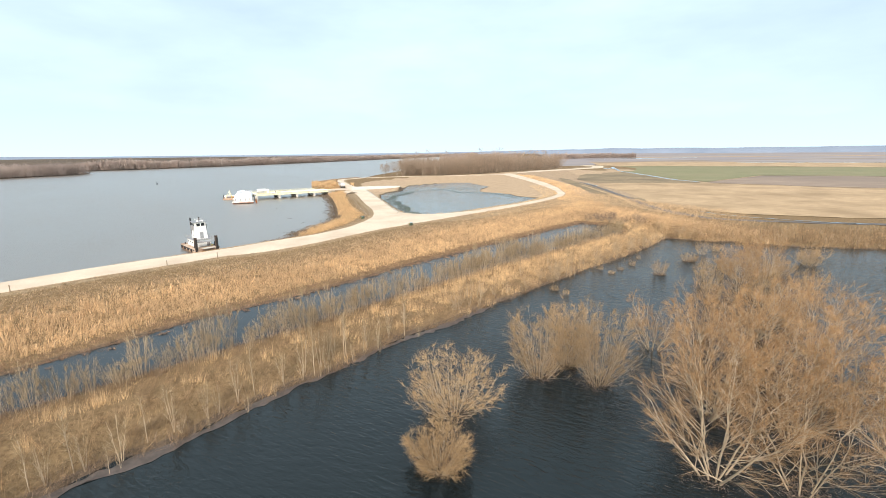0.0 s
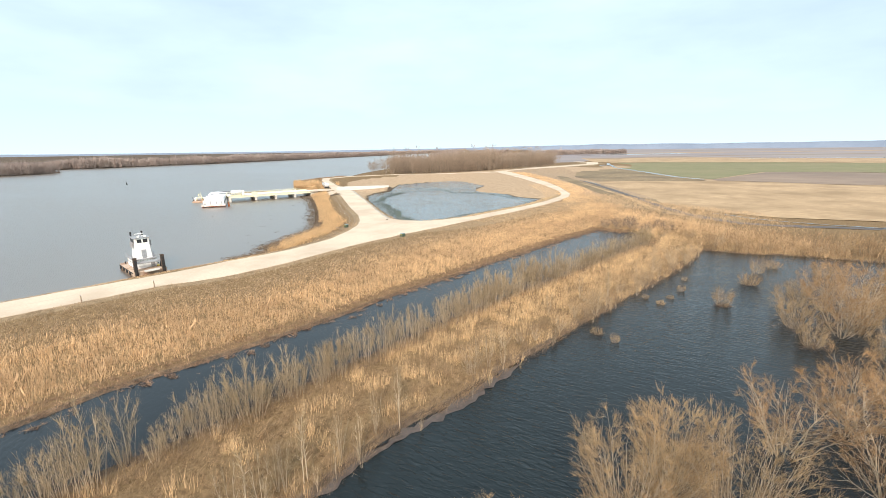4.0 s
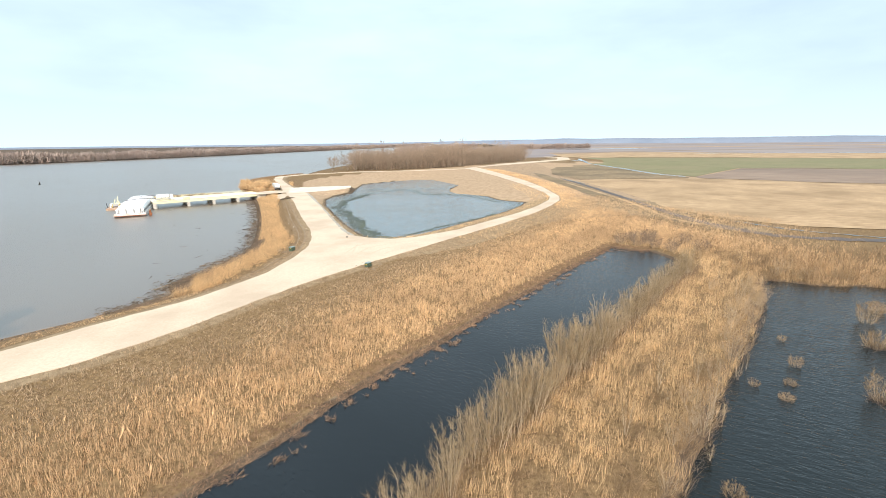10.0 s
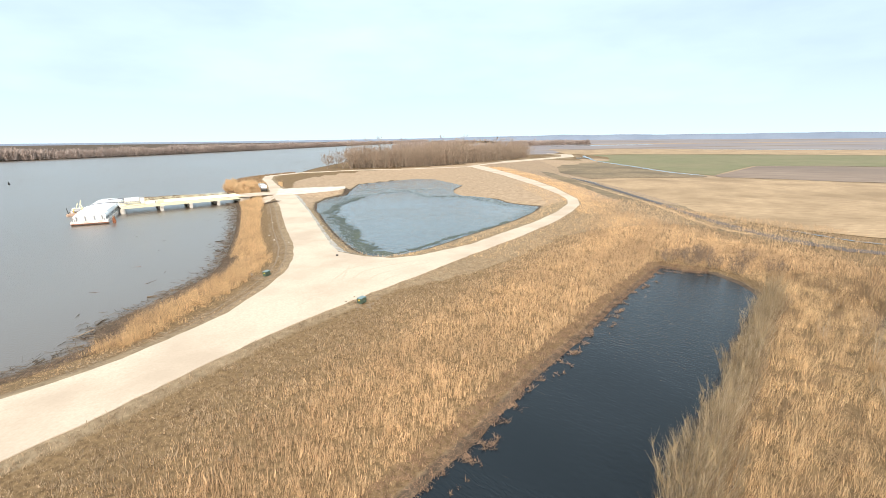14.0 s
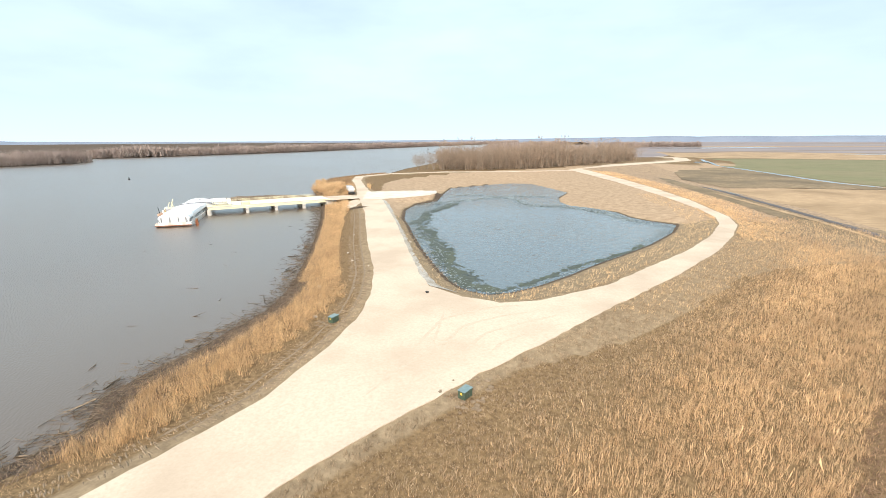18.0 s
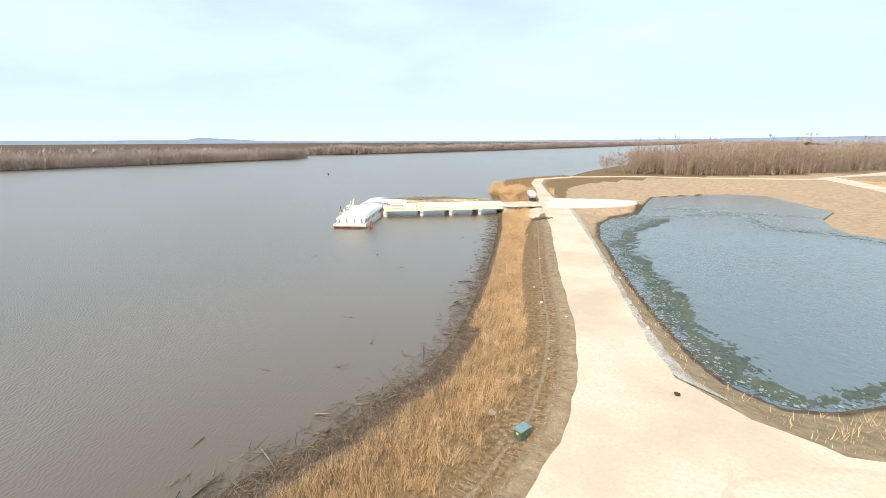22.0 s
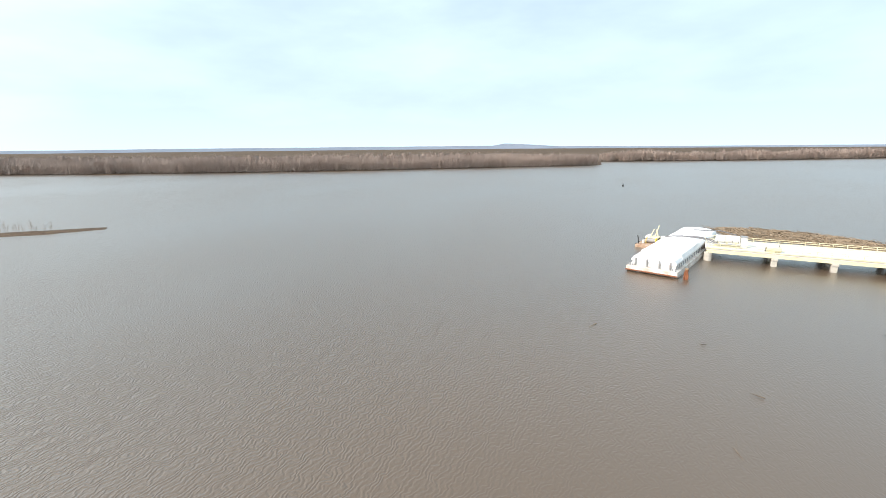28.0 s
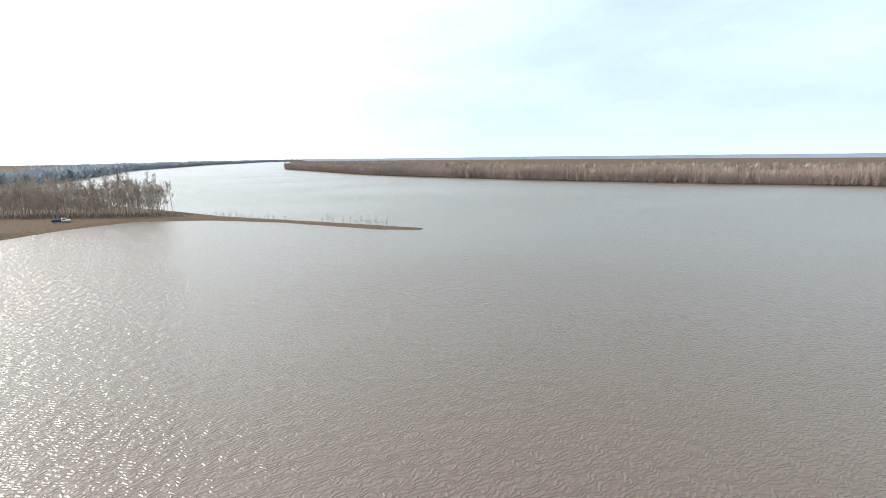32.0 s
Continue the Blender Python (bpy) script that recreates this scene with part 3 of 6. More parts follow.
def rounded(poly, step=2.0, wobble=0.0, seed=1):
    """A smoother, denser outline through the corners of poly, a little uneven."""
    rng, out, n = random.Random(seed), [], len(poly)
    for i in range(n):
        p0, p1, p2, p3 = (Vector(poly[(i + k) % n]) for k in (-1, 0, 1, 2))
        if (p2 - p1).length > 90:
            out.append(tuple(p1))
            continue
        m = max(1, int((p2 - p1).length / step))
        for j in range(m):
            u = j / m
            q = p1.lerp(p2, u)
            out.append((q.x + rng.uniform(-wobble, wobble), q.y + rng.uniform(-wobble, wobble)))
    return out


# ---- ground, waters, roads and fields ----
def axis(lo, hi, fine_lo, fine_hi, step):
    inner = list(np.arange(fine_lo, fine_hi + step, step))
    for end, s in ((lo, -1), (hi, 1)):
        at, gap, more = (fine_lo if s < 0 else inner[-1]), step, []
        while s * (end - at) > 0:
            gap *= 1.16
            at += s * gap
            more.append(at)
        inner = more[::-1] + inner if s < 0 else inner + more
    return np.array(inner)


gx, gy = axis(-4600, 4900, -92, 118, 1.25), axis(-2600, 4950, 24, 330, 1.25)
gx = np.unique(np.concatenate([gx, np.arange(-268, -150, 2.5)]).round(3))
gy = np.unique(np.concatenate([gy, np.arange(-60, 24, 3.0)]).round(3))
GX, GY = np.meshgrid(gx, gy)
GH, ZONES = terrain(GX.ravel(), GY.ravel(), zones=True)
cols = len(gx)
cell = (np.arange(len(gy) - 1)[:, None] * cols + np.arange(cols - 1)[None, :]).ravel()
ground_mesh = mesh_from("ground", np.stack([GX.ravel(), GY.ravel(), GH], 1), np.stack([cell, cell + 1, cell + cols + 1, cell + cols], 1), M_GROUND)
for zone_name, zone_values in ZONES.items():
    ground_mesh.attributes.new(zone_name, "FLOAT", "POINT").data.foreach_set("value", zone_values.astype(np.float32))
ground_mesh.polygons.foreach_set("use_smooth", np.ones(len(ground_mesh.polygons), bool))
tagged(new("ground", ground_mesh), "bare soil and dry grass litter sloping from the levee to the water", "ground", kind="structure")

sheet("river_water", grown(RIVER, 1.6), 0.0, M_RIVER, "wide muddy brown river with small wind ripples", "river")
sheet("channel_water", grown(CHANNEL, 1.2), FLOOD_Z, M_DITCH, "dark still water of the ditch below the levee", "water")
sheet("flood_water", grown(FLOOD, 1.2), FLOOD_Z, M_FLOOD, "dark rippled flood water round the willows", "water")
sheet("pond_water", grown(POND, 1.0), POND_Z, M_POND, "blue-grey pond with a weedy rim", "pond")

sheet("road", rounded(ROAD, 1.5, 0.14, 2), ROAD_Z, M_GRAVEL, "pale gravel road on the crest of the levee", "road", lip=0.25)
sheet("far_road", rounded(FAR_ROAD, 4, 0.3, 3), ROAD_Z - 0.02, M_GRAVEL, "pale gravel levee road running on to the fields", "road", lip=0.25)
sheet("loop_road", rounded(LOOP_ROAD, 3, 0.3, 4), ROAD_Z - 0.03, M_GRAVEL, "narrow pale track round the back of the pond", "road", lip=0.2)
sheet("gravel_spur", rounded(SPUR, 1.5, 0.4, 5), ROAD_Z + 0.06, M_CHALK, "spread of white crushed stone beside the road", "gravel", lip=0.4)

FIELD_Z = 0.05
sheet("stubble_field", [(98, 345), (112, 372), (136, 375), (193, 370), (226, 352), (249, 330), (279, 315), (420, 272), (900, 140), (900, 60), (420, 150), (150, 180), (118, 192), (104, 207), (97, 232), (95, 262), (96, 300)], FIELD_Z, M_TAN_FIELD,
      "tan field of cut stubble", "field")
sheet("brown_field", [(200, 372), (226, 354), (249, 332), (279, 317), (420, 274), (900, 142), (900, 330), (405, 441), (355, 463), (304, 473), (240, 416), (203, 384)], FIELD_Z + 0.02, M_BROWN_FIELD, "brown ploughed field", "field")
sheet("green_crop_field", [(204, 386), (240, 420), (304, 477), (355, 467), (405, 445), (900, 334), (1300, 420), (620, 640), (497, 716), (335, 771), (233, 772), (206, 712), (202, 640), (205, 568), (201, 496), (197, 420)], FIELD_Z, M_GREEN_FIELD,
      "field of young green winter crop", "field")
sheet("olive_meadow", [(112, 376), (135, 379), (192, 374), (198, 384), (190, 420), (195, 496), (199, 568), (190, 600), (158, 560), (128, 500), (108, 430)], FIELD_Z + 0.01, M_OLIVE, "rough olive-brown wet meadow beside the levee", "meadow")
sheet("tan_strip_field", [(236, 780), (336, 778), (498, 722), (622, 646), (1300, 426), (1800, 560), (900, 840), (721, 913), (548, 1067), (305, 1115), (260, 900)], FIELD_Z + 0.02, M_TAN_FIELD, "strip of pale tan stubble", "field")
sheet("haze_tinted_far_field", [(262, 905), (306, 1120), (550, 1073), (723, 919), (902, 846), (1800, 566), (4600, 900), (4600, 4500), (700, 4500), (430, 2400), (320, 2380), (230, 2080), (125, 1480), (15, 960), (60, 760), (150, 720), (205, 780), (240, 860)], FIELD_Z, M_HAZED_FIELD, "dark wet far fields in long strips, tinted purple-grey for haze", "field")


def along(path, step):
    """Points and directions along a line of corners, at even steps."""
    out = []
    for (ax, ay), (bx, by) in zip(path, path[1:]):
        d = math.hypot(bx - ax, by - ay)
        for k in range(max(1, int(d / step))):
            u = k * step / d
            out.append((ax + (bx - ax) * u, ay + (by - ay) * u, (bx - ax) / d, (by - ay) / d))
    return out


def ribbon(name, path, width, material, label, category, lift=0.04, ragged=0.15, level=None, seed=1, step=1.5, kind="structure", smoothing=3):
    """A strip laid along a line, on the ground or at a level, with uneven edges."""
    rng = random.Random(seed)
    pts = np.array(along(path, step))
    for _ in range(smoothing):
        pts[1:-1, :2] = (pts[:-2, :2] + 2 * pts[1:-1, :2] + pts[2:, :2]) / 4
    t = np.gradient(pts[:, :2], axis=0)
    t /= np.linalg.norm(t, axis=1)[:, None]
    side = np.stack([-t[:, 1], t[:, 0]], 1)
    n = len(pts)
    ends = np.minimum(1, np.minimum(np.arange(n), np.arange(n)[::-1]) / 3 + 0.1)
    rows = []
    for k in (-1, -0.34, 0.34, 1):
        off = np.array([width / 2 * k * (1 + rng.uniform(-ragged, ragged)) for _ in range(n)]) * ends
        rows.append(pts[:, :2] + side * off[:, None])
    xy = np.concatenate(rows)
    z = np.full(len(xy), level) if level is not None else terrain(xy[:, 0], xy[:, 1]) + lift
    quads = [(r * n + i, r * n + i + 1, (r + 1) * n + i + 1, (r + 1) * n + i) for r in range(3) for i in range(n - 1)]
    ob = new(name, mesh_from(name, np.c_[xy, z], quads, material))
    return tagged(ob, label, category, kind=kind)


DITCH = [(97, 372), (95.5, 351), (92.5, 299), (90.6, 262), (90.4, 237), (90.8, 210), (92, 196), (97, 181), (108, 174.5), (132, 168), (220, 152), (320, 134)]
ribbon("field_ditch", DITCH, 4.4, M_SHELF, "dark muddy ditch along the edge of the stubble", "ditch", 0.10, 0.3)
ribbon("meadow_strip", [(96, 430), (88, 380), (85.5, 340), (84, 300), (82, 262), (82.5, 236), (85.5, 213), (93, 194), (104, 182)], 10.5, M_OLIVE, "strip of brown trodden meadow at the levee's foot", "meadow", 0.07, 0.12, seed=5)
ribbon("field_track", [(86, 330), (85.5, 290), (85, 255), (84, 225), (85, 208), (91, 194)], 2.2, M_TAN_FIELD, "pale worn field track beside the ditch", "track", 0.16, 0.3, seed=4)
ribbon("field_puddle", [(101.3, 206), (104.5, 199), (108.2, 189), (114.2, 182.5), (123.3, 175.6), (133.3, 169.2), (150, 163)], 0.9, M_POND, "shallow rain water lying along the stubble", "puddle", 0.2, 0.8, seed=6)
ribbon("ditch_puddle", [(97, 366), (100, 350), (99, 330)], 3.0, M_POND, "rain water standing in the ditch", "puddle", 0.16, 0.5, seed=7)
ribbon("field_creek", [(222, 680), (208, 640), (203, 600), (202, 568), (198, 496), (193, 440), (192, 416), (198, 385)], 4.0, M_POND, "creek of standing water between the fields", "creek", 0.2, 0.6, seed=8)
ribbon("field_puddle", [(186, 610), (193, 618), (206, 622)], 7.0, M_POND, "shallow water beside the green crop", "puddle", 0.2, 0.6, seed=9)
ribbon("far_water", [(380, 1420), (520, 1500), (660, 1560), (860, 1640)], 70.0, M_POND, "flooded hollow far off in the fields", "water", 0.3, 0.4, seed=10, step=30)
ribbon("far_water_strip", [(560, 960), (800, 900), (1150, 860)], 16.0, M_POND, "thin line of water across the far fields", "water", 0.3, 0.5, seed=11, step=12)
for k, (path, w) in enumerate((([(250, 1010), (560, 1180), (1200, 1300), (2400, 1500)], 60), ([(600, 1750), (1500, 1800), (3200, 2100)], 120), ([(420, 2450), (1600, 2600), (3600, 3000)], 160))):
    ribbon("far_field_strip", path, w, (M_BROWN_FIELD, M_TAN_FIELD, M_BROWN_FIELD)[k], "long pale strip of far farmland", "field", 0.25, 0.2, seed=20 + k, step=40)

# worn marks on the road and its verge
L_EDGE = [(-85, 80.5), (-76, 92), (-68, 100.5), (-58, 110.5), (-50, 121), (-45, 126.3), (-38, 137), (-34.4, 145), (-32.5, 156), (-31.7, 166), (-33, 176), (-36, 188), (-45, 213), (-58, 253), (-66, 274)]
M_WORN = surface("packed_wheel_track", (0.47, 0.373, 0.279), (0.585, 0.472, 0.360), 2.0, 0.95, 0.2)
M_RUT = surface("churned_clay_rut", (0.15, 0.105, 0.065), (0.29, 0.215, 0.14), 3.0, 0.95, 0.6)


def shifted(path, d):
    """The line moved d metres to its left."""
    v = [Vector(p) for p in path]
    out = []
    for i, p in enumerate(v):
        t = (v[min(i + 1, len(v) - 1)] - v[max(i - 1, 0)]).normalized()
        out.append((p.x - t.y * d, p.y + t.x * d))
    return out


for d, w in ((1.7, 0.3), (3.4, 0.34)):
    rut = ribbon("verge_rut", shifted(L_EDGE[6:], d), w, M_RUT, "wheel rut pressed into the clay verge", "rut", 0.03, 0.7, seed=int(d * 10), step=0.45)
RR = np.random.default_rng(23)
M_CLAY = surface("dry_tracked_clay", (0.17, 0.119, 0.073), (0.30, 0.22, 0.14), 2.5, 0.95, 0.3, (0.19, 0.135, 0.083), 0.3, 0.5, island=0.25)
cut = np.array([p for d0 in (0.9, 2.5, 4.0) for p in along(shifted(L_EDGE[5:], d0), 0.2)])   # cross ridges that a tracked machine pressed into the clay
cut = cut[RR.uniform(0, 1, len(cut)) < 0.15 + 0.75 * (np.sin(cut[:, 1] * 0.45 + cut[:, 0]) > -0.5)]
n = len(cut)
at = cut[:, :2] + RR.normal(0, 0.22, (n, 2))
bend, half, high = RR.normal(0, 0.12, n), RR.uniform(0.2, 0.7, n)[:, None], RR.uniform(0.015, 0.05, n)
u = np.stack([-cut[:, 3] * np.cos(bend) - cut[:, 2] * np.sin(bend), cut[:, 2] * np.cos(bend) - cut[:, 3] * np.sin(bend)], 1)
v = np.stack([-u[:, 1], u[:, 0]], 1) * 0.06
z = terrain(at[:, 0], at[:, 1])
low = [np.c_[at + u * half * su + v * sv, z - 0.02] for su, sv in ((-1, -1), (1, -1), (1, 1), (-1, 1))]
top = [np.c_[at + u * half * su * 0.9, z + high] for su in (-1, 1)]
ridge_verts = np.stack(low + top, 1).reshape(-1, 3)
ridge_faces = (np.arange(n)[:, None, None] * 6 + np.array([(0, 1, 5, 4), (2, 3, 4, 5)])[None]).reshape(-1, 4)
tagged(new("track_ridges", mesh_from("track_ridges", ridge_verts, ridge_faces, M_CLAY)), "cross ridges of a machine's tracks in the dry clay verge", "soil", kind="stuff")
for k, path in enumerate(([(-74, 88), (-62, 101), (-50, 116), (-44, 124)], [(-25, 146), (-20, 158), (-20, 170)],
                          [(-16, 157), (-14, 162), (-9, 166), (-3, 170)], [(-19, 157), (-17, 164), (-12, 168), (-6, 171)], [(-13, 157), (-11.5, 160), (-8, 163), (-3, 167)], [(-22, 157), (-20, 166), (-14, 171), (-8, 173)])):
    ribbon("tyre_mark", path, 0.5 if k > 1 else 0.35, M_WORN, "faint tyre mark on the pale gravel", "tyre mark", 0.085, 0.3, level=ROAD_Z + 0.006 + 0.002 * k, seed=40 + k, step=0.7)
ribbon("stone_edge", [(-62, 290), (-56, 275), (-44, 239), (-37, 218), (-31, 199), (-27, 188), (-23, 180), (-17, 177)], 2.0, M_SHALE, "band of pale crushed stone along the road's pond side", "gravel", 0.05, 0.4, seed=31)
ribbon("mud_shelf", shifted([(-40, 23), (-30.7, 34), (-25, 39.8), (-18.5, 50), (-9, 62), (-1, 70), (8, 80.5)], -0.35), 1.2, M_SHELF, "greyish mud shelf just above the flood", "mud", level=FLOOD_Z + 0.03, ragged=0.8, seed=34, step=0.9)
ribbon("bridge_apron", [(-89.5, 285.5), (-82, 291.2), (-72, 298)], 13.5, M_GRAVEL, "pale gravel apron between the bridge and the road", "gravel", level=ROAD_Z + 0.10, ragged=0.08, seed=33, step=1.2)
ribbon("rough_pad", [(-70, 264), (-70, 275), (-74, 290)], 6.0, M_GRAVEL, "trampled pale stone at the end of the bridge", "gravel", 0.08, 0.25, seed=32)

# weed and scum on the pond
def flakes(name, rng, px, py, size, level, material, label, category):
    """Small ragged rafts floating at a level."""
    n = len(px)
    turn = rng.uniform(0, 2 * np.pi, n)
    corners = []
    for k in range(4):
        r = size * rng.uniform(0.5, 1.2, n)
        corners.append(np.stack([px + r * np.cos(turn + k * 1.57), py + r * np.sin(turn + k * 1.57), level + rng.uniform(0, 0.03, n)], 1))
    return tagged(new(name, mesh_from(name, np.stack(corners, 1).reshape(-1, 3), np.arange(4 * n).reshape(-1, 4), material)), label, category, kind="stuff")


FR = np.random.default_rng(17)
fx, fy = FR.uniform(-50, 46, 260000), FR.uniform(182, 300, 260000)
fd, clear = -outside(fx, fy, POND), outside(fx, fy, POND_CLEAR)
speck = 0.5 + 0.5 * np.sin(fx * 0.9 + 2 * np.sin(fy * 0.5)) * np.sin(fy * 0.7 + 1.5 * np.sin(fx * 0.6))
clear = clear + 1.5 * (speck - 0.5) + 0.7 * np.sin(fx * 2.1 + fy * 1.3)
dice = FR.uniform(0, 1, len(fx))
weedy = (fd > 0.1) & (clear > -0.8) & (fy < 296) & (dice < 0.16 + 0.3 * speck ** 2)
flakes("pond_weed", FR, fx[weedy], fy[weedy], FR.uniform(0.05, 0.2, weedy.sum()), POND_Z + 0.01, M_WEED, "dark mottled weed floating along the pond's rim", "pond weed")
mx, my = (g.ravel() for g in np.meshgrid(np.arange(-50, 24, 0.22), np.arange(183, 300, 0.22)))
m_in, m_clear = -outside(mx, my, POND), outside(mx, my, POND_CLEAR)
swirl = np.sin(mx * 0.9 + 2 * np.sin(my * 0.5)) * np.sin(my * 0.7 + 1.5 * np.sin(mx * 0.6)) + 0.6 * np.sin(mx * 2.3 + 1.6 * np.sin(my * 1.9)) * np.sin(my * 2.1 + 1.2 * np.sin(mx * 2.7)) + 0.4 * np.sin(mx * 5.2 + my * 3.1) * np.sin(my * 4.7 - mx * 2.2)
band = np.where(mx < -12, 3.6, 1.3)
matted = (m_in > 0.1) & (my < 297) & (np.abs(m_clear - band * 0.5) < band * (0.55 + 0.45 * swirl))
mx, my = mx[matted], my[matted]
cells = np.stack([np.stack([mx + a, my + b, np.full(len(mx), POND_Z + 0.02)], 1) for a, b in ((-0.11, -0.11), (0.11, -0.11), (0.11, 0.11), (-0.11, 0.11))], 1)
tagged(new("weed_mat", mesh_from("weed_mat", cells.reshape(-1, 3), np.arange(4 * len(mx)).reshape(-1, 4), M_WEED)), "dark green mat of weed in the pond's shallows", "pond weed", kind="stuff")
pale = (fd > 0.2) & (clear > 1.5) & (fy < 300) & (dice > 0.90)
flakes("pond_froth", FR, fx[pale], fy[pale], FR.uniform(0.08, 0.32, pale.sum()), POND_Z + 0.045, M_SCUM, "pale flecks of scum among the pond weed", "scum")
SCUM_LINE = [(-40, 298), (-36, 300.4), (-26.7, 307), (-17, 318), (-9, 318.8), (-5.4, 309.3), (-1.3, 292.3), (11, 292), (20.7, 284.2), (27.3, 271.9), (32.1, 258)]
SCUM_BACK = [(-38, 318), (-28.3, 327.8), (-17, 322), (-6.3, 323.4), (9.7, 325)]
drift = np.array(along(SCUM_LINE, 0.05) + along(SCUM_BACK, 0.06))
wide = 1.2 + 1.3 * np.sin(drift[:, 0] * 0.35) ** 2
flakes("pond_scum_flecks", FR, drift[:, 0] + FR.normal(0, 1, len(drift)) * wide, drift[:, 1] + FR.normal(0, 1, len(drift)) * wide, FR.uniform(0.15, 0.6, len(drift)), POND_Z + 0.015, M_SCUM, "pale broken crust of scum across the pond", "scum")
ribbon("pond_scum", SCUM_LINE, 1.5, M_WEED, "dark crust of floating weed across the pond", "scum", level=POND_Z + 0.02, ragged=0.9, seed=53, step=1.0)
ribbon("pond_scum", SCUM_BACK, 1.0, M_WEED, "thin dark weed line on the pond", "scum", level=POND_Z + 0.02, ragged=0.9, seed=54, step=1.0)


M_FOAM = surface("thin_river_foam", (0.30, 0.27, 0.24), (0.52, 0.50, 0.47), 0.9, 0.6, 0.2)
for k, path in enumerate(([(-243, 118), (-252, 150), (-250, 172)], [(-249, 178), (-245, 200), (-243, 214)], [(-246, 222), (-240, 250), (-243, 276)], [(-238, 300), (-226, 340), (-214, 388)], [(-232, 226), (-236, 212), (-243, 192)])):
    ribbon("current_line", path, 0.5 if k else 0.35, M_FOAM, "faint line of foam where the current bends off the spit", "foam", level=0.02, ragged=0.9, seed=60 + k, step=0.9)


M_MAT = surface("brown_dead_mat", (0.13, 0.074, 0.045), (0.36, 0.224, 0.133), 0.8, 0.95, 0.0, (0.22, 0.138, 0.085), 0.25, 0.6, island=0.45)


# ---- grass and reeds ----
def patchy(px, py, size):
    """Values about 0 to 1 in soft patches of that size."""
    v = np.sin(px / size * 2.1 + 1.9 * np.sin(py / size * 1.3)) + np.sin(py / size * 2.7 + 1.4 * np.sin(px / size * 1.7 + 2)) + 0.6 * np.sin((px + py) / size * 5.1) * np.sin((px - py) / size * 4.3)
    return np.clip(0.5 + v / 4.4, 0, 1)


def blades(name, rng, px, py, tall, wide, material, label, category, lean=0.35, wind=(0.12, 0.10), plume=0.0, floor=-9.0):
    """Stalks of dry grass, each a thin blade of its own, standing on the ground; a share of them widen to a plume."""
    n = len(px)
    z = np.maximum(terrain(px, py) - 0.03, floor)
    turn = rng.uniform(0, 2 * np.pi, n)
    side = np.stack([np.cos(turn), np.sin(turn), np.zeros(n)], 1) * (wide / 2)[:, None]
    foot = np.stack([px, py, z], 1)
    gust = np.stack([np.sin(px * 1.9 + 2 * np.sin(py * 1.1)), np.sin(py * 2.3 + 2 * np.sin(px * 0.9))], 1) * 0.5
    off = (rng.normal(0, 1, (n, 2)) + gust) * lean + np.array(wind)
    tip = foot + np.stack([off[:, 0] * tall, off[:, 1] * tall, tall], 1)
    up = (rng.uniform(0, 1, n) < plume)[:, None]
    fan = side * 1.2 + np.stack([np.zeros(n), np.zeros(n), tall * rng.uniform(-0.22, 0.22, n)], 1)
    verts = np.stack([np.where(up, foot, foot - side), np.where(up, tip + fan, foot + side), np.where(up, tip - fan, tip)], 1).reshape(-1, 3)
    ob = new(name, mesh_from(name, verts, np.arange(3 * n).reshape(-1, 3), material))
    return tagged(ob, label, category, kind="stuff")


def seedbed(rng, n, x0, x1, y0, y1, tuft=5, loose=0.16):
    """Random places, gathered in tufts."""
    m = n // tuft
    cx, cy = rng.uniform(x0, x1, m), rng.uniform(y0, y1, m)
    return np.repeat(cx, tuft) + rng.normal(0, loose, m * tuft), np.repeat(cy, tuft) + rng.normal(0, loose, m * tuft)


GR = np.random.default_rng(7)


def gauges(px, py):
    d_road = np.minimum(outside(px, py, ROAD), outside(px, py, FAR_ROAD))
    return d_road, outside(px, py, RIVER), outside(px, py, CHANNEL), outside(px, py, FLOOD), outside(px, py, POND)


# the land side of the levee, and the rough ground round the end of the ditch
def rooms(n, seed):
    """Tufts over the land side: places, distances and the height that grass reaches there."""
    rng = np.random.default_rng(seed)
    px, py = seedbed(rng, n, -95, 118, 18, 262, 7, 0.11)
    inside = (outside(px, py, [(-96, 20), (-96, 75), (-52, 128), (10, 192), (50, 232), (72, 262), (80, 262), (118, 205), (118, 126), (60, 120), (-60, 4), (-74, 12)]) < 0) & (rng.uniform(0, 1, len(px)) < np.interp(py, (90, 190, 262), (1.0, 0.7, 0.4)))
    px, py = px[inside], py[inside]
    dr, dv, dc, df, dp = gauges(px, py)
    near = (dr > 0.4) & (dr < np.where(df < 16, 95, 58 + 34 * rng.uniform(0, 1, len(px)))) & (dc > 0.9) & (df > -0.4) & (dp > 10) & (dv > 14)
    short = smooth((dr - 3.5) / 14)
    group = np.repeat(rng.uniform(0.55, 1.25, n // 7), 7)[:len(inside)][inside]
    tall = group * rng.uniform(0.65, 1.1, len(px)) * (0.42 + 0.73 * short) * (0.62 + 0.62 * patchy(px, py, 3.0))
    return rng, px, py, dr, dc, df, near, short, np.where(dc < 3.0, tall * 0.55, tall)


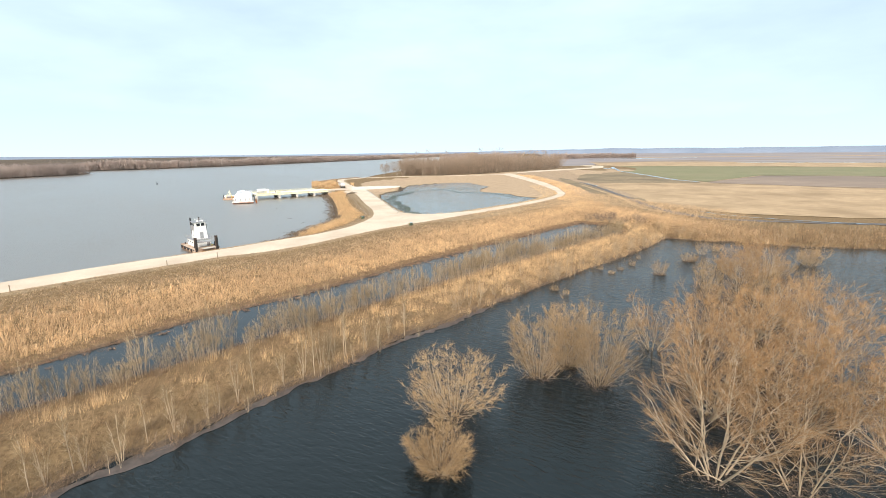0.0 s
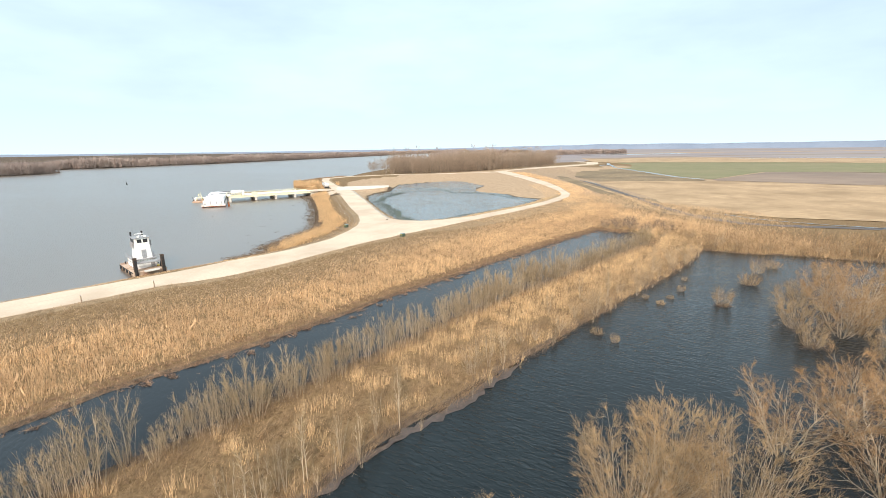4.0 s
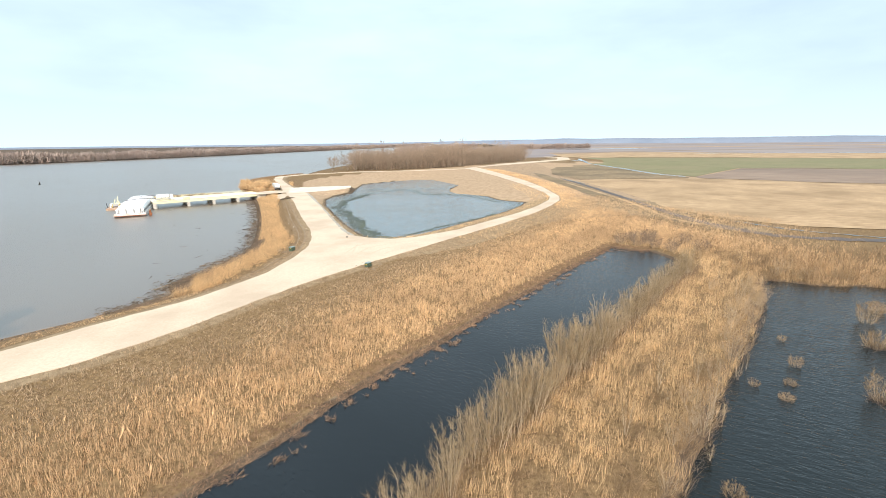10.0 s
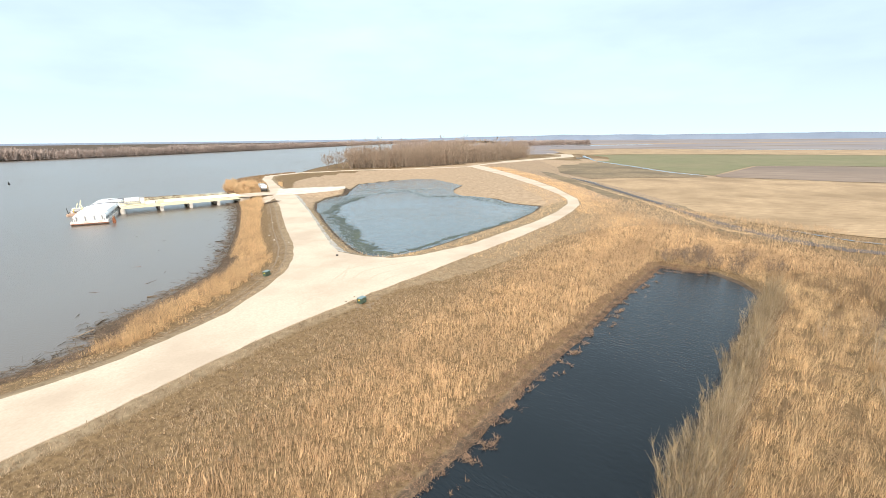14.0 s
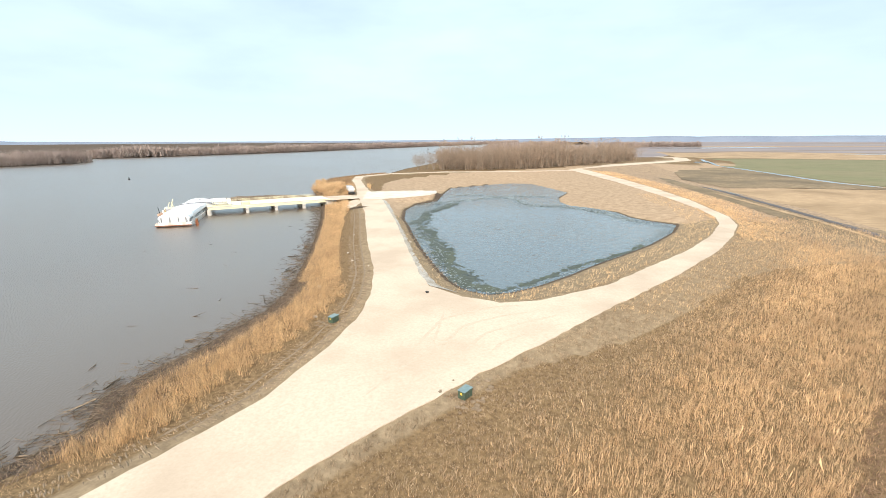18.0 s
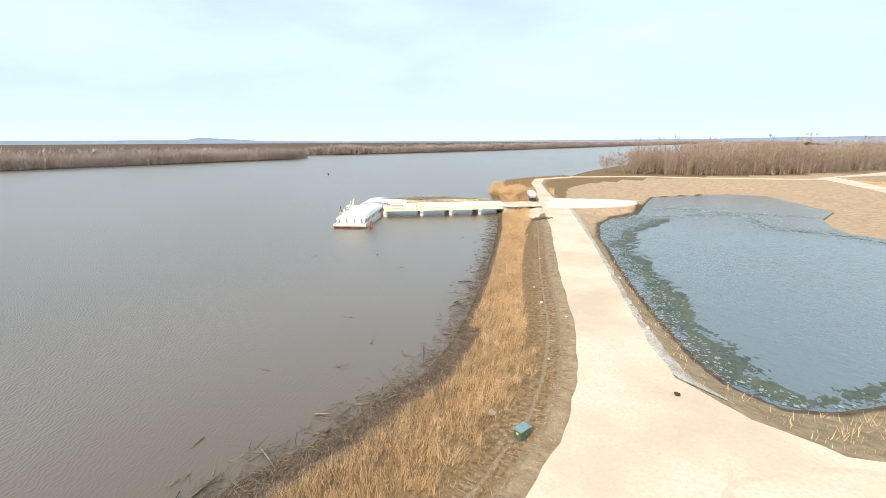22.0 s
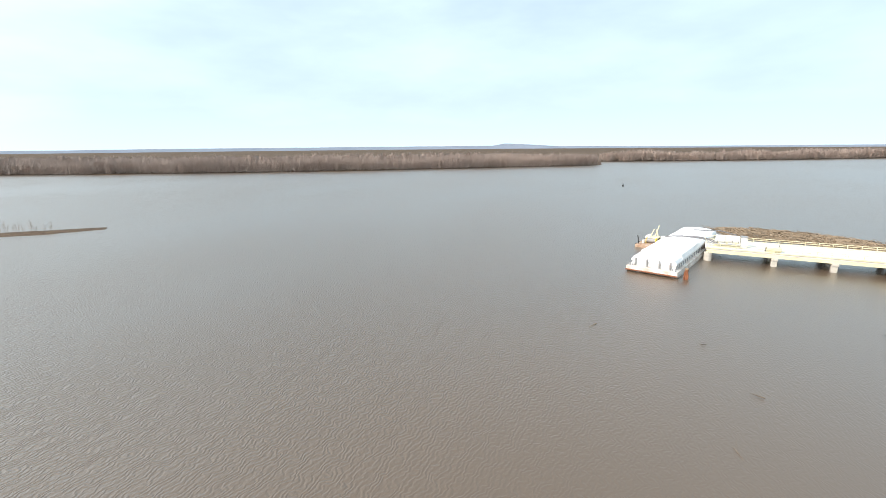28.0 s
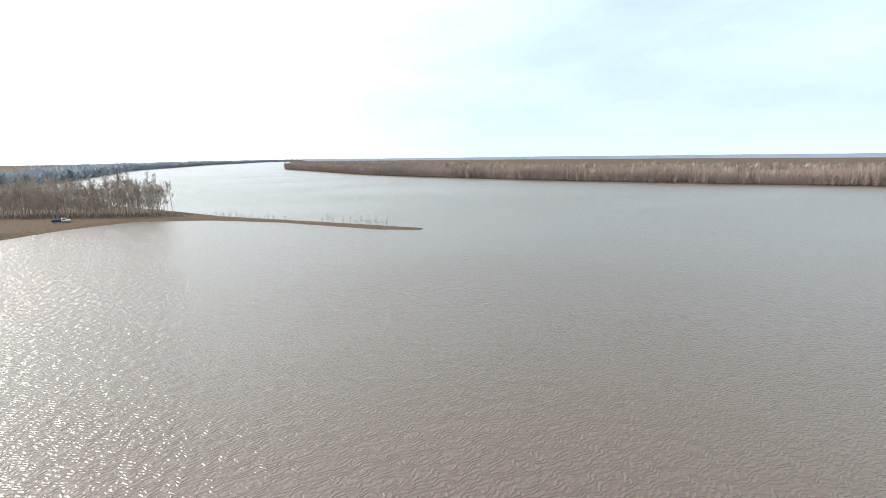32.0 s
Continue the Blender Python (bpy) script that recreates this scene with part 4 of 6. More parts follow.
rng, px, py, dr, dc, df, near, short, tall = rooms(4800000, 7)
chance = rng.uniform(0, 1, len(px))
berm = (df < 22) & (dc < 22) & (dr > 26)
levee = near & ~berm & (chance < (0.25 + 0.75 * smooth((outside(px, py, [(-150, -80), (-150, 120), (40, 232), (60, 232), (96, 150), (70, 90)]) - 8) / -16)) * (0.85 + 0.15 * short) * (0.25 + 0.75 * patchy(px, py, 1.9)) * np.where(dc < 2.2 + 1.6 * patchy(px, py, 1.2), 0.08, 1.0))
crest = levee & (short < rng.uniform(0.0, 1.0, len(px)))
slope_side = levee & ~crest
hump = near & berm & (chance < 0.06 + 0.8 * patchy(px, py, 1.6) ** 1.5)
blades("levee_grass", rng, px[slope_side], py[slope_side], tall[slope_side] * 1.05, rng.uniform(0.016, 0.040, slope_side.sum()), M_STRAW, "tall dry straw-coloured grass on the levee's slope", "grass", 0.15, (0.05, 0.04), 0.06)
blades("crest_grass", rng, px[crest], py[crest], tall[crest] * 0.9, rng.uniform(0.025, 0.06, crest.sum()), M_SHORT, "short greyish dry grass below the road", "grass", 0.35, (0.06, 0.05), 0.06)
tuft = patchy(px, py, 2.6) + 0.5 * smooth((py - 60) / 45) - 0.03 * np.abs(dc - 7.0)
stand = hump & (tuft > 0.66) & (dc > 3.0)
matted = hump & ~stand
blades("berm_grass", rng, px[matted], py[matted], rng.uniform(0.5, 1.5, matted.sum()), rng.uniform(0.014, 0.034, matted.sum()), M_ROUGH, "matted dry grass lying on the low bank between the waters", "grass", 0.85, (0.35, 0.10))
blades("berm_reeds", rng, px[stand], py[stand], rng.uniform(0.8, 2.0, stand.sum()), rng.uniform(0.014, 0.032, stand.sum()), M_REED, "tall golden reeds standing on the low bank", "reeds", 0.20, (0.08, 0.05))

# grey-brown undergrowth at the water's edge on both sides of the low bank
px, py = seedbed(GR, 900000, -62, 66, 20, 152, 4, 0.2)
dc, df = outside(px, py, CHANNEL), outside(px, py, FLOOD)
fringe_n = (dc > -1.0) & (dc < 3.6) & (df < 26) & (df > 4)
fringe_s = (df > -0.9) & (df < 1.5) & (dc < 26) & (dc > 4)
under = (fringe_n | fringe_s) & (GR.uniform(0, 1, len(px)) < 0.10 + 0.75 * patchy(px, py, 1.3) ** 2)
blades("undergrowth", GR, px[under], py[under], GR.uniform(0.5, 1.6, under.sum()), GR.uniform(0.014, 0.03, under.sum()), M_BRUSH, "grey-brown undergrowth at the water's edge", "undergrowth", 0.3, floor=FLOOD_Z - 0.1)

# the brown mat of dead plants along the ditch
px, py = seedbed(GR, 1900000, -60, 62, 40, 182)
dc, dr = outside(px, py, CHANNEL), outside(px, py, ROAD)
edge = (dc > -5.5 * np.maximum(patchy(px, py, 1.2) - 0.52, 0)) & (dc < 3.4) & (dr < 42) & (py - px * 1.02 > 100) & (GR.uniform(0, 1, len(px)) < 0.25 + 0.7 * patchy(px, py, 0.9))
blades("ditch_mat", GR, px[edge], py[edge], GR.uniform(0.10, 0.34, edge.sum()), GR.uniform(0.03, 0.08, edge.sum()), M_MAT, "low brown mat of dead plants along the ditch", "dead plants", 1.3, floor=FLOOD_Z)

# the far stretch of the levee's land side
px, py = seedbed(GR, 150000, 48, 92, 225, 470, 5, 0.2)
dr = outside(px, py, ROAD)
beyond = (dr > 0.5) & (dr < 15) & (px > np.interp(py, (225, 300, 470), (48, 60, 54))) & (GR.uniform(0, 1, len(px)) < 1.1 - dr / 17)
blades("far_levee_grass", GR, px[beyond], py[beyond], GR.uniform(0.3, 0.8, beyond.sum()), GR.uniform(0.05, 0.11, beyond.sum()), M_STRAW, "dry straw-coloured grass on the far stretch of the levee", "grass", 0.3)

# the river side
px, py = seedbed(GR, 2300000, -112, -30, 96, 345, 8, 0.14)
strip = (px > np.interp(py, (96, 123, 141, 165, 190, 225, 283, 345), (-87, -67, -54, -54, -55, -66, -88, -118))) & (px < np.interp(py, (96, 125, 149, 166, 213, 253, 300, 345), (-73, -49, -33, -30, -43, -56, -70, -83)))
px, py = px[strip], py[strip]
dr, dv, dc, df, dp = gauges(px, py)
land = (dv > 0.6) & (dr > 0.3) & (dp > 20) & (outside(px, py, LOOP_ROAD) > 1) & (outside(px, py, SPUR) > 1)
bridge_side = ((px + 84) * 0.6 - (py - 283) * 0.8)
off_bridge = (bridge_side > 1.0) | (bridge_side < -14) | (px > -78)
share = dr / (dr + np.maximum(dv, 0.01))
tallreed = land & off_bridge & (py > 136) & (share > 0.24 + 0.24 * patchy(px, py, 1.4)) & (share < np.where(py < 185, 0.77, 0.90)) & (GR.uniform(0, 1, len(px)) < 0.12 + 0.7 * patchy(px, py, 1.7))
verge = land & off_bridge & ~tallreed & (GR.uniform(0, 1, len(px)) < np.where(py < 138, 0.3, np.where(share > 0.9, 0.1, 0.14)) * (0.3 + 0.7 * patchy(px, py, 1.1)))
blades("bank_reeds", GR, px[tallreed], py[tallreed], GR.uniform(0.9, 2.3, tallreed.sum()), GR.uniform(0.012, 0.030, tallreed.sum()), M_REED, "tall golden dry reeds on the river bank", "reeds", 0.24, (0.20, -0.16), 0.0)
wrack = land & (py > 130) & (share > np.where(py < 185, 0.60, 0.76)) & (GR.uniform(0, 1, len(px)) < 0.22 + 0.34 * patchy(px, py, 0.8))
blades("bank_wrack", GR, px[wrack], py[wrack], GR.uniform(0.15, 0.6, wrack.sum()), GR.uniform(0.025, 0.06, wrack.sum()), M_BRUSH, "broken brown stems and flood wrack on the bank", "wrack", 0.8)
blades("verge_grass", GR, px[verge], py[verge], GR.uniform(0.12, 0.4, verge.sum()), GR.uniform(0.012, 0.03, verge.sum()), M_STRAW, "short trampled grass beside the road", "grass", 0.5)

# the bank beyond the bridge
px, py = seedbed(GR, 260000, -136, -84, 296, 520)
dv, dl = outside(px, py, RIVER), outside(px, py, LOOP_ROAD)
far_bank = (dv > 0.3) & (dl > 0.8) & (dl < 24) & (dv < 26) & (outside(px, py, ROAD) > 1) & (px < -84 + (py - 296) * -0.12) & (GR.uniform(0, 1, len(px)) < 0.25 + 0.7 * patchy(px, py, 2.2))
blades("far_bank_grass", GR, px[far_bank], py[far_bank], GR.uniform(0.5, 1.5, far_bank.sum()), GR.uniform(0.04, 0.09, far_bank.sum()), M_ROUGH, "rough tan grass on the bank beyond the bridge", "grass", 0.25)

# the pond's near rim, the reeds by the far bank and along the flood's edge
px, py = seedbed(GR, 160000, -50, 66, 172, 320)
dr, dv, dc, df, dp = gauges(px, py)
rim = (dr > 0.5) & (dp > 0.3) & (dr < 9) & (dv > 20) & (dc > 20) & ((px > -12) | (GR.uniform(0, 1, len(px)) < 0.25)) & (GR.uniform(0, 1, len(px)) < 0.75 * patchy(px, py, 1.3))
blades("pond_rim_grass", GR, px[rim], py[rim], GR.uniform(0.3, 0.9, rim.sum()), GR.uniform(0.03, 0.07, rim.sum()), M_REED, "thin dry grass between the road and the pond", "grass")
px, py = seedbed(GR, 420000, 60, 230, 108, 200)
dr, dv, dc, df, dp = gauges(px, py)
fen = (df > -0.8) & (df < 34) & (px > 64) & (outside(px, py, CHANNEL) > 1) & (GR.uniform(0, 1, len(px)) < (1.05 - df / 36) * (0.10 + 0.75 * patchy(px, py, 3.5)))
blades("flood_edge_reeds", GR, px[fen], py[fen], GR.uniform(0.8, 2.2, fen.sum()), GR.uniform(0.03, 0.07, fen.sum()), M_ROUGH, "tall tan reeds along the edge of the flood", "reeds", 0.2, (0.05, 0.05), 0.08)


# ---- bare trees ----
def tube(verts, faces, pts, radii, sides):
    start = len(verts)
    for k, (p, r) in enumerate(zip(pts, radii)):
        t = (pts[min(k + 1, len(pts) - 1)] - pts[max(k - 1, 0)]).normalized()
        a = t.orthogonal().normalized()
        b = t.cross(a)
        for s in range(sides):
            w = 2 * math.pi * s / sides
            verts.append(p + a * (r * math.cos(w)) + b * (r * math.sin(w)))
    for k in range(len(pts) - 1):
        for s in range(sides):
            i, j = start + k * sides + s, start + k * sides + (s + 1) % sides
            faces.append((i, j, j + sides))
            faces.append((i, j + sides, i + sides))


def bare_tree(name, seed, high, spread, stems, limbs, subs, twigs, r0, twig_long, twig_wide, bark, twig_mat, label, category, group, fork=0.3, upright=0.4, bow=1.1, low=0.2, dome=0.45, base=0.10, light=False):
    """A leafless tree: tapered stems and limbs as its trunk, and a crown of single twigs."""
    rng = random.Random(seed)
    tv, tf, cv, cf = [], [], [], []

    def loose():
        while True:
            v = Vector((rng.uniform(-1, 1), rng.uniform(-1, 1), rng.uniform(-1, 1)))
            if 0.05 < v.length < 1:
                return v.normalized()

    def twig(q, way, size):
        side = way.orthogonal().normalized()
        side.rotate(Matrix.Rotation(rng.uniform(0, 6.3), 3, way))
        n = len(cv)
        cv.extend((q - side * twig_wide / 2, q + side * twig_wide / 2, q + way * size))
        cf.append((n, n + 1, n + 2))

    for s in range(stems):
        az = 2 * math.pi * (s + rng.uniform(0.1, 0.9)) / stems
        reach = math.sqrt(rng.uniform(0.02, 1.0)) * 0.8 if stems > 1 else rng.uniform(0, 0.15)
        out = spread * reach
        top = high * (1 - dome * reach * reach) * rng.uniform(0.82, 0.98)
        foot = Vector((math.cos(az), math.sin(az), 0)) * (base * spread * math.sqrt(rng.uniform(0.04, 1)) if stems > 1 else 0)
        steps, sides = (4, 3) if light else (6, 5)
        pts = []
        for k in range(steps + 1):
            u = k / steps
            wob = Vector((rng.uniform(-1, 1), rng.uniform(-1, 1), 0)) * ((0.025 if light else 0.045) * high * u)
            pts.append(foot + Vector((math.cos(az) * out * u ** bow, math.sin(az) * out * u ** bow, top * u - 0.25 * (k == 0))) + wob)
        r = r0 * rng.uniform(0.6, 1.1)
        tube(tv, tf, pts, [max(r * (1 - 0.9 * k / steps), 0.006) for k in range(steps + 1)], sides)
        for _ in range(limbs):
            u = rng.uniform(low, 0.97)
            k = min(int(u * steps), steps - 1)
            p = pts[k].lerp(pts[k + 1], u * steps - k)
            a = az + rng.gauss(0, 1.1) if stems > 1 else rng.uniform(0, 6.3)
            way = Vector((math.cos(a), math.sin(a), rng.uniform(0.0, 0.8) + upright * (0.35 + 0.9 * u))).normalized()
            long = fork * high * rng.uniform(0.5, 1.1) * (1.2 - 0.8 * u)
            q1 = p + way * long * 0.5 + Vector((0, 0, long * 0.04))
            q2 = p + way * long + Vector((rng.uniform(-.12, .12) * long, rng.uniform(-.12, .12) * long, long * 0.15))
            rr = max(r * (1 - 0.85 * u) * (0.45 if light else 0.6), 0.007)
            tube(tv, tf, [p, q2] if light else [p, q1, q2], [rr, 0.004] if light else [rr, rr * 0.6, 0.004], 3)
            for _ in range(0 if subs else twigs):
                twig(p.lerp(q2, rng.uniform(0.1, 1.0)), (way * 0.7 + loose() * 0.6 + Vector((0, 0, upright * 0.4))).normalized(), twig_long * rng.uniform(0.45, 1.25))
            for _ in range(subs):
                v = rng.uniform(0.2, 1.0)
                q = p.lerp(q1, v * 2) if v < 0.5 else q1.lerp(q2, v * 2 - 1)
                w = (way * 0.75 + loose() * 0.6 + Vector((0, 0, upright * 0.5))).normalized()
                end = q + w * long * rng.uniform(0.3, 0.6)
                tube(tv, tf, [q, end], [rr * 0.45, 0.003], 3)
                for _ in range(twigs):
                    x = q.lerp(end, rng.uniform(0.15, 1.0))
                    twig(x, (w * 0.8 + loose() * 0.45 + Vector((0, 0, upright * 0.4))).normalized(), twig_long * rng.uniform(0.45, 1.25))
    root = thing(name, Matrix.Identity(4), label, category, group)
    for nm, v, f, mat in (("trunk", tv, tf, bark), ("crown", cv, cf, twig_mat)):
        ob = new(nm, mesh_from(nm, [tuple(p) for p in v], f, mat))
        ob.parent = root
    return root


STOCK = {}


def plant(kind, makers, x, y, size=1.0, rng=random, z=None):
    """Sets one more of that kind on the ground; the first of each shape is the shape itself."""
    k = rng.randrange(len(makers))
    m = Matrix.Translation((x, y, float(terrain([x], [y])[0]) if z is None else z)) @ Matrix.Rotation(rng.uniform(0, 6.28), 4, "Z") @ Matrix.Diagonal((size, size, size * rng.uniform(0.92, 1.1), 1))
    if (kind, k) not in STOCK:
        STOCK[kind, k] = makers[k]()
        STOCK[kind, k].matrix_world = m
        return STOCK[kind, k]
    return copy_thing(STOCK[kind, k], m)


def willow(seed, name="willow_sapling", **kw):
    spec = dict(high=4.4, spread=1.3, stems=14, limbs=9, subs=0, twigs=6, r0=0.024, twig_long=0.85, twig_wide=0.015, bark=M_BARK, twig_mat=M_PALETWIG,
                label="clump of slender pale willow saplings beside the ditch", category="willow", group="willow saplings along the ditch", upright=1.5, fork=0.19, low=0.22, dome=0.3, base=0.55, bow=1.0, light=True)
    spec.update(kw)
    return lambda: bare_tree(name, seed, **spec)


FLOODSIDE = dict(name="bank_willow", label="fan of bare tan willow stems on the flooded bank", group="willow clumps along the flood", twig_mat=M_TWIG, base=0.10, bow=0.9, r0=0.034, upright=0.7, fork=0.26, low=0.10, dome=0.5, twig_wide=0.014, twig_long=0.6)
SAPLINGS = [willow(11), willow(12, spread=1.0, stems=9, high=4.8), willow(13, spread=1.7, stems=16, high=3.9), willow(14, high=5.0, stems=8, spread=0.9), willow(15, high=3.4, spread=1.5, stems=14), willow(16, high=4.6, stems=6, spread=0.8)]
LONE = dict(name="lone_sapling", label="single pale grey sapling among the dry grass", category="sapling", group="lone saplings on the low bank", base=0.1)
THIN = [willow(21, high=5.0, spread=0.7, stems=3, limbs=16, twigs=5, r0=0.036, **LONE), willow(22, high=5.8, spread=0.6, stems=1, limbs=34, twigs=6, r0=0.055, upright=0.7, **LONE), willow(23, high=4.6, spread=1.0, stems=6, limbs=9, r0=0.03, **LONE)]
BANKERS = [willow(24, high=6.2, spread=3.0, stems=18, limbs=9, subs=2, twigs=6, **FLOODSIDE), willow(25, high=5.0, spread=2.5, stems=14, limbs=8, subs=2, twigs=6, **FLOODSIDE), willow(26, high=6.8, spread=2.8, stems=13, limbs=9, subs=2, twigs=6, **FLOODSIDE)]
SPIT_SHRUBS = [willow(27, name="spit_shrub", r0=0.055, twig_wide=0.045, high=5.0, spread=1.6, stems=7, bark=M_GROVETWIG, twig_mat=M_GROVETWIG, label="bare shrub on the muddy spit", category="shrub", group="shrubs of the spit"), willow(28, name="spit_shrub", r0=0.055, twig_wide=0.045, high=6.0, spread=1.0, stems=4, bark=M_GROVETWIG, twig_mat=M_GROVETWIG, label="bare shrub on the muddy spit", category="shrub", group="shrubs of the spit")]
prng = random.Random(5)
BERM_N = [(-70.6, 16.6), (-46.6, 43.6), (-28.6, 62.6), (-12.6, 81.6), (-2.6, 93.6), (7.4, 104.6), (16.4, 113.6), (26.4, 123.6), (40.4, 138.6), (53.4, 150.6)]
BERM_S = [(-62, -4), (-40, 23), (-30.7, 34), (-25, 39.8), (-18.5, 50), (-9, 62), (-1, 70), (8, 80.5), (17, 90.5), (24, 97.5), (36, 110), (48.5, 122.7), (57, 133), (63, 141)]
for x, y, tx, ty in along(BERM_N, 0.55):
    if prng.random() < (0.45 if y < 84 else 0.55) + 0.7 * float(patchy(np.array([x]), np.array([y]), 3.1)[0]) and y > 26:
        d = prng.choice((0.5, 0.9, 1.3, 1.6, 2.0, 2.6))
        plant("sapling", SAPLINGS, x + ty * d + prng.uniform(-.5, .5), y - tx * d, prng.uniform(0.6, 1.02) * (1.2 if prng.random() < 0.2 else 1) * (0.88 + 0.42 * float(patchy(np.array([x]), np.array([y]), 4.2)[0])), prng)
for x, y, tx, ty in along([(68, 142), (80, 138.5), (90, 135), (100, 130.5), (116, 128), (140, 124), (165, 119), (200, 114)], 2.4):
    plant("bank_willow", BANKERS, x + prng.uniform(-1, 1), y + prng.uniform(-0.5, 3.0), prng.uniform(0.4, 0.75), prng)
for x, y, tx, ty in along(BERM_S, 0.9):
    if prng.random() < 0.28 and y > 28:
        plant("thin", THIN, x + ty * prng.uniform(0.0, 1.6), y - tx * 0.8, prng.uniform(0.3, 0.6), prng)
    early = y < 62
    if prng.random() < (0.62 if early else 0.30) and y > 14:
        d = prng.uniform(0.0, 1.6 if early else 2.8)
        plant(*(("thin", THIN) if prng.random() < (0.85 if early else 0.25) else ("bank_willow", BANKERS)), x - ty * d, y + tx * d + prng.uniform(-.5, .5), prng.uniform(0.75, 1.2), prng)
    if prng.random() < 0.10 and 50 < y < 138:
        d = prng.uniform(3, 9)
        plant(*(("thin", THIN) if prng.random() < 0.7 else ("bank_willow", BANKERS)), x - ty * d, y + tx * d, prng.uniform(0.45, 0.9), prng)


def bush(seed, **kw):
    spec = dict(high=5.0, spread=2.3, stems=26, limbs=10, subs=1, twigs=9, r0=0.028, twig_long=0.8, twig_wide=0.016, bark=M_BROWNBARK, twig_mat=M_TWIG,
                label="rounded bare willow bush standing in the flood water", category="bush", group="willow bushes in the water", upright=0.6, fork=0.24, bow=0.55, low=0.05, dome=0.6, base=0.3, light=True)
    spec.update(kw)
    return lambda: bare_tree("willow_bush", seed, **spec)


BUSHES = [bush(31), bush(32, high=3.6, stems=11), bush(33, high=3.0, spread=2.4)]
for x, y, s in ((57, 112, 0.85), (45, 100, 0.72), (42, 108, 0.5), (35, 101, 0.42), (33.5, 104, 0.35), (21.5, 85.5, 0.4), (20, 88.5, 0.5), (38, 104, 0.38), (64, 120, 1.05), (76, 118, 1.15), (70, 124, 0.8),
                (85, 112, 1.2), (91, 116, 1.0), (62, 146, 0.9), (66, 152, 1.0), (61, 158, 0.9), (72, 141, 0.9), (79, 139, 0.9), (86, 137, 0.8), (93, 134, 0.9), (101, 131, 0.8), (110, 130, 0.9),
                (120, 128, 0.9), (131, 126, 1.0), (142, 124, 0.9), (99, 139, 1.2), (80, 146, 0.8), (56, 180, 0.6), (62, 106, 1.2), (71, 101, 1.4), (82.5, 108.7, 1.5), (50, 90.5, 1.4), (47.5, 84, 1.1), (53, 95, 1.3), (56, 100, 1.2), (46, 115, 0.35), (62, 92, 1.35), (57, 88, 1.4), (66, 98, 1.3), (61, 83, 1.45), (54, 80, 1.3), (70, 90, 1.3)):
    plant("bush", BUSHES, x, y, s, prng, max(float(terrain([x], [y])[0]), FLOOD_Z - 0.3))
for name_seed, x, y, hi, sp in ((41, 0.2, 38.0, 4.2, 3.4), (42, 1.2, 46.4, 7.8, 6.2), (43, 11.4, 54.2, 9.4, 5.0), (44, 18.0, 52.6, 10.4, 5.6), (45, 15.5, 57.0, 9.4, 3.8)):
    b = bush(name_seed, high=hi, spread=sp, stems=36, limbs=11, subs=3, twigs=11, r0=0.046, twig_long=0.8, twig_wide=0.014, base=0.16, bark=M_BROWNBARK, twig_mat=M_TWIG, upright=0.5 if hi > 9 else 0.25, low=0.03, bow=0.75 if hi > 9 else 0.5, dome=0.6 if hi > 9 else 0.8)()
    b.matrix_world = Matrix.Translation((x, y, FLOOD_Z - 0.25))


THICKET = [lambda k=k: bush(k, high=4.2, spread=2.6, stems=22, twig_mat=M_BRUSH, bark=M_GREYBARK, label="dense grey-brown brush at the end of the ditch", group="brush at the ditch's end")() for k in (38, 39)]
for x, y, s in ((50, 175, 0.8), (53, 171.5, 1.0), (56.5, 169, 1.0), (58.5, 164.5, 0.9), (57.5, 174, 0.9), (62, 169, 0.9), (54, 177, 0.8), (60, 179, 0.7), (65, 163, 0.8), (67, 173, 0.7)):
    plant("thicket", THICKET, x, y, s, prng)
# dark slivers added to stand for roots and shade at the bushes' feet
CR = np.random.default_rng(29)
foot = [(0.2, 38.0, 1.6), (1.2, 46.4, 2.6), (11.4, 54.2, 2.2), (18.0, 52.6, 2.6), (15.5, 57.0, 2.0), (23, 37.5, 2.6), (29, 36, 2.2), (33, 43, 2.2), (27, 46, 2.2), (50, 90.5, 2.4), (47.5, 84, 2.0), (45, 100, 1.2), (57, 112, 1.4)]
px = np.concatenate([x + CR.normal(0, r * 0.5, 900) for x, y, r in foot])
py = np.concatenate([y + CR.normal(0, r * 0.4, 900) for x, y, r in foot])
tri = CR.normal(0, 1, (len(px), 3, 3)) * np.array([0.30, 0.30, 0.16]) + np.stack([px, py, np.full(len(px), FLOOD_Z + 0.05)], 1)[:, None, :]
tri[:, 1] = tri[:, 0] + CR.normal(0, 0.02, (len(px), 3))
tagged(new("drift_debris", mesh_from("drift_debris", tri.reshape(-1, 3), np.arange(3 * len(px)).reshape(-1, 3), M_BRUSH)), "dark slivers added for roots and shade round the bushes' stems", "debris", kind="stuff")


BANK_BUSHES = [lambda s=s: bush(s, high=3.6, spread=2.6, stems=26, twig_wide=0.05, twig_mat=M_REED, bark=M_REED, r0=0.04, label="tan brush on the river bank beside the bridge", group="brush by the bridge")() for s in (36, 37)]
for x, y, s in ((-97, 318, 1.0), (-93, 312, 1.1), (-90, 306, 1.0), (-99, 326, 0.9), (-94, 322, 1.0), (-88, 300, 0.8), (-103, 333, 0.8), (-96, 330, 0.9), (-91, 317, 0.9), (-106, 342, 0.7), (-101, 339, 0.7), (-103, 326, 1.0), (-109, 337, 1.0), (-112, 346, 0.9), (-108, 331, 0.8), (-116, 355, 0.8), (-119, 364, 0.7)):
    plant("bank_bush", BANK_BUSHES, x, y, s * 1.25, prng)


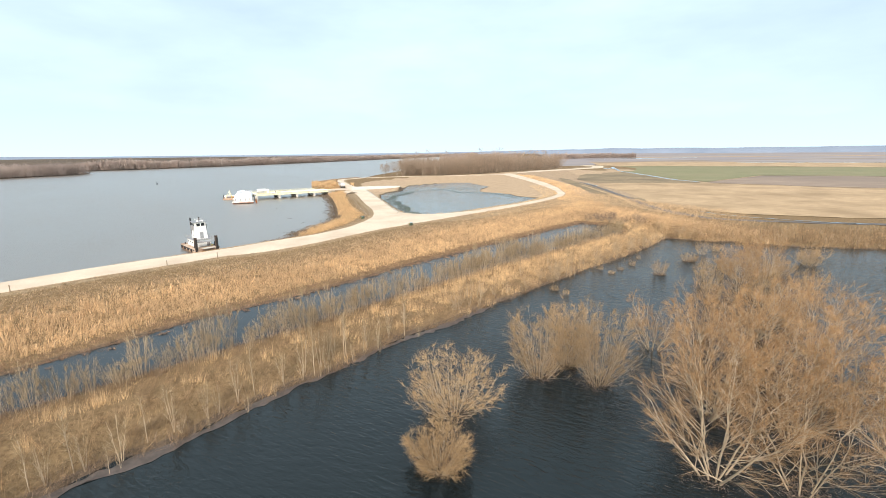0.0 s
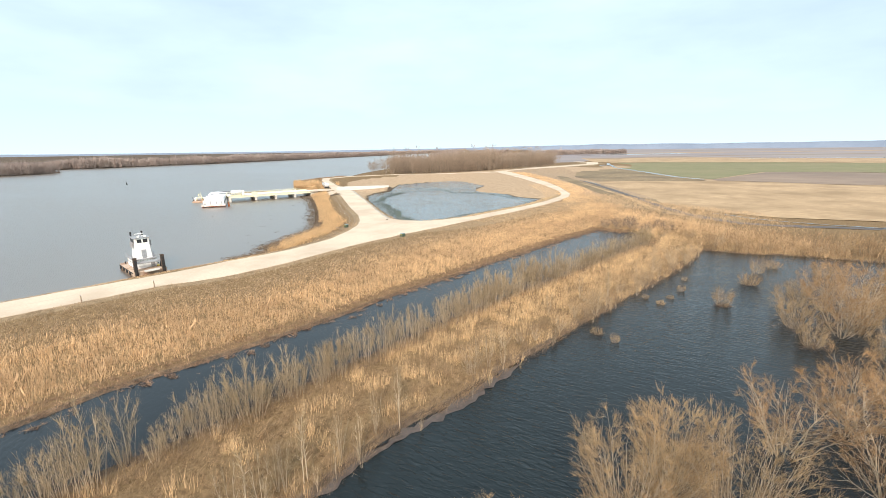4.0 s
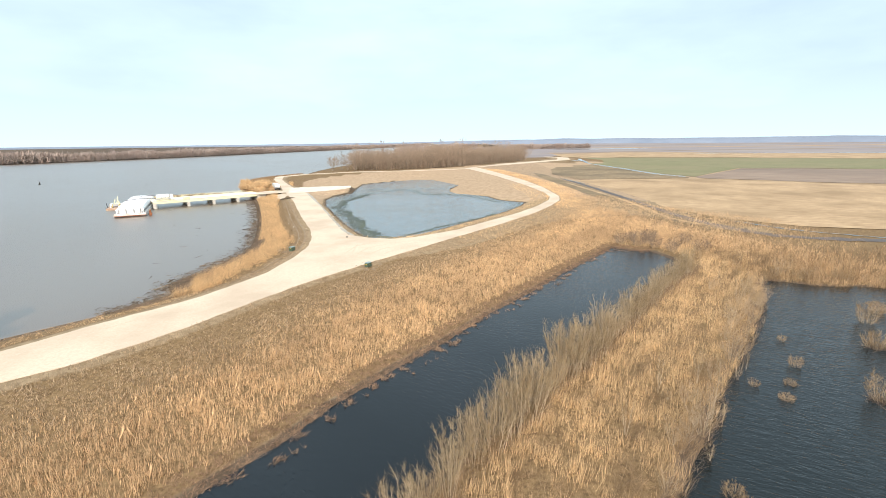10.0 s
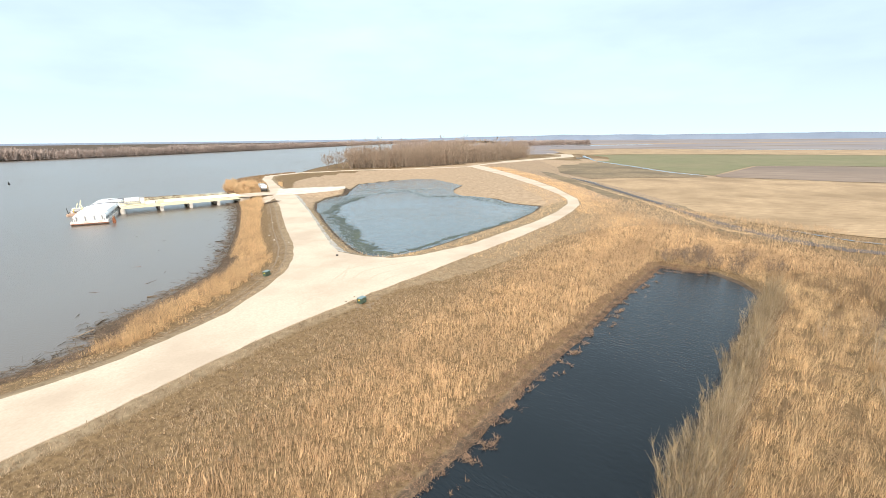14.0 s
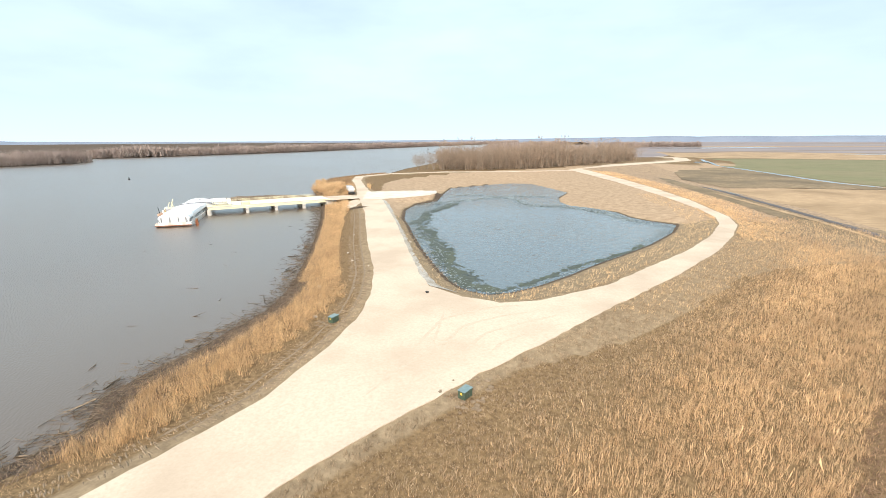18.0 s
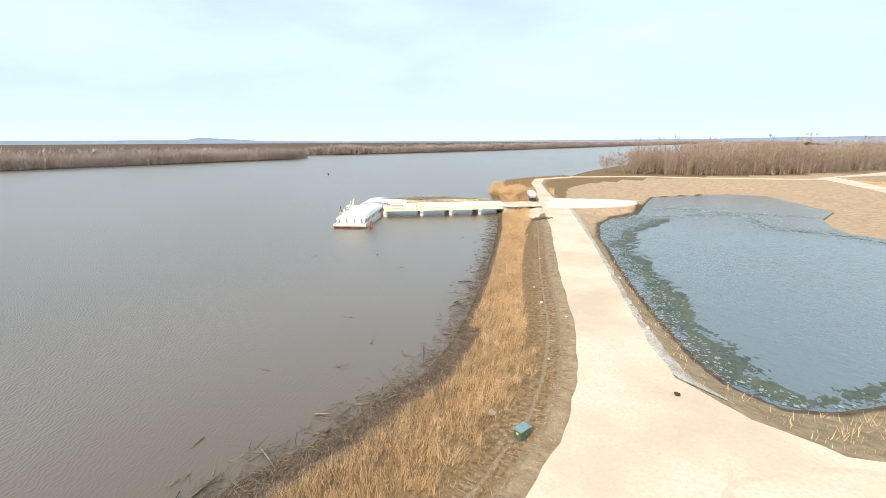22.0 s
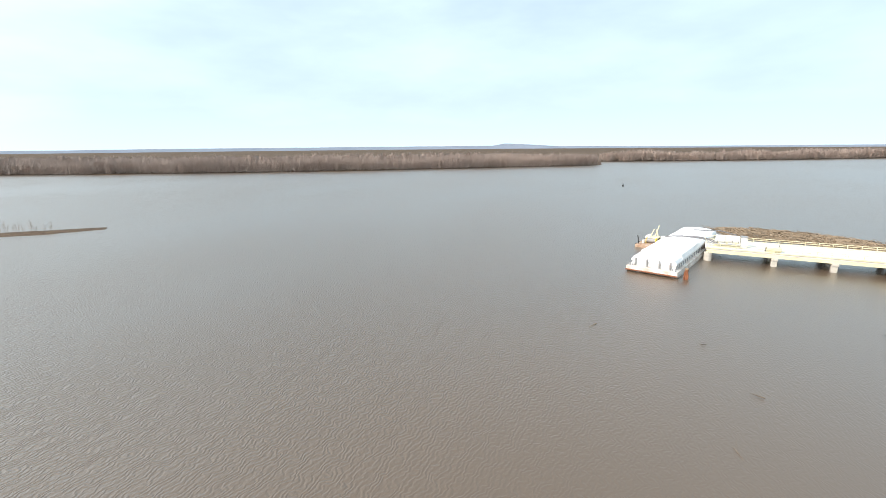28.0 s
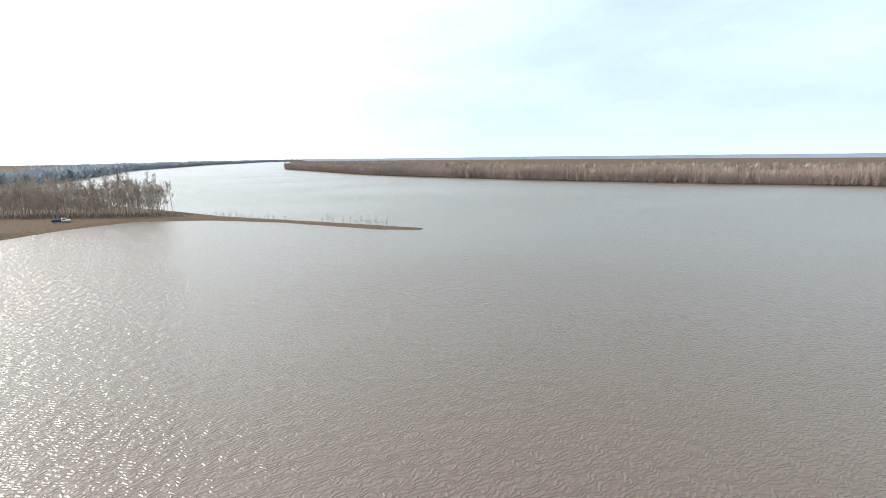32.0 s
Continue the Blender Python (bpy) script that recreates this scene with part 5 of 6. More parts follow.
def big_willow(seed, **kw):
    spec = dict(high=13.0, spread=7.0, stems=9, limbs=12, subs=6, twigs=15, r0=0.105, twig_long=0.95, twig_wide=0.015, bark=M_BROWNBARK, twig_mat=M_DARKTWIG,
                label="tall leafless willow tree standing in dark flood water", category="willow", group="tall willows in the flood", upright=0.35, fork=0.33, bow=0.85, low=0.10, dome=0.5, base=0.10)
    spec.update(kw)
    return lambda: bare_tree("willow_tree", seed, **spec)


BIG = [big_willow(51), big_willow(52, high=12, stems=9), big_willow(53, high=14, spread=6.0, stems=6, limbs=14), big_willow(54, high=11, spread=6.5, stems=10)]
for x, y, s in ((23, 37.5, 1.05), (29, 36, 1.0), (33, 43, 1.0), (27, 46, 0.95), (35, 50, 1.0), (41, 47, 1.0), (31, 55, 0.9), (39, 58, 0.9), (46, 56, 0.95), (44, 66, 0.85), (36, 65, 0.8), (28, 62, 0.7), (50, 63, 0.85), (37, 36, 1.0), (45, 40, 1.0), (53, 74, 0.7), (54, 87, 0.62), (57, 92, 0.7), (60, 98, 0.66), (64, 95, 0.75), (67, 105, 0.6)):
    plant("big", BIG, x, y, s, prng, FLOOD_Z - 0.4)

# the wood behind the pond
WOODS = [lambda s=s: bare_tree("bare_tree", s, 24.5, 4.4, 1 if s % 2 else 2, 17 if s % 2 else 9, 3, 17, 0.19, 1.8, 0.055, M_GREYBARK, M_GREYTWIG, "tall bare brown tree in the wood behind the pond", "tree", "trees of the wood", upright=0.45, fork=0.3, low=0.12, light=True)
         for s in (61, 62, 63, 64, 65)]
WOOD_FRONT = [(-62, 487), (-30, 490), (5, 500), (40, 520), (70, 560), (110, 615), (150, 668)]
count = 0
for x, y, tx, ty in along(WOOD_FRONT, 4.6):
    for row in range(4):
        d = row * 8 + prng.uniform(0, 7)
        if count < 292 and prng.random() < 0.9:
            count += 1
            plant("wood", WOODS, x - ty * d + prng.uniform(-3, 3), y + tx * d + prng.uniform(-2, 2), prng.uniform(0.80, 1.06), prng)
LEANERS = [lambda s=s: bare_tree("leaning_tree", s, 17.0, 6.5, 4, 10, 3, 9, 0.2, 1.8, 0.10, M_GREYBARK, M_GREYTWIG, "bare many-stemmed tree leaning over the river bank", "tree", "trees at the wood's edge", upright=0.5, fork=0.3, low=0.15, light=True) for s in (66, 67)]
for x, y, s in ((-86, 498, 0.95), (-79, 506, 1.1), (-72, 497, 1.0), (-66, 503, 1.15), (-88, 512, 0.85), (-74, 514, 1.1)):
    plant("leaner", LEANERS, x, y, s, prng)

# the grove and shrubs of the spit
GROVE = [lambda s=s: bare_tree("grove_tree", s, 17.5, 2.6, 1, 20, 3, 8, 0.17, 1.5, 0.075, M_GROVETWIG, M_GROVETWIG, "slim bare tree of the riverside grove", "tree", "trees of the riverside grove", upright=0.75, fork=0.22, low=0.14, light=True) for s in (71, 72, 73, 74)]
for x, y, tx, ty in along([(-196, -150), (-205, -120), (-218, -92), (-226, -66), (-235, -42), (-244, -20)], 1.6):
    for row in range(5):
        d = row * 4 + prng.uniform(0, 4)
        if prng.random() < 0.88:
            plant("grove", GROVE, x - ty * d + 3, y + tx * d, prng.uniform(0.7, 1.12), prng)
for x, y, tx, ty in along([(-243, -22), (-248, 0), (-249, 20), (-249, 52), (-246, 80), (-241, 106)], 1.6):
    if prng.random() < (0.65 if y < 45 or y > 66 else 0.12):
        plant("spit_shrub", SPIT_SHRUBS, x + prng.uniform(-1.5, 2), y, prng.uniform(0.4, 0.85) * (1.25 if y > 66 and prng.random() < 0.3 else 1), prng, 0.2)


def far_wood(name, rows, spacing, depth_rows, gap, high, material, label, seed, fringe=38, wide=0.015):
    """A far bank of bare trees, each a stem and a fan of twig sprays."""
    rng = np.random.default_rng(seed)
    base = np.array(along(rows, spacing))
    pos = []
    for r in range(depth_rows):
        p = base[:, :2] + np.stack([-base[:, 3], base[:, 2]], 1) * (r * gap)
        pos.append(p + rng.normal(0, spacing * 0.35, p.shape))
    pos = np.concatenate(pos)
    n = len(pos)
    hi = high * rng.uniform(0.8, 1.1, n) * (0.85 + 0.3 * patchy(pos[:, 0], pos[:, 1], 55))
    tris = []
    for k in range(fringe + 2):
        turn = rng.uniform(0, 2 * np.pi, n)
        side = np.stack([np.cos(turn), np.sin(turn), np.zeros(n)], 1)
        if k < 2:
            foot = np.c_[pos, np.zeros(n)]
            w, tip = 0.010 * hi, foot + np.c_[rng.normal(0, 0.05, (n, 2)) * hi[:, None], hi]
        else:
            foot = np.c_[pos + rng.normal(0, 0.05, (n, 2)) * hi[:, None], hi * rng.uniform(0.02, 0.62, n)]
            w = wide * hi * rng.uniform(0.6, 1.3, n)
            tip = foot + np.c_[rng.normal(0, 0.16, (n, 2)) * hi[:, None], hi * rng.uniform(0.2, 0.4, n)]
        tris.append(np.stack([foot - side * w[:, None], foot + side * w[:, None], tip], 1))
    verts = np.concatenate(tris).reshape(-1, 3)
    ob = new(name, mesh_from(name, verts, np.arange(len(verts)).reshape(-1, 3), material))
    return tagged(ob, label, "wood", kind="stuff")


NEAR_BANK = [(-1135, -604), (-1050, -538), (-830, -262), (-745, -162), (-665, -2), (-606, 150), (-566, 300), (-546, 440), (-521, 590), (-529, 622)]
far_wood("island_wood", NEAR_BANK, 3.6, 8, 6, 17.5, M_FARWOOD, "long bank of bare brown trees across the river", 81, 54, 0.010)
far_wood("upper_bank_wood", [(-626, 722), (-561, 832), (-501, 1002), (-441, 1252), (-361, 1602), (-271, 2002), (-131, 2502), (0, 2900), (120, 4150)], 5.5, 5, 9, 18.5, M_FARWOOD, "far upstream bank of bare trees", 82, wide=0.04)
far_wood("downstream_wood", [(-330, -420), (-385, -440), (-440, -468), (-500, -530), (-560, -590), (-918, -954), (-1706, -1489), (-2834, -2118), (-4000, -2550)][::-1], 9, 4, 12, 20, M_HAZEWOOD, "wooded bank far downstream, painted pale blue-grey for haze", 83, wide=0.10)
far_wood("inland_wood", [(x - 130, y + 40) for x, y in NEAR_BANK], 9, 5, 30, 18, M_FARWOOD, "deeper rows of bare trees behind the far bank", 88, wide=0.05)
far_wood("cape_wood", [(-3300, -2130), (-2300, -1400), (-1700, -985), (-1235, -640), (-1137, -606)], 8, 5, 12, 17, M_FARWOOD, "bare trees on the bank beyond the cape", 89, wide=0.05)
far_wood("beyond_wood", [(300, 2300), (190, 2100), (90, 1500), (-20, 1000)][::-1], 8, 4, 10, 20, M_FARWOOD, "distant wood beyond the levee", 84, wide=0.05)
far_wood("field_wood", [(330, 1520), (420, 1620), (640, 1700)], 7, 5, 10, 20, M_FARWOOD, "small far wood among the fields", 85, wide=0.05)


def ridge(name, path, high, material, label, seed):
    """A low far range of hills."""
    rng = random.Random(seed)
    pts = along(path, 60)
    verts, faces = [], []
    for k, (x, y, tx, ty) in enumerate(pts):
        h = high(x, y) * (1 + 0.12 * noise.noise((k * 0.21, seed, 0)) + 0.05 * noise.noise((k * 0.9, seed, 3)))
        verts += [(x, y, -2), (x - ty * 60, y + tx * 60, h), (x - ty * 320, y + tx * 320, -2)]
    for k in range(len(pts) - 1):
        for r in (0, 1):
            faces.append((3 * k + r, 3 * k + 3 + r, 3 * k + 4 + r, 3 * k + 1 + r))
    return tagged(new(name, mesh_from(name, verts, faces, material)), label, "hills", kind="structure")


far_wood("wood_thicket", [(x - 3, y + 9) for x, y in WOOD_FRONT], 2.6, 8, 5.5, 23, M_GREYTWIG, "dense bare thicket within the wood behind the pond", 87, 46, wide=0.0042)


def hill_height(x, y):
    """Height of the far range by its bearing."""
    yaw = math.degrees(math.atan2(-x, y))
    return float(np.interp(yaw, (-75, -60, -45, -30, -20, -10, 0, 20, 40, 50, 56, 57.5, 75, 95, 110), (40, 44, 48, 44, 48, 40, 26, 16, 14, 22, 50, 30, 28, 26, 20)))


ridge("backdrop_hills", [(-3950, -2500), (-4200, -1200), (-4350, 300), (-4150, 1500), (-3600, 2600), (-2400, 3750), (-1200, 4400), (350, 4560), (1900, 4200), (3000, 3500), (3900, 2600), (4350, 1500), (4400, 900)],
      hill_height, M_HILL, "low hills round the plain and beyond the river, painted haze blue", 3)


# ---- the barge at the dock ----
def placed(x, y, z, ax, ay):
    """A pose whose y axis points along (ax, ay)."""
    return Matrix.Translation((x, y, z)) @ Matrix.Rotation(math.atan2(-ax, ay), 4, "Z")


def make_barge():
    W, L = 10.3, 46.0
    root = thing("barge", placed(-115.6, 235.6, 0, -0.42, 0.91), "white covered cargo barge with a rust-streaked hull moored at the dock", "barge")
    bm = bmesh.new()
    prof = [(0, 1.35), (0, 0.55), (2.6, -1.2), (L - 2.6, -1.2), (L, 0.55), (L, 1.35)]
    left = [bm.verts.new((-W / 2, y, z)) for y, z in prof]
    right = [bm.verts.new((W / 2, y, z)) for y, z in prof]
    bm.faces.new(left)
    bm.faces.new(right[::-1])
    for i in range(6):
        bm.faces.new((left[i], right[i], right[(i + 1) % 6], left[(i + 1) % 6]))
    bmesh.ops.recalc_face_normals(bm, faces=bm.faces[:])
    bmesh.ops.bevel(bm, geom=bm.edges[:], offset=0.08, segments=1, affect="EDGES")
    part("hull", bm, M_HULL, root, "white hull with rust along its edges")
    bm = box(-W / 2 - 0.06, -0.08, 0.35, W / 2 + 0.06, 0.1, 0.62, 0.03)
    part("rubbing_strip", bm, M_RUST, root, "rusty steel strip along the bow")
    for s in (-1, 1):
        part("rubbing_strip", box(s * W / 2 - 0.07, 0.4, 0.5, s * W / 2 + 0.07, L - 0.4, 0.72, 0.03), M_HULL, root, "pale steel strip along the side")
        part("coaming", box(s * 4.25 - 0.12, 1.6, 1.3, s * 4.25 + 0.12, L - 1.6, 2.5, 0.03), M_WHITE, root)
    for y in (1.6, L - 1.6):
        part("coaming", box(-4.25, y - 0.12, 1.3, 4.25, y + 0.12, 2.75, 0.03), M_WHITE, root)
    sections = 8
    for k in range(sections):
        y0, y1 = 1.3 + k * (L - 2.6) / sections, 1.3 + (k + 1) * (L - 2.6) / sections - 0.14
        lift = (0.0, 0.34, 0.3, 0.36, 0.05, 0.1, 0.0, 0.08)[k]
        bm = bmesh.new()
        rows = []
        for y in (y0, y1):
            ring = []
            for x, z in ((-4.55, 2.35), (-4.55, 2.75), (-4.1, 3.35 + lift), (-2.4, 3.72 + lift), (0, 3.86 + lift), (2.4, 3.72 + lift), (4.1, 3.35 + lift), (4.55, 2.75), (4.55, 2.35)):
                ring.append(bm.verts.new((x, y, z)))
            rows.append(ring)
        for i in range(8):
            bm.faces.new((rows[0][i], rows[0][i + 1], rows[1][i + 1], rows[1][i]))
        bm.faces.new(rows[0])
        bm.faces.new(rows[1][::-1])
        bmesh.ops.recalc_face_normals(bm, faces=bm.faces[:])
        bmesh.ops.bevel(bm, geom=bm.edges[:], offset=0.06, segments=1, affect="EDGES")
        part("hatch_cover", bm, M_COVER, root, "arched white hatch cover")
    stiff = box(-0.09, -0.14, 0, 0.09, 0.14, 1.05, 0.02)
    first = part("stiffener", stiff, M_GREYMETAL, root, "dark upright rib of the coaming")
    first.matrix_local = Matrix.Translation((4.42, 2.4, 1.32))
    for s in (-1, 1):
        for k in range(24):
            if (s, k) != (1, 0):
                ob = new("stiffener", first.data)
                ob.parent = root
                ob.matrix_local = Matrix.Translation((s * 4.42, 2.4 + k * 1.8, 1.32))
    for x in (-3.6, -1.25, 1.25, 3.4):
        part("bow_rib", box(x - 0.14, 1.02, 1.35, x + 0.14, 1.34, 3.0, 0.03), M_GREYMETAL, root, "dark upright rib on the end wall")
    for x in (-4.3, 4.3):
        for y in (0.75, 22.0, L - 0.75):
            bm = rod((x - 0.3, y, 1.3), (x - 0.3, y, 1.85), 0.14, sides=10)
            rod((x + 0.3, y, 1.3), (x + 0.3, y, 1.85), 0.14, sides=10, bm=bm)
            part("bollard", bm, M_GREYMETAL, root)
    return root


M_DARKHOSE = surface("grey_rubber_hose", (0.10, 0.10, 0.11), (0.22, 0.22, 0.23), 3.0, 0.7, 0.1)


def make_hoses():
    for path in ([(-118.6, 262.0, 3.2), (-121.5, 262.4, 3.9), (-125, 262.0, 4.0), (-128.5, 259.5, 3.9), (-131, 258.5, 3.5)], [(-118.8, 263.0, 3.1), (-121.8, 263.5, 3.9), (-125.2, 263.2, 4.0), (-128, 260.6, 3.95), (-130, 259.6, 3.7)],
                 [(-124, 277, 3.3), (-128, 276, 4.0), (-132, 271, 4.0)]):
        verts, faces = [], []
        tube(verts, faces, [Vector(p) for p in path], [0.14] * len(path), 8)
        tagged(new("cargo_hose", mesh_from("cargo_hose", [tuple(v) for v in verts], faces, M_DARKHOSE)), "thick grey hose draped over the barge covers", "hose", "hoses on the barge")


M_RUSTY = surface("rust_stained_pale_steel", (0.34, 0.22, 0.14), (0.62, 0.52, 0.42), 1.2, 0.75, 0.2, (0.26, 0.12, 0.06), 0.5, 0.7)


def make_work_barge():
    root = thing("work_barge", placed(-136.2, 260.6, 0, -0.42, 0.91), "small work barge with yellow machinery beside the cargo barge", "barge")
    part("hull", box(-3.2, -5.5, -0.6, 3.2, 5.5, 0.75, 0.1), M_RUSTY, root, "low rusty hull")
    part("deck", box(-3.0, -5.3, 0.74, 3.0, 5.3, 0.80), M_RUSTY, root)
    engine = part("engine_block", box(-0.9, -0.6, 0.8, 1.1, 2.2, 2.2, 0.08), M_YELLOW, root, "pale yellow engine housing")
    for k in range(5):
        part("grille_slat", box(1.1, -0.3 + k * 0.45, 1.1, 1.16, -0.05 + k * 0.45, 1.9), M_BLACK, engine, "dark grille")
    part("winch_drum", rod((-1.2, -1.9, 1.5), (1.0, -1.9, 1.5), 0.6, sides=14), M_GREYMETAL, root)
    for x in (-1.3, 1.1):
        part("winch_frame", box(x - 0.1, -2.5, 0.8, x + 0.1, -1.3, 2.2, 0.03), M_BRIGHT, root, "bright yellow winch cheek")
    for s in (-1, 1):
        part("gantry_leg", rod((s * 1.5, 0.4, 0.8), (s * 0.3, 0.8, 4.2), 0.13, sides=6), M_YELLOW, root)
    part("boom", rod((0, 0.8, 2.0), (0.2, 3.6, 4.9), 0.2, 0.12, 6), M_YELLOW, root, "pale yellow crane boom")
    part("tank", rod((-2.3, 2.2, 1.5), (-2.3, 4.6, 1.5), 0.6, sides=14), M_WHITE, root, "white tank")
    part("locker", box(0.9, 3.2, 0.8, 2.5, 4.7, 1.9, 0.06), M_WHITE, root)
    part("mooring_post", rod((-2.6, -4.4, 0.7), (-2.9, -4.6, 3.0), 0.12, sides=8), M_BLACK, root, "leaning dark post")
    for k, (x, y) in enumerate(((-1.8, -3.2), (2.2, -4.0), (2.4, 0.5))):
        part("drum", rod((x, y, 0.8), (x, y, 1.7), 0.32, sides=12), (M_WHITE, M_RUST, M_BRIGHT)[k], root)
    for s in (-1, 1):
        for k in range(4):
            part("tyre_fender", rod((s * 3.2, -4 + k * 2.6, 0.35), (s * 3.45, -4 + k * 2.6, 0.35), 0.42, sides=12), M_BLACK, root, "black tyre fender")
    return root


def make_dock():
    """The loading bridge from the levee to the barge."""
    L, W, Z = 45.2, 11.5, 2.95
    root = thing("dock_bridge", placed(-118.8, 257.3, 0, 0.80, 0.60), "pale yellow steel loading bridge on concrete piers", "bridge")
    part("deck", box(-W, 0, Z - 0.35, 0, L, Z, 0.03), M_DECK, root, "dusty pale concrete deck")
    for x in (-W + 0.2, -W * 0.66, -W * 0.33, -0.2):
        bm = box(x - 0.16, 0.2, Z - 1.05, x + 0.16, L - 0.4, Z - 0.36, 0.02)
        part("girder", bm, M_YELLOW, root, "pale yellow steel girder")
    for x in (-W, 0):
        part("kerb", box(x - 0.16, 0, Z + 0.004, x + 0.16, L, Z + 0.32, 0.03), M_YELLOW, root, "pale yellow kerb beam")
        for zz in (0.72, 1.12):
            part("handrail", box(x - 0.045, 0.1, Z + zz, x + 0.045, L - 4, Z + zz + 0.09, 0.01), M_YELLOW, root)
        for k in range(16):
            part("rail_post", box(x - 0.05, 0.2 + k * 2.56, Z + 0.3, x + 0.05, 0.3 + k * 2.56, Z + 1.15), M_YELLOW, root)
    part("handrail", box(-W, 0.0, Z + 1.1, 0, 0.1, Z + 1.2, 0.01), M_YELLOW, root)
    for y in (13.5, 24.0, 34.6):
        pier = part("pier_cap", box(-W - 0.3, y - 0.6, Z - 1.6, 0.3, y + 0.6, Z - 1.06, 0.05), M_CONCRETE, root)
        for x in (-W + 0.8, -W / 2, -0.5):
            part("pile", box(x - 0.55, y - 0.55, -3.0, x + 0.55, y + 0.55, Z - 1.6, 0.05), M_CONCRETE, pier)
    part("fender_drum", rod((-0.5, 0.6, -2.0), (-0.5, 0.6, 2.0), 0.85, sides=18), M_CONCRETE, root, "fat grey mooring cylinder")
    part("fender_drum", rod((-W + 0.8, 0.6, -2.0), (-W + 0.8, 0.6, 2.0), 0.85, sides=18), M_CONCRETE, root, "fat grey mooring cylinder")
    part("abutment", box(-W - 0.5, L - 1.6, -1.0, 0.5, L + 2.5, Z - 0.36, 0.05), M_CONCRETE, root)
    return root


def make_loader():
    """The tank skid that stands at the river end of the bridge."""
    Z = 2.95
    root = thing("loading_unit", placed(-118.0, 257.9, Z, 0.80, 0.60) @ Matrix.Diagonal((0.9, 0.62, 0.9, 1)), "white tank skid with pump gear on the dock's river end", "machine")
    body = part("tank", rod((-4.6, 1.6, 2.0), (-4.6, 9.4, 2.0), 1.05, sides=20), M_WHITE, root, "long white horizontal tank")
    for y in (2.2, 4.6, 7.0, 9.0):
        part("strap", rod((-4.6, y, 2.0), (-4.6, y + 0.15, 2.0), 1.08, sides=20), M_GREYMETAL, body)
    for y in (2.6, 5.5, 8.4):
        part("saddle", box(-5.5, y - 0.15, 0.25, -3.7, y + 0.15, 1.2, 0.03), M_YELLOW, root)
    for x in (-5.5, -3.8):
        part("skid_beam", box(x - 0.12, 1.2, 0.0, x + 0.12, 11.6, 0.26, 0.02), M_YELLOW, root)
    part("pump_house", box(-5.6, 9.8, 0.26, -3.4, 11.8, 2.9, 0.06), M_WHITE, root, "white pump housing")
    part("pump_roof", box(-5.75, 9.65, 2.9, -3.25, 11.95, 3.05, 0.03), M_GREYMETAL, root)
    for s in range(5):
        part("stair_tread", box(-3.3, 8.2 + s * 0.3, 0.2 + s * 0.25, -2.4, 8.45 + s * 0.3, 0.25 + s * 0.25), M_YELLOW, root)
    for x in (-5.4, -3.8):
        for k in range(5):
            part("rail_post", rod((x, 1.5 + k * 1.9, 0.25), (x, 1.5 + k * 1.9, 1.3), 0.04, sides=6), M_YELLOW, root)
    part("pipe", rod((-3.0, 1.0, 0.8), (-3.0, 9.8, 0.8), 0.16, sides=10), M_GREYMETAL, root)
    part("pipe_elbow", rod((-3.0, 1.0, 0.8), (-4.8, -1.2, 1.1), 0.16, sides=10), M_GREYMETAL, root)
    gen = thing("generator", placed(-117.0 + 0.8 * 11.0 + 0.6 * -1.6, 258.6 + 0.6 * 11.0 - 0.8 * -1.6, Z, 0.80, 0.60), "small yellow generator set on the bridge deck", "generator")
    part("housing", box(-0.8, -1.4, 0.2, 0.8, 1.4, 1.3, 0.1), M_YELLOW, gen)
    part("exhaust", rod((0.2, 0.9, 1.3), (0.2, 0.9, 1.75), 0.07, sides=8), M_BLACK, gen)
    part("radiator_grille", box(-0.6, -1.44, 0.35, 0.6, -1.40, 1.1), M_BLACK, gen)
    for x in (-0.75, 0.75):
        part("skid", box(x - 0.08, -1.5, 0.0, x + 0.08, 1.5, 0.2, 0.02), M_BLACK, gen)
    return root


def make_dolphin():
    root = thing("mooring_dolphin", Matrix.Translation((-110.0, 239.3, 0)) @ Matrix.Diagonal((0.66, 0.66, 0.8, 1)), "leaning rusty mooring pile at the barge's bow", "mooring pile")
    part("pile", rod((0, 0, -3), (-0.15, 0.1, 2.6), 0.48, sides=14), M_RUST, root)
    part("cap", rod((-0.15, 0.1, 2.6), (-0.16, 0.1, 2.95), 0.55, sides=14), M_WOOD, root, "weathered timber cap")
    for a in range(3):
        c, s = 0.62 * math.cos(a * 2.1), 0.62 * math.sin(a * 2.1)
        part("rubbing_timber", rod((c, s, -2), (c * 0.9 - 0.1, s * 0.9, 1.5 + 0.3 * a), 0.2, sides=7), M_RUST, root)
    return root


def wheel(parent, x, y, z, r, w):
    t = part("wheel", rod((x - w / 2, y, z), (x + w / 2, y, z), r, sides=16), M_BLACK, parent, "black tyre")
    part("rim", rod((x - w / 2 - 0.01, y, z), (x + w / 2 + 0.01, y, z), r * 0.55, sides=12), M_GREYMETAL, t)


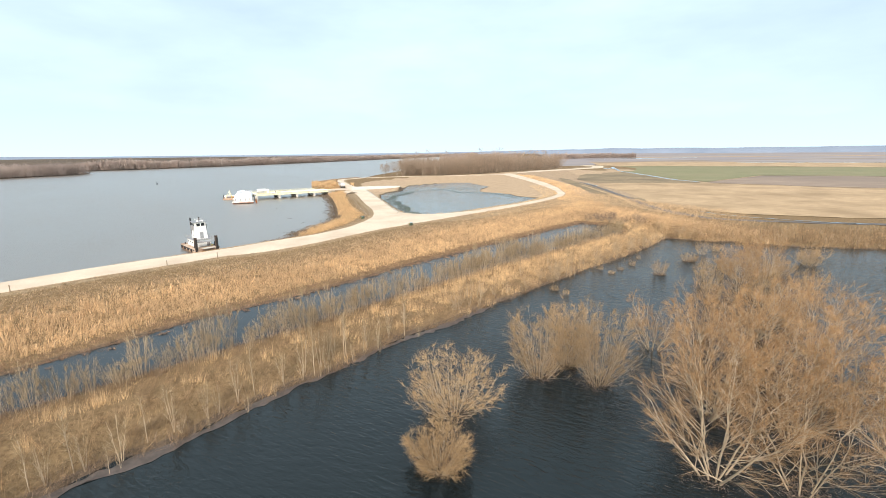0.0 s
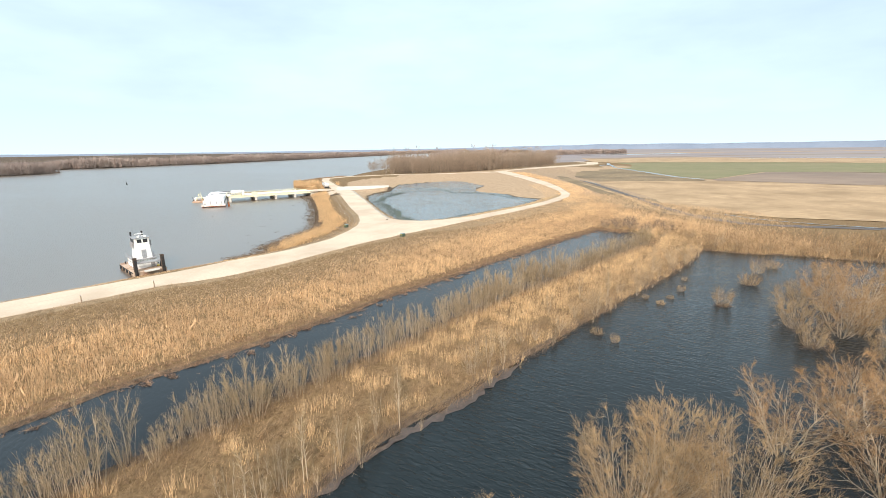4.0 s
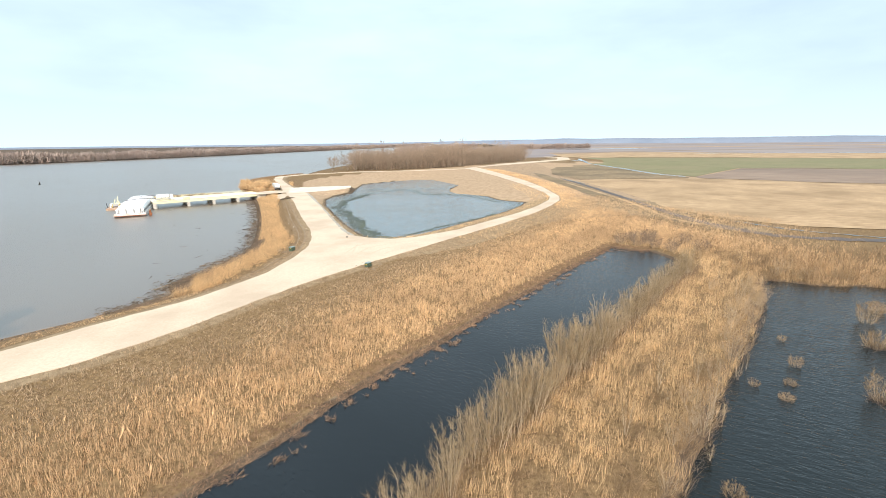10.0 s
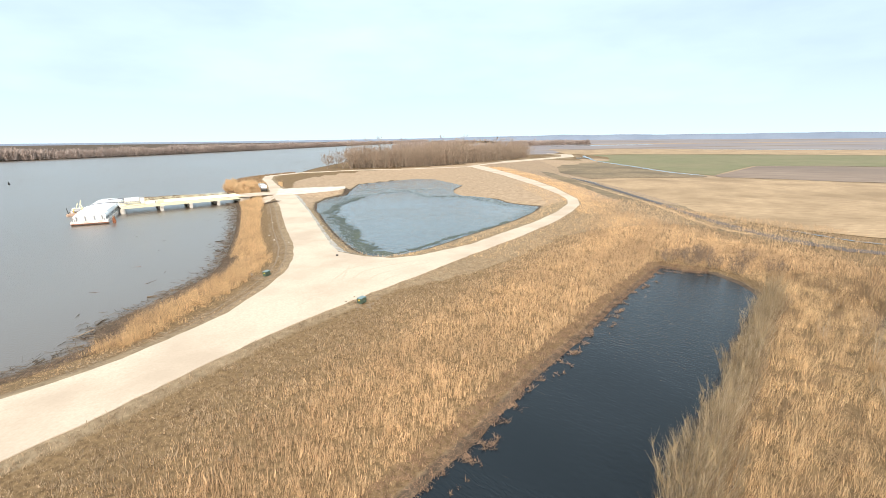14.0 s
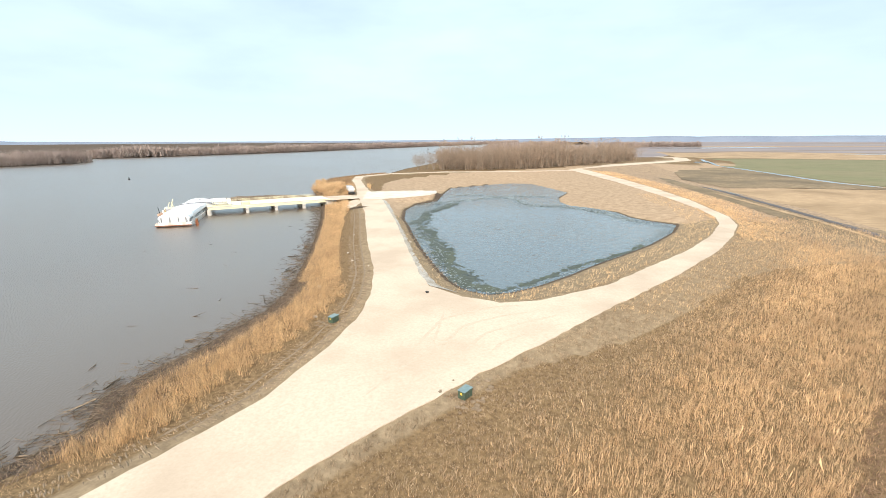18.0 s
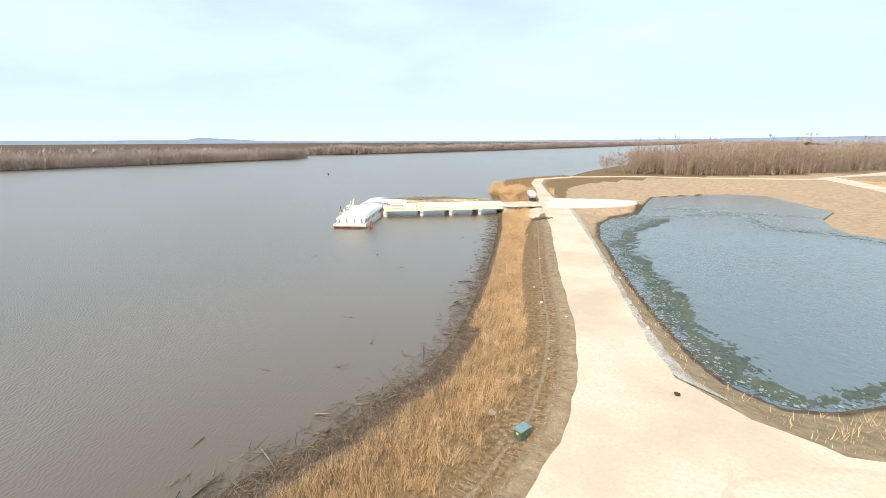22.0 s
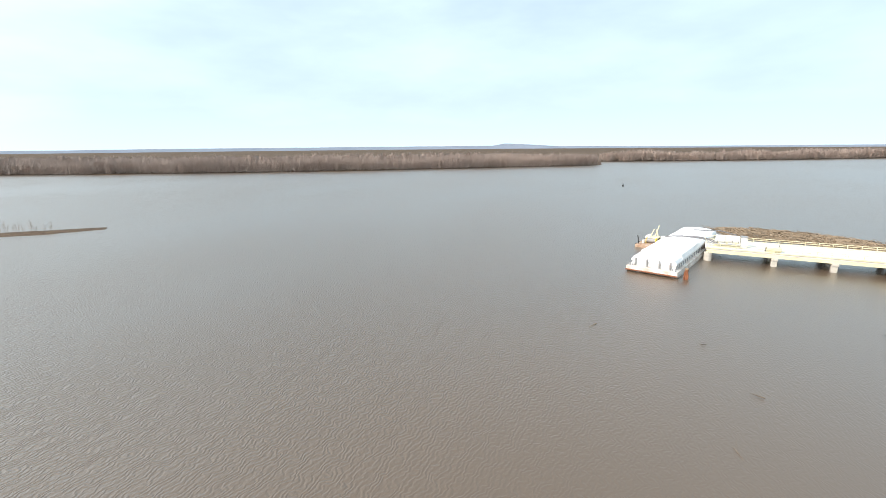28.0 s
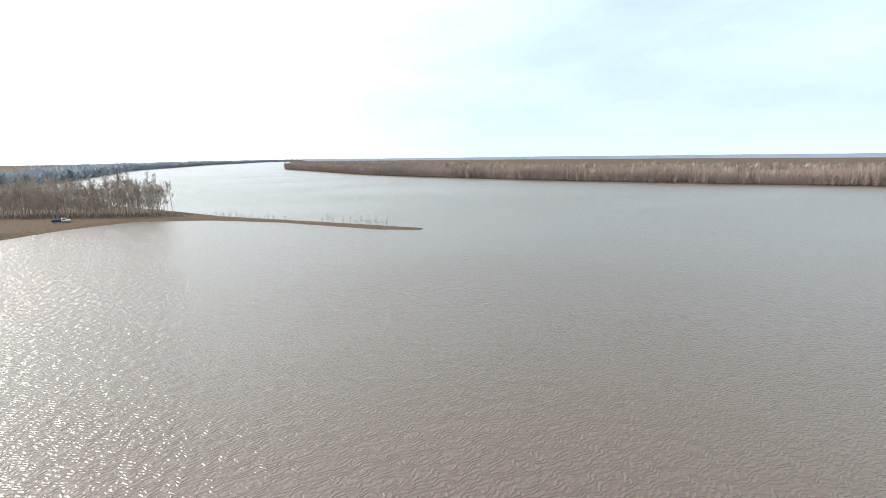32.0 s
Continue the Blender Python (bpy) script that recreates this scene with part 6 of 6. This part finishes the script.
def make_trailer():
    root = thing("hopper_trailer", placed(-81.9, 307.9, 2.72, -0.43, 0.90), "white open-topped hopper trailer parked at the bridge head", "trailer")
    bm = bmesh.new()
    for (w, z) in ((0.9, 0.95), (1.28, 1.9), (1.28, 3.1)):
        for x, y in ((-w, -5.2), (w, -5.2), (w, 5.2), (-w, 5.2)):
            bm.verts.new((x, y + (0.9 if z < 1 and y < 0 else -0.9 if z < 1 else 0), z))
    bm.verts.ensure_lookup_table()
    v = bm.verts
    for k in (0, 4):
        for i in range(4):
            bm.faces.new((v[k + i], v[k + (i + 1) % 4], v[k + 4 + (i + 1) % 4], v[k + 4 + i]))
    bm.faces.new((v[3], v[2], v[1], v[0]))
    part("hopper", bm, M_WHITE, root, "white hopper body")
    for x in (-1.28, 1.28):
        part("top_rail", box(x - 0.07, -5.25, 3.06, x + 0.07, 5.25, 3.2, 0.02), M_GREYMETAL, root)
    for y in (-5.2, 5.2):
        part("top_rail", box(-1.2, y - 0.07, 3.06, 1.2, y + 0.07, 3.2, 0.02), M_GREYMETAL, root)
    part("tarpaulin", box(-1.18, -5.1, 2.95, 1.18, 5.1, 3.03, 0.02), M_WHITE, root, "white tarpaulin")
    for x in (-0.5, 0.5):
        part("chassis_rail", box(x - 0.08, -5.6, 0.8, x + 0.08, 5.6, 1.0, 0.02), M_BLACK, root)
    for y in (-4.3, -3.0):
        for x in (-1.05, 1.05):
            wheel(root, x, y, 0.52, 0.52, 0.5)
    for x in (-0.7, 0.7):
        part("landing_leg", box(x - 0.07, 3.9, 0.0, x + 0.07, 4.05, 0.85), M_GREYMETAL, root)
    part("mudguard", box(-1.3, -5.7, 0.5, 1.3, -5.6, 1.2, 0.02), M_BLACK, root)
    return root


def make_truck(name, x, y, z, ax, ay, label):
    root = thing(name, placed(x, y, z, ax, ay), label, "truck")
    part("chassis", box(-0.85, -3.2, 0.45, 0.85, 2.9, 0.7, 0.03), M_BLACK, root)
    bm = prism([(-0.95, 0.0), (0.95, 0.0), (0.95, 3.0), (-0.95, 3.0)], 0.6, 1.25)
    prism([(-0.85, 0.1), (0.85, 0.1), (0.78, 1.7), (-0.78, 1.7)], 1.25, 1.95, bm)
    bmesh.ops.bevel(bm, geom=bm.edges[:], offset=0.07, segments=1, affect="EDGES")
    cab = part("cab", bm, M_WHITE, root, "white cab")
    part("windscreen", box(-0.7, 1.69, 1.3, 0.7, 1.72, 1.85), M_GLASS, cab)
    for s in (-1, 1):
        part("side_window", box(s * 0.855 - 0.01, 0.3, 1.3, s * 0.855 + 0.01, 1.4, 1.8), M_GLASS, cab)
        part("headlight", box(s * 0.7 - 0.14, 2.99, 0.85, s * 0.7 + 0.14, 3.02, 1.05), M_WHITE, cab)
    part("front_bumper", box(-0.95, 3.0, 0.5, 0.95, 3.12, 0.72, 0.03), M_GREYMETAL, root)
    bed = part("bed", box(-1.0, -3.4, 0.75, 1.0, -0.1, 1.45, 0.05), M_BLUE, root, "dark blue load bed")
    part("tailgate", box(-0.95, -3.44, 0.8, 0.95, -3.40, 1.4), M_BLUE, bed)
    for yy in (-2.2, 2.0):
        for s in (-0.88, 0.88):
            wheel(root, s, yy, 0.4, 0.4, 0.28)
    return root


M_KNEE = surface("dark_brown_rubber_and_timber", (0.022, 0.016, 0.013), (0.10, 0.065, 0.045), 2.5, 0.8, 0.3)


def make_towboat():
    """The small push boat with its bow on the bank."""
    root = thing("towboat", placed(-68.1, 119.9, 0, 0.75, -0.66) @ Matrix.Diagonal((0.92, 0.92, 0.86, 1)), "small white push boat with black knees nosed onto the bank", "boat")
    bm = prism([(-3.5, 0.4), (-3.5, -12.0), (-2.9, -13.2), (2.9, -13.2), (3.5, -12.0), (3.5, 0.4)], -0.8, 1.15)
    bmesh.ops.bevel(bm, geom=bm.edges[:], offset=0.12, segments=1, affect="EDGES")
    part("hull", bm, M_RUSTY, root, "grey-white hull with rust stains")
    for k in range(9):
        part("walk_rail_post", rod((-2.8 + k * 0.7, -1.0, 3.36), (-2.8 + k * 0.7, -1.0, 4.4), 0.03, sides=6), M_GREYMETAL, root)
    for z in (3.9, 4.4):
        part("walk_rail", rod((-2.8, -1.0, z), (2.8, -1.0, z), 0.03, sides=6), M_GREYMETAL, root)
    part("deck", box(-3.3, -12.8, 1.14, 3.3, 0.2, 1.20), M_RUSTY, root, "rusty tan deck")
    for s in (-1, 1):
        part("rub_rail", box(s * 3.5 - 0.1, -12.0, 0.75, s * 3.5 + 0.1, 0.3, 1.0, 0.03), M_BLACK, root, "black rubbing rail")
        knee = part("push_knee", box(s * 2.85 - 0.36, -0.1, -0.5, s * 2.85 + 0.36, 0.65, 4.7, 0.06), M_KNEE, root, "tall dark brown push knee")
        for k in range(5):
            part("rubber_pad", box(s * 2.85 - 0.3, 0.65, 0.3 + k * 0.8, s * 2.85 + 0.3, 0.77, 0.95 + k * 0.8, 0.03), M_BLACK, knee)
        part("knee_brace", rod((s * 2.75, -2.0, 1.2), (s * 2.75, 0.0, 3.6), 0.14, sides=6), M_BLACK, root)
    part("knee_beam", box(-2.4, 0.1, 3.0, 2.4, 0.4, 3.3, 0.04), M_GREYMETAL, root, "grey walkway beam between the knees")
    part("knee_walk", box(-3.0, -1.1, 3.28, 3.0, 0.1, 3.36, 0.02), M_GREYMETAL, root)
    house = part("deckhouse", box(-2.2, -9.4, 1.2, 2.2, -2.4, 3.5, 0.06), M_WHITE, root, "white lower deckhouse")
    part("house_roof", box(-2.6, -9.8, 3.5, 2.6, -2.0, 3.62, 0.03), M_GREYMETAL, root)
    for y in (-8.2, -6.4, -4.6):
        for s in (-1, 1):
            part("porthole", rod((s * 2.18, y, 2.5), (s * 2.24, y, 2.5), 0.28, sides=12), M_GLASS, house)
    part("front_door", box(-1.9, -2.40, 1.25, -1.0, -2.36, 3.1), M_GREYMETAL, house, "grey steel door")
    bm = bmesh.new()
    low = [bm.verts.new(p) for p in ((-1.7, -6.8, 3.62), (1.7, -6.8, 3.62), (1.7, -2.9, 3.62), (-1.7, -2.9, 3.62))]
    high = [bm.verts.new(p) for p in ((-1.5, -6.3, 7.2), (1.5, -6.3, 7.2), (1.5, -3.1, 7.2), (-1.5, -3.1, 7.2))]
    for i in range(4):
        bm.faces.new((low[i], low[(i + 1) % 4], high[(i + 1) % 4], high[i]))
    bm.faces.new(high)
    bmesh.ops.recalc_face_normals(bm, faces=bm.faces[:])
    bmesh.ops.bevel(bm, geom=bm.edges[:], offset=0.05, segments=1, affect="EDGES")
    tower = part("tower", bm, M_WHITE, root, "tapered white tower of the wheelhouse")
    part("tower_door", box(-0.55, -2.98, 3.7, 0.45, -2.88, 5.9), M_GREYMETAL, tower, "grey door")
    wheelhouse = part("wheelhouse", box(-1.5, -6.3, 7.2, 1.5, -3.1, 9.0, 0.05), M_WHITE, root, "white wheelhouse")
    for x in (-0.62, 0.62):
        part("window_pane", box(x - 0.52, -3.10, 7.75, x + 0.42, -3.06, 8.65), M_GLASS, wheelhouse)
    for s in (-1, 1):
        for y in (-5.6, -4.4):
            part("window_pane", box(s * 1.56 - 0.02, y - 0.45, 7.75, s * 1.56 + 0.02, y + 0.45, 8.65), M_GLASS, wheelhouse)
        part("wing_shelter", box(s * 1.9 - 0.25, -5.0, 6.6, s * 1.9 + 0.25, -4.2, 8.0, 0.04), M_GREYMETAL, root)
        part("stack", rod((s * 1.2 - 0.3, -8.6, 3.6), (s * 1.2 - 0.3, -8.8, 9.9), 0.2, sides=10), M_BLACK, root, "tall black exhaust stack")
        part("searchlight", rod((s * 0.7, -3.4, 9.35), (s * 0.7, -2.95, 9.4), 0.26, sides=12), M_WHITE, root)
        part("searchlight_post", rod((s * 0.7, -3.5, 9.1), (s * 0.7, -3.5, 9.35), 0.06, sides=6), M_GREYMETAL, root)
        part("horn", rod((s * 0.35, -4.4, 9.35), (s * 0.35, -3.8, 9.4), 0.05, 0.16, 10), M_WHITE, root)
        for k in range(6):
            part("rail_post", rod((s * 2.5, -9.5 + k * 1.45, 3.6), (s * 2.5, -9.5 + k * 1.45, 4.6), 0.035, sides=6), M_GREYMETAL, root)
        for z in (4.1, 4.6):
            part("handrail", rod((s * 2.5, -9.5, z), (s * 2.5, -2.2, z), 0.03, sides=6), M_GREYMETAL, root)
        for k in range(4):
            part("tyre_fender", rod((s * 3.55, -10.5 + k * 2.9, 0.6), (s * 3.8, -10.5 + k * 2.9, 0.6), 0.45, sides=12), M_BLACK, root, "black tyre fender")
    part("wheelhouse_roof", box(-1.95, -6.8, 9.0, 1.95, -2.75, 9.12, 0.03), M_GREYMETAL, root)
    part("radar_bar", box(-0.9, -5.1, 9.75, 0.9, -4.95, 9.9, 0.02), M_WHITE, root)
    part("radar_mast", rod((0, -5.0, 9.1), (0, -5.0, 9.75), 0.07, sides=8), M_GREYMETAL, root)
    part("aerial", rod((0.9, -5.9, 9.1), (0.9, -5.9, 12.0), 0.03, 0.015, 6), M_GREYMETAL, root)
    for k in range(8):
        part("ladder_rung", box(1.78, -4.6, 3.9 + k * 0.42, 1.84, -4.1, 3.95 + k * 0.42), M_GREYMETAL, root)
    ramp = bmesh.new()
    vs = [ramp.verts.new(p) for p in ((-1.9, 0.2, 1.25), (1.3, 0.2, 1.25), (2.0, 4.4, 1.9), (-1.0, 4.6, 2.0), (-1.9, 0.2, 1.10), (1.3, 0.2, 1.10), (2.0, 4.4, 1.7), (-1.0, 4.6, 1.8))]
    for f in ((0, 1, 2, 3), (7, 6, 5, 4), (0, 4, 5, 1), (1, 5, 6, 2), (2, 6, 7, 3), (3, 7, 4, 0)):
        ramp.faces.new([vs[i] for i in f])
    part("boarding_ramp", ramp, M_CONCRETE, root, "worn grey boarding ramp laid to the bank")
    for k, (x, y) in enumerate(((-2.6, -10.6), (2.4, -11.2), (-2.8, -1.6))):
        part("bitt", rod((x, y, 1.2), (x, y, 1.75), 0.16, sides=10), M_BLACK, root)
    part("yellow_line_coil", rod((-2.6, -2.6, 1.2), (-2.6, -2.6, 1.42), 0.5, sides=16), M_BRIGHT, root, "coil of yellow mooring line")
    return root


make_barge()
make_hoses()
make_work_barge()
make_dock()
make_loader()
make_dolphin()
make_trailer()
make_truck("flatbed_truck", -213.5, -43.0, float(terrain([-213.5], [-43.0])[0]), -0.85, 0.53, "white-cabbed flatbed truck with a dark blue bed near the grove")
make_towboat()


# ---- small things by the road ----
def make_cabinet(x, y, turn, label):
    root = thing("utility_cabinet", Matrix.Translation((x, y, float(terrain([x], [y])[0]))) @ Matrix.Rotation(radians(turn), 4, "Z") @ Matrix.Diagonal((0.74, 0.8, 0.85, 1)), label, "utility box", "utility boxes by the road")
    body = part("cabinet_body", box(-0.85, -0.5, 0.18, 0.85, 0.5, 1.15, 0.03), M_GREEN, root, "dull green steel body")
    bm = prism([(-0.92, -0.57), (0.92, -0.57), (0.92, 0.57), (-0.92, 0.57)], 1.15, 1.24)
    bmesh.ops.bevel(bm, geom=bm.edges[:], offset=0.03, segments=1, affect="EDGES")
    part("lid", bm, M_BLUEGREY, root, "blue-grey sloping lid")
    part("notice_plate", box(-0.866, -0.14, 0.72, -0.852, 0.14, 0.98), M_BRIGHT, body, "small yellow notice plate")
    part("door_seam", box(-0.01, -0.512, 0.24, 0.01, -0.502, 1.1), M_BLACK, body)
    part("door_handle", box(0.06, -0.54, 0.6, 0.10, -0.50, 0.82), M_GREYMETAL, body)
    for sx in (-0.7, 0.7):
        for sy in (-0.38, 0.38):
            part("leg", box(sx - 0.07, sy - 0.07, -0.2, sx + 0.07, sy + 0.07, 0.18), M_WOOD, root, "weathered timber leg")
    return root


make_cabinet(-15.2, 147.5, 58, "dull green utility cabinet with a blue-grey lid on the slope")
make_cabinet(-34.8, 163.9, 70, "dull green utility cabinet on the riverside verge")

crng = random.Random(9)
for cx, cy, n, r in ((-14.6, 148.1, 46, 3.2), (-35.7, 164.5, 26, 2.2), (-68, 272, 30, 4.0)):
    bm = bmesh.new()
    for k in range(n):
        a, d = crng.uniform(0, 6.28), r * math.sqrt(crng.uniform(0.08, 1))
        x, y = cx + d * math.cos(a), cy + d * math.sin(a)
        lump(crng.uniform(0.1, 0.32), k + n, 0.5, 0.5, bm, (x, y, float(terrain([x], [y])[0]) + 0.02))
    tagged(part("soil_clods", bm, M_RUT), "loose clods of dug clay soil", "soil", kind="stuff")

for k, (x, y, r) in enumerate(((-44.3, 181.4, 0.55), (-38.6, 166.5, 0.5), (-43.0, 196.0, 0.35), (-40.5, 172.5, 0.3), (-36.8, 178.5, 0.22), (-46.5, 203, 0.3), (-35.2, 186.0, 0.16), (-38.0, 191.0, 0.2), (-27.8, 192.5, 0.4), (-34.5, 215.0, 0.4), (-51.0, 221.0, 0.3))):
    rock = part("boulder", lump(r * 0.7, k, 0.75, 0.35), M_STONE)
    rock.matrix_world = Matrix.Translation((x, y, float(terrain([x], [y])[0]) + r * 0.3))
    tagged(rock, "pale rounded limestone boulder lying on the bank", "rock", "boulders on the bank")
bag = part("road_litter", lump(0.28, 5, 0.5, 0.5), M_BLACK)
bag.matrix_world = Matrix.Translation((-23.8, 176.6, ROAD_Z + 0.1))
tagged(bag, "small dark lump of litter on the gravel", "litter")

for x, y in ((-61.2, 93.6), (-54.6, 101.6), (-77.3, 75.3)):
    post = thing("marker_post", Matrix.Translation((x, y, float(terrain([x], [y])[0]))), "short weathered timber post at the road's edge", "post", "posts by the road")
    part("shaft", rod((0, 0, -0.3), (0.02, 0, 1.25), 0.09, 0.08, 8), M_WOOD, post)
    part("cap", rod((0.02, 0, 1.25), (0.02, 0, 1.3), 0.1, sides=8), M_GREYMETAL, post)

buoy = thing("channel_buoy", Matrix.Translation((-271.5, 391.0, 0)), "dark channel buoy floating in the river", "buoy")
part("float", rod((0, 0, -0.5), (0, 0, 0.6), 0.6, 0.6, 14), M_BLACK, buoy)
part("cone", rod((0, 0, 0.6), (0, 0, 2.2), 0.45, 0.12, 12), M_BLACK, buoy)


def sticks(name, places, rng, long, thick, material, label, category, level=None):
    """Scattered drift sticks and stems, each a tapered three-sided stick."""
    verts, faces = [], []
    heights = terrain([p[0] for p in places], [p[1] for p in places]) if level is None else [level] * len(places)
    for (x, y), z in zip(places, heights):
        a, n = rng.uniform(0, 6.28), rng.uniform(*long)
        w = Vector((math.cos(a), math.sin(a), rng.uniform(-0.08, 0.22)))
        p = Vector((x, y, max(z, 0.0 if level is None else level) + rng.uniform(0.02, 0.25)))
        tube(verts, faces, [p - w * n / 2, p + w * n / 2], [rng.uniform(*thick), 0.015], 3)
    ob = new(name, mesh_from(name, [tuple(v) for v in verts], faces, material))
    return tagged(ob, label, category, kind="stuff")


drng = random.Random(12)
SHORE = [(-57, 131), (-53, 137), (-51, 141), (-54.5, 146), (-53.5, 152), (-51.5, 158), (-51, 165), (-49.5, 172), (-51, 182), (-53, 190), (-58, 207), (-64, 225), (-74, 253), (-86, 283)]
spots, thick_spots = [], []
for x, y, tx, ty in along(SHORE, 0.5):
    for _ in range(13):
        d = drng.gauss(0.9, 1.9)
        spots.append((x + ty * d + drng.uniform(-.4, .4), y - tx * d))
    if drng.random() < 0.22:
        d = drng.gauss(-0.6, 1.2)
        thick_spots.append((x + ty * d, y - tx * d))
sticks("drift_sticks", spots, drng, (0.4, 2.2), (0.02, 0.06), M_DRIFT, "tangle of dark drift sticks along the river's edge", "driftwood")
sticks("drift_logs", thick_spots, drng, (1.5, 5.0), (0.06, 0.16), M_DRIFT, "waterlogged drift logs on the shore", "driftwood")
raft = [(-146, 297), (-138, 309), (-122, 317), (-104, 318), (-98, 309), (-104, 301), (-120, 297), (-132, 289)]
raft_spots = []
while len(raft_spots) < 1500:
    x, y = drng.uniform(-148, -96), drng.uniform(286, 320)
    if outside(np.array([x]), np.array([y]), raft)[0] < drng.uniform(-2, 1):
        raft_spots.append((x, y))
sticks("drift_raft", raft_spots, drng, (1.5, 7.0), (0.07, 0.22), M_WOOD, "raft of tan drift logs caught behind the bridge", "driftwood", level=0.05)
sticks("floating_sticks", [(-64, 215), (-77, 207), (-69, 181), (-60, 176), (-58, 148), (-61, 152), (-66, 164), (-79, 240), (-72, 196), (-100, 205), (-88, 214), (-59, 169)], drng, (1.0, 3.0), (0.04, 0.09), M_DRIFT, "stray branches floating in the brown water", "driftwood", level=-0.05)
brush = []
for _ in range(260):
    brush.append((-65.3 + drng.gauss(0, 1.5), 266.5 + drng.gauss(0, 1.2)))
sticks("brush_pile", brush, drng, (0.8, 2.6), (0.03, 0.09), M_DRIFT, "dark pile of cut brush beside the road", "brush")
rimspots = []
for x, y, tx, ty in along([(-42, 262), (-40, 247), (-36, 228), (-30, 210), (-25, 196), (-19, 187), (-10, 185)], 0.5):
    for _ in range(4):
        d = drng.gauss(1.0, 0.8)
        rimspots.append((x - ty * d, y + tx * d))
sticks("pond_rim_sticks", rimspots, drng, (0.3, 1.2), (0.02, 0.05), M_WOOD, "dead stems and sticks along the pond's rim", "driftwood")
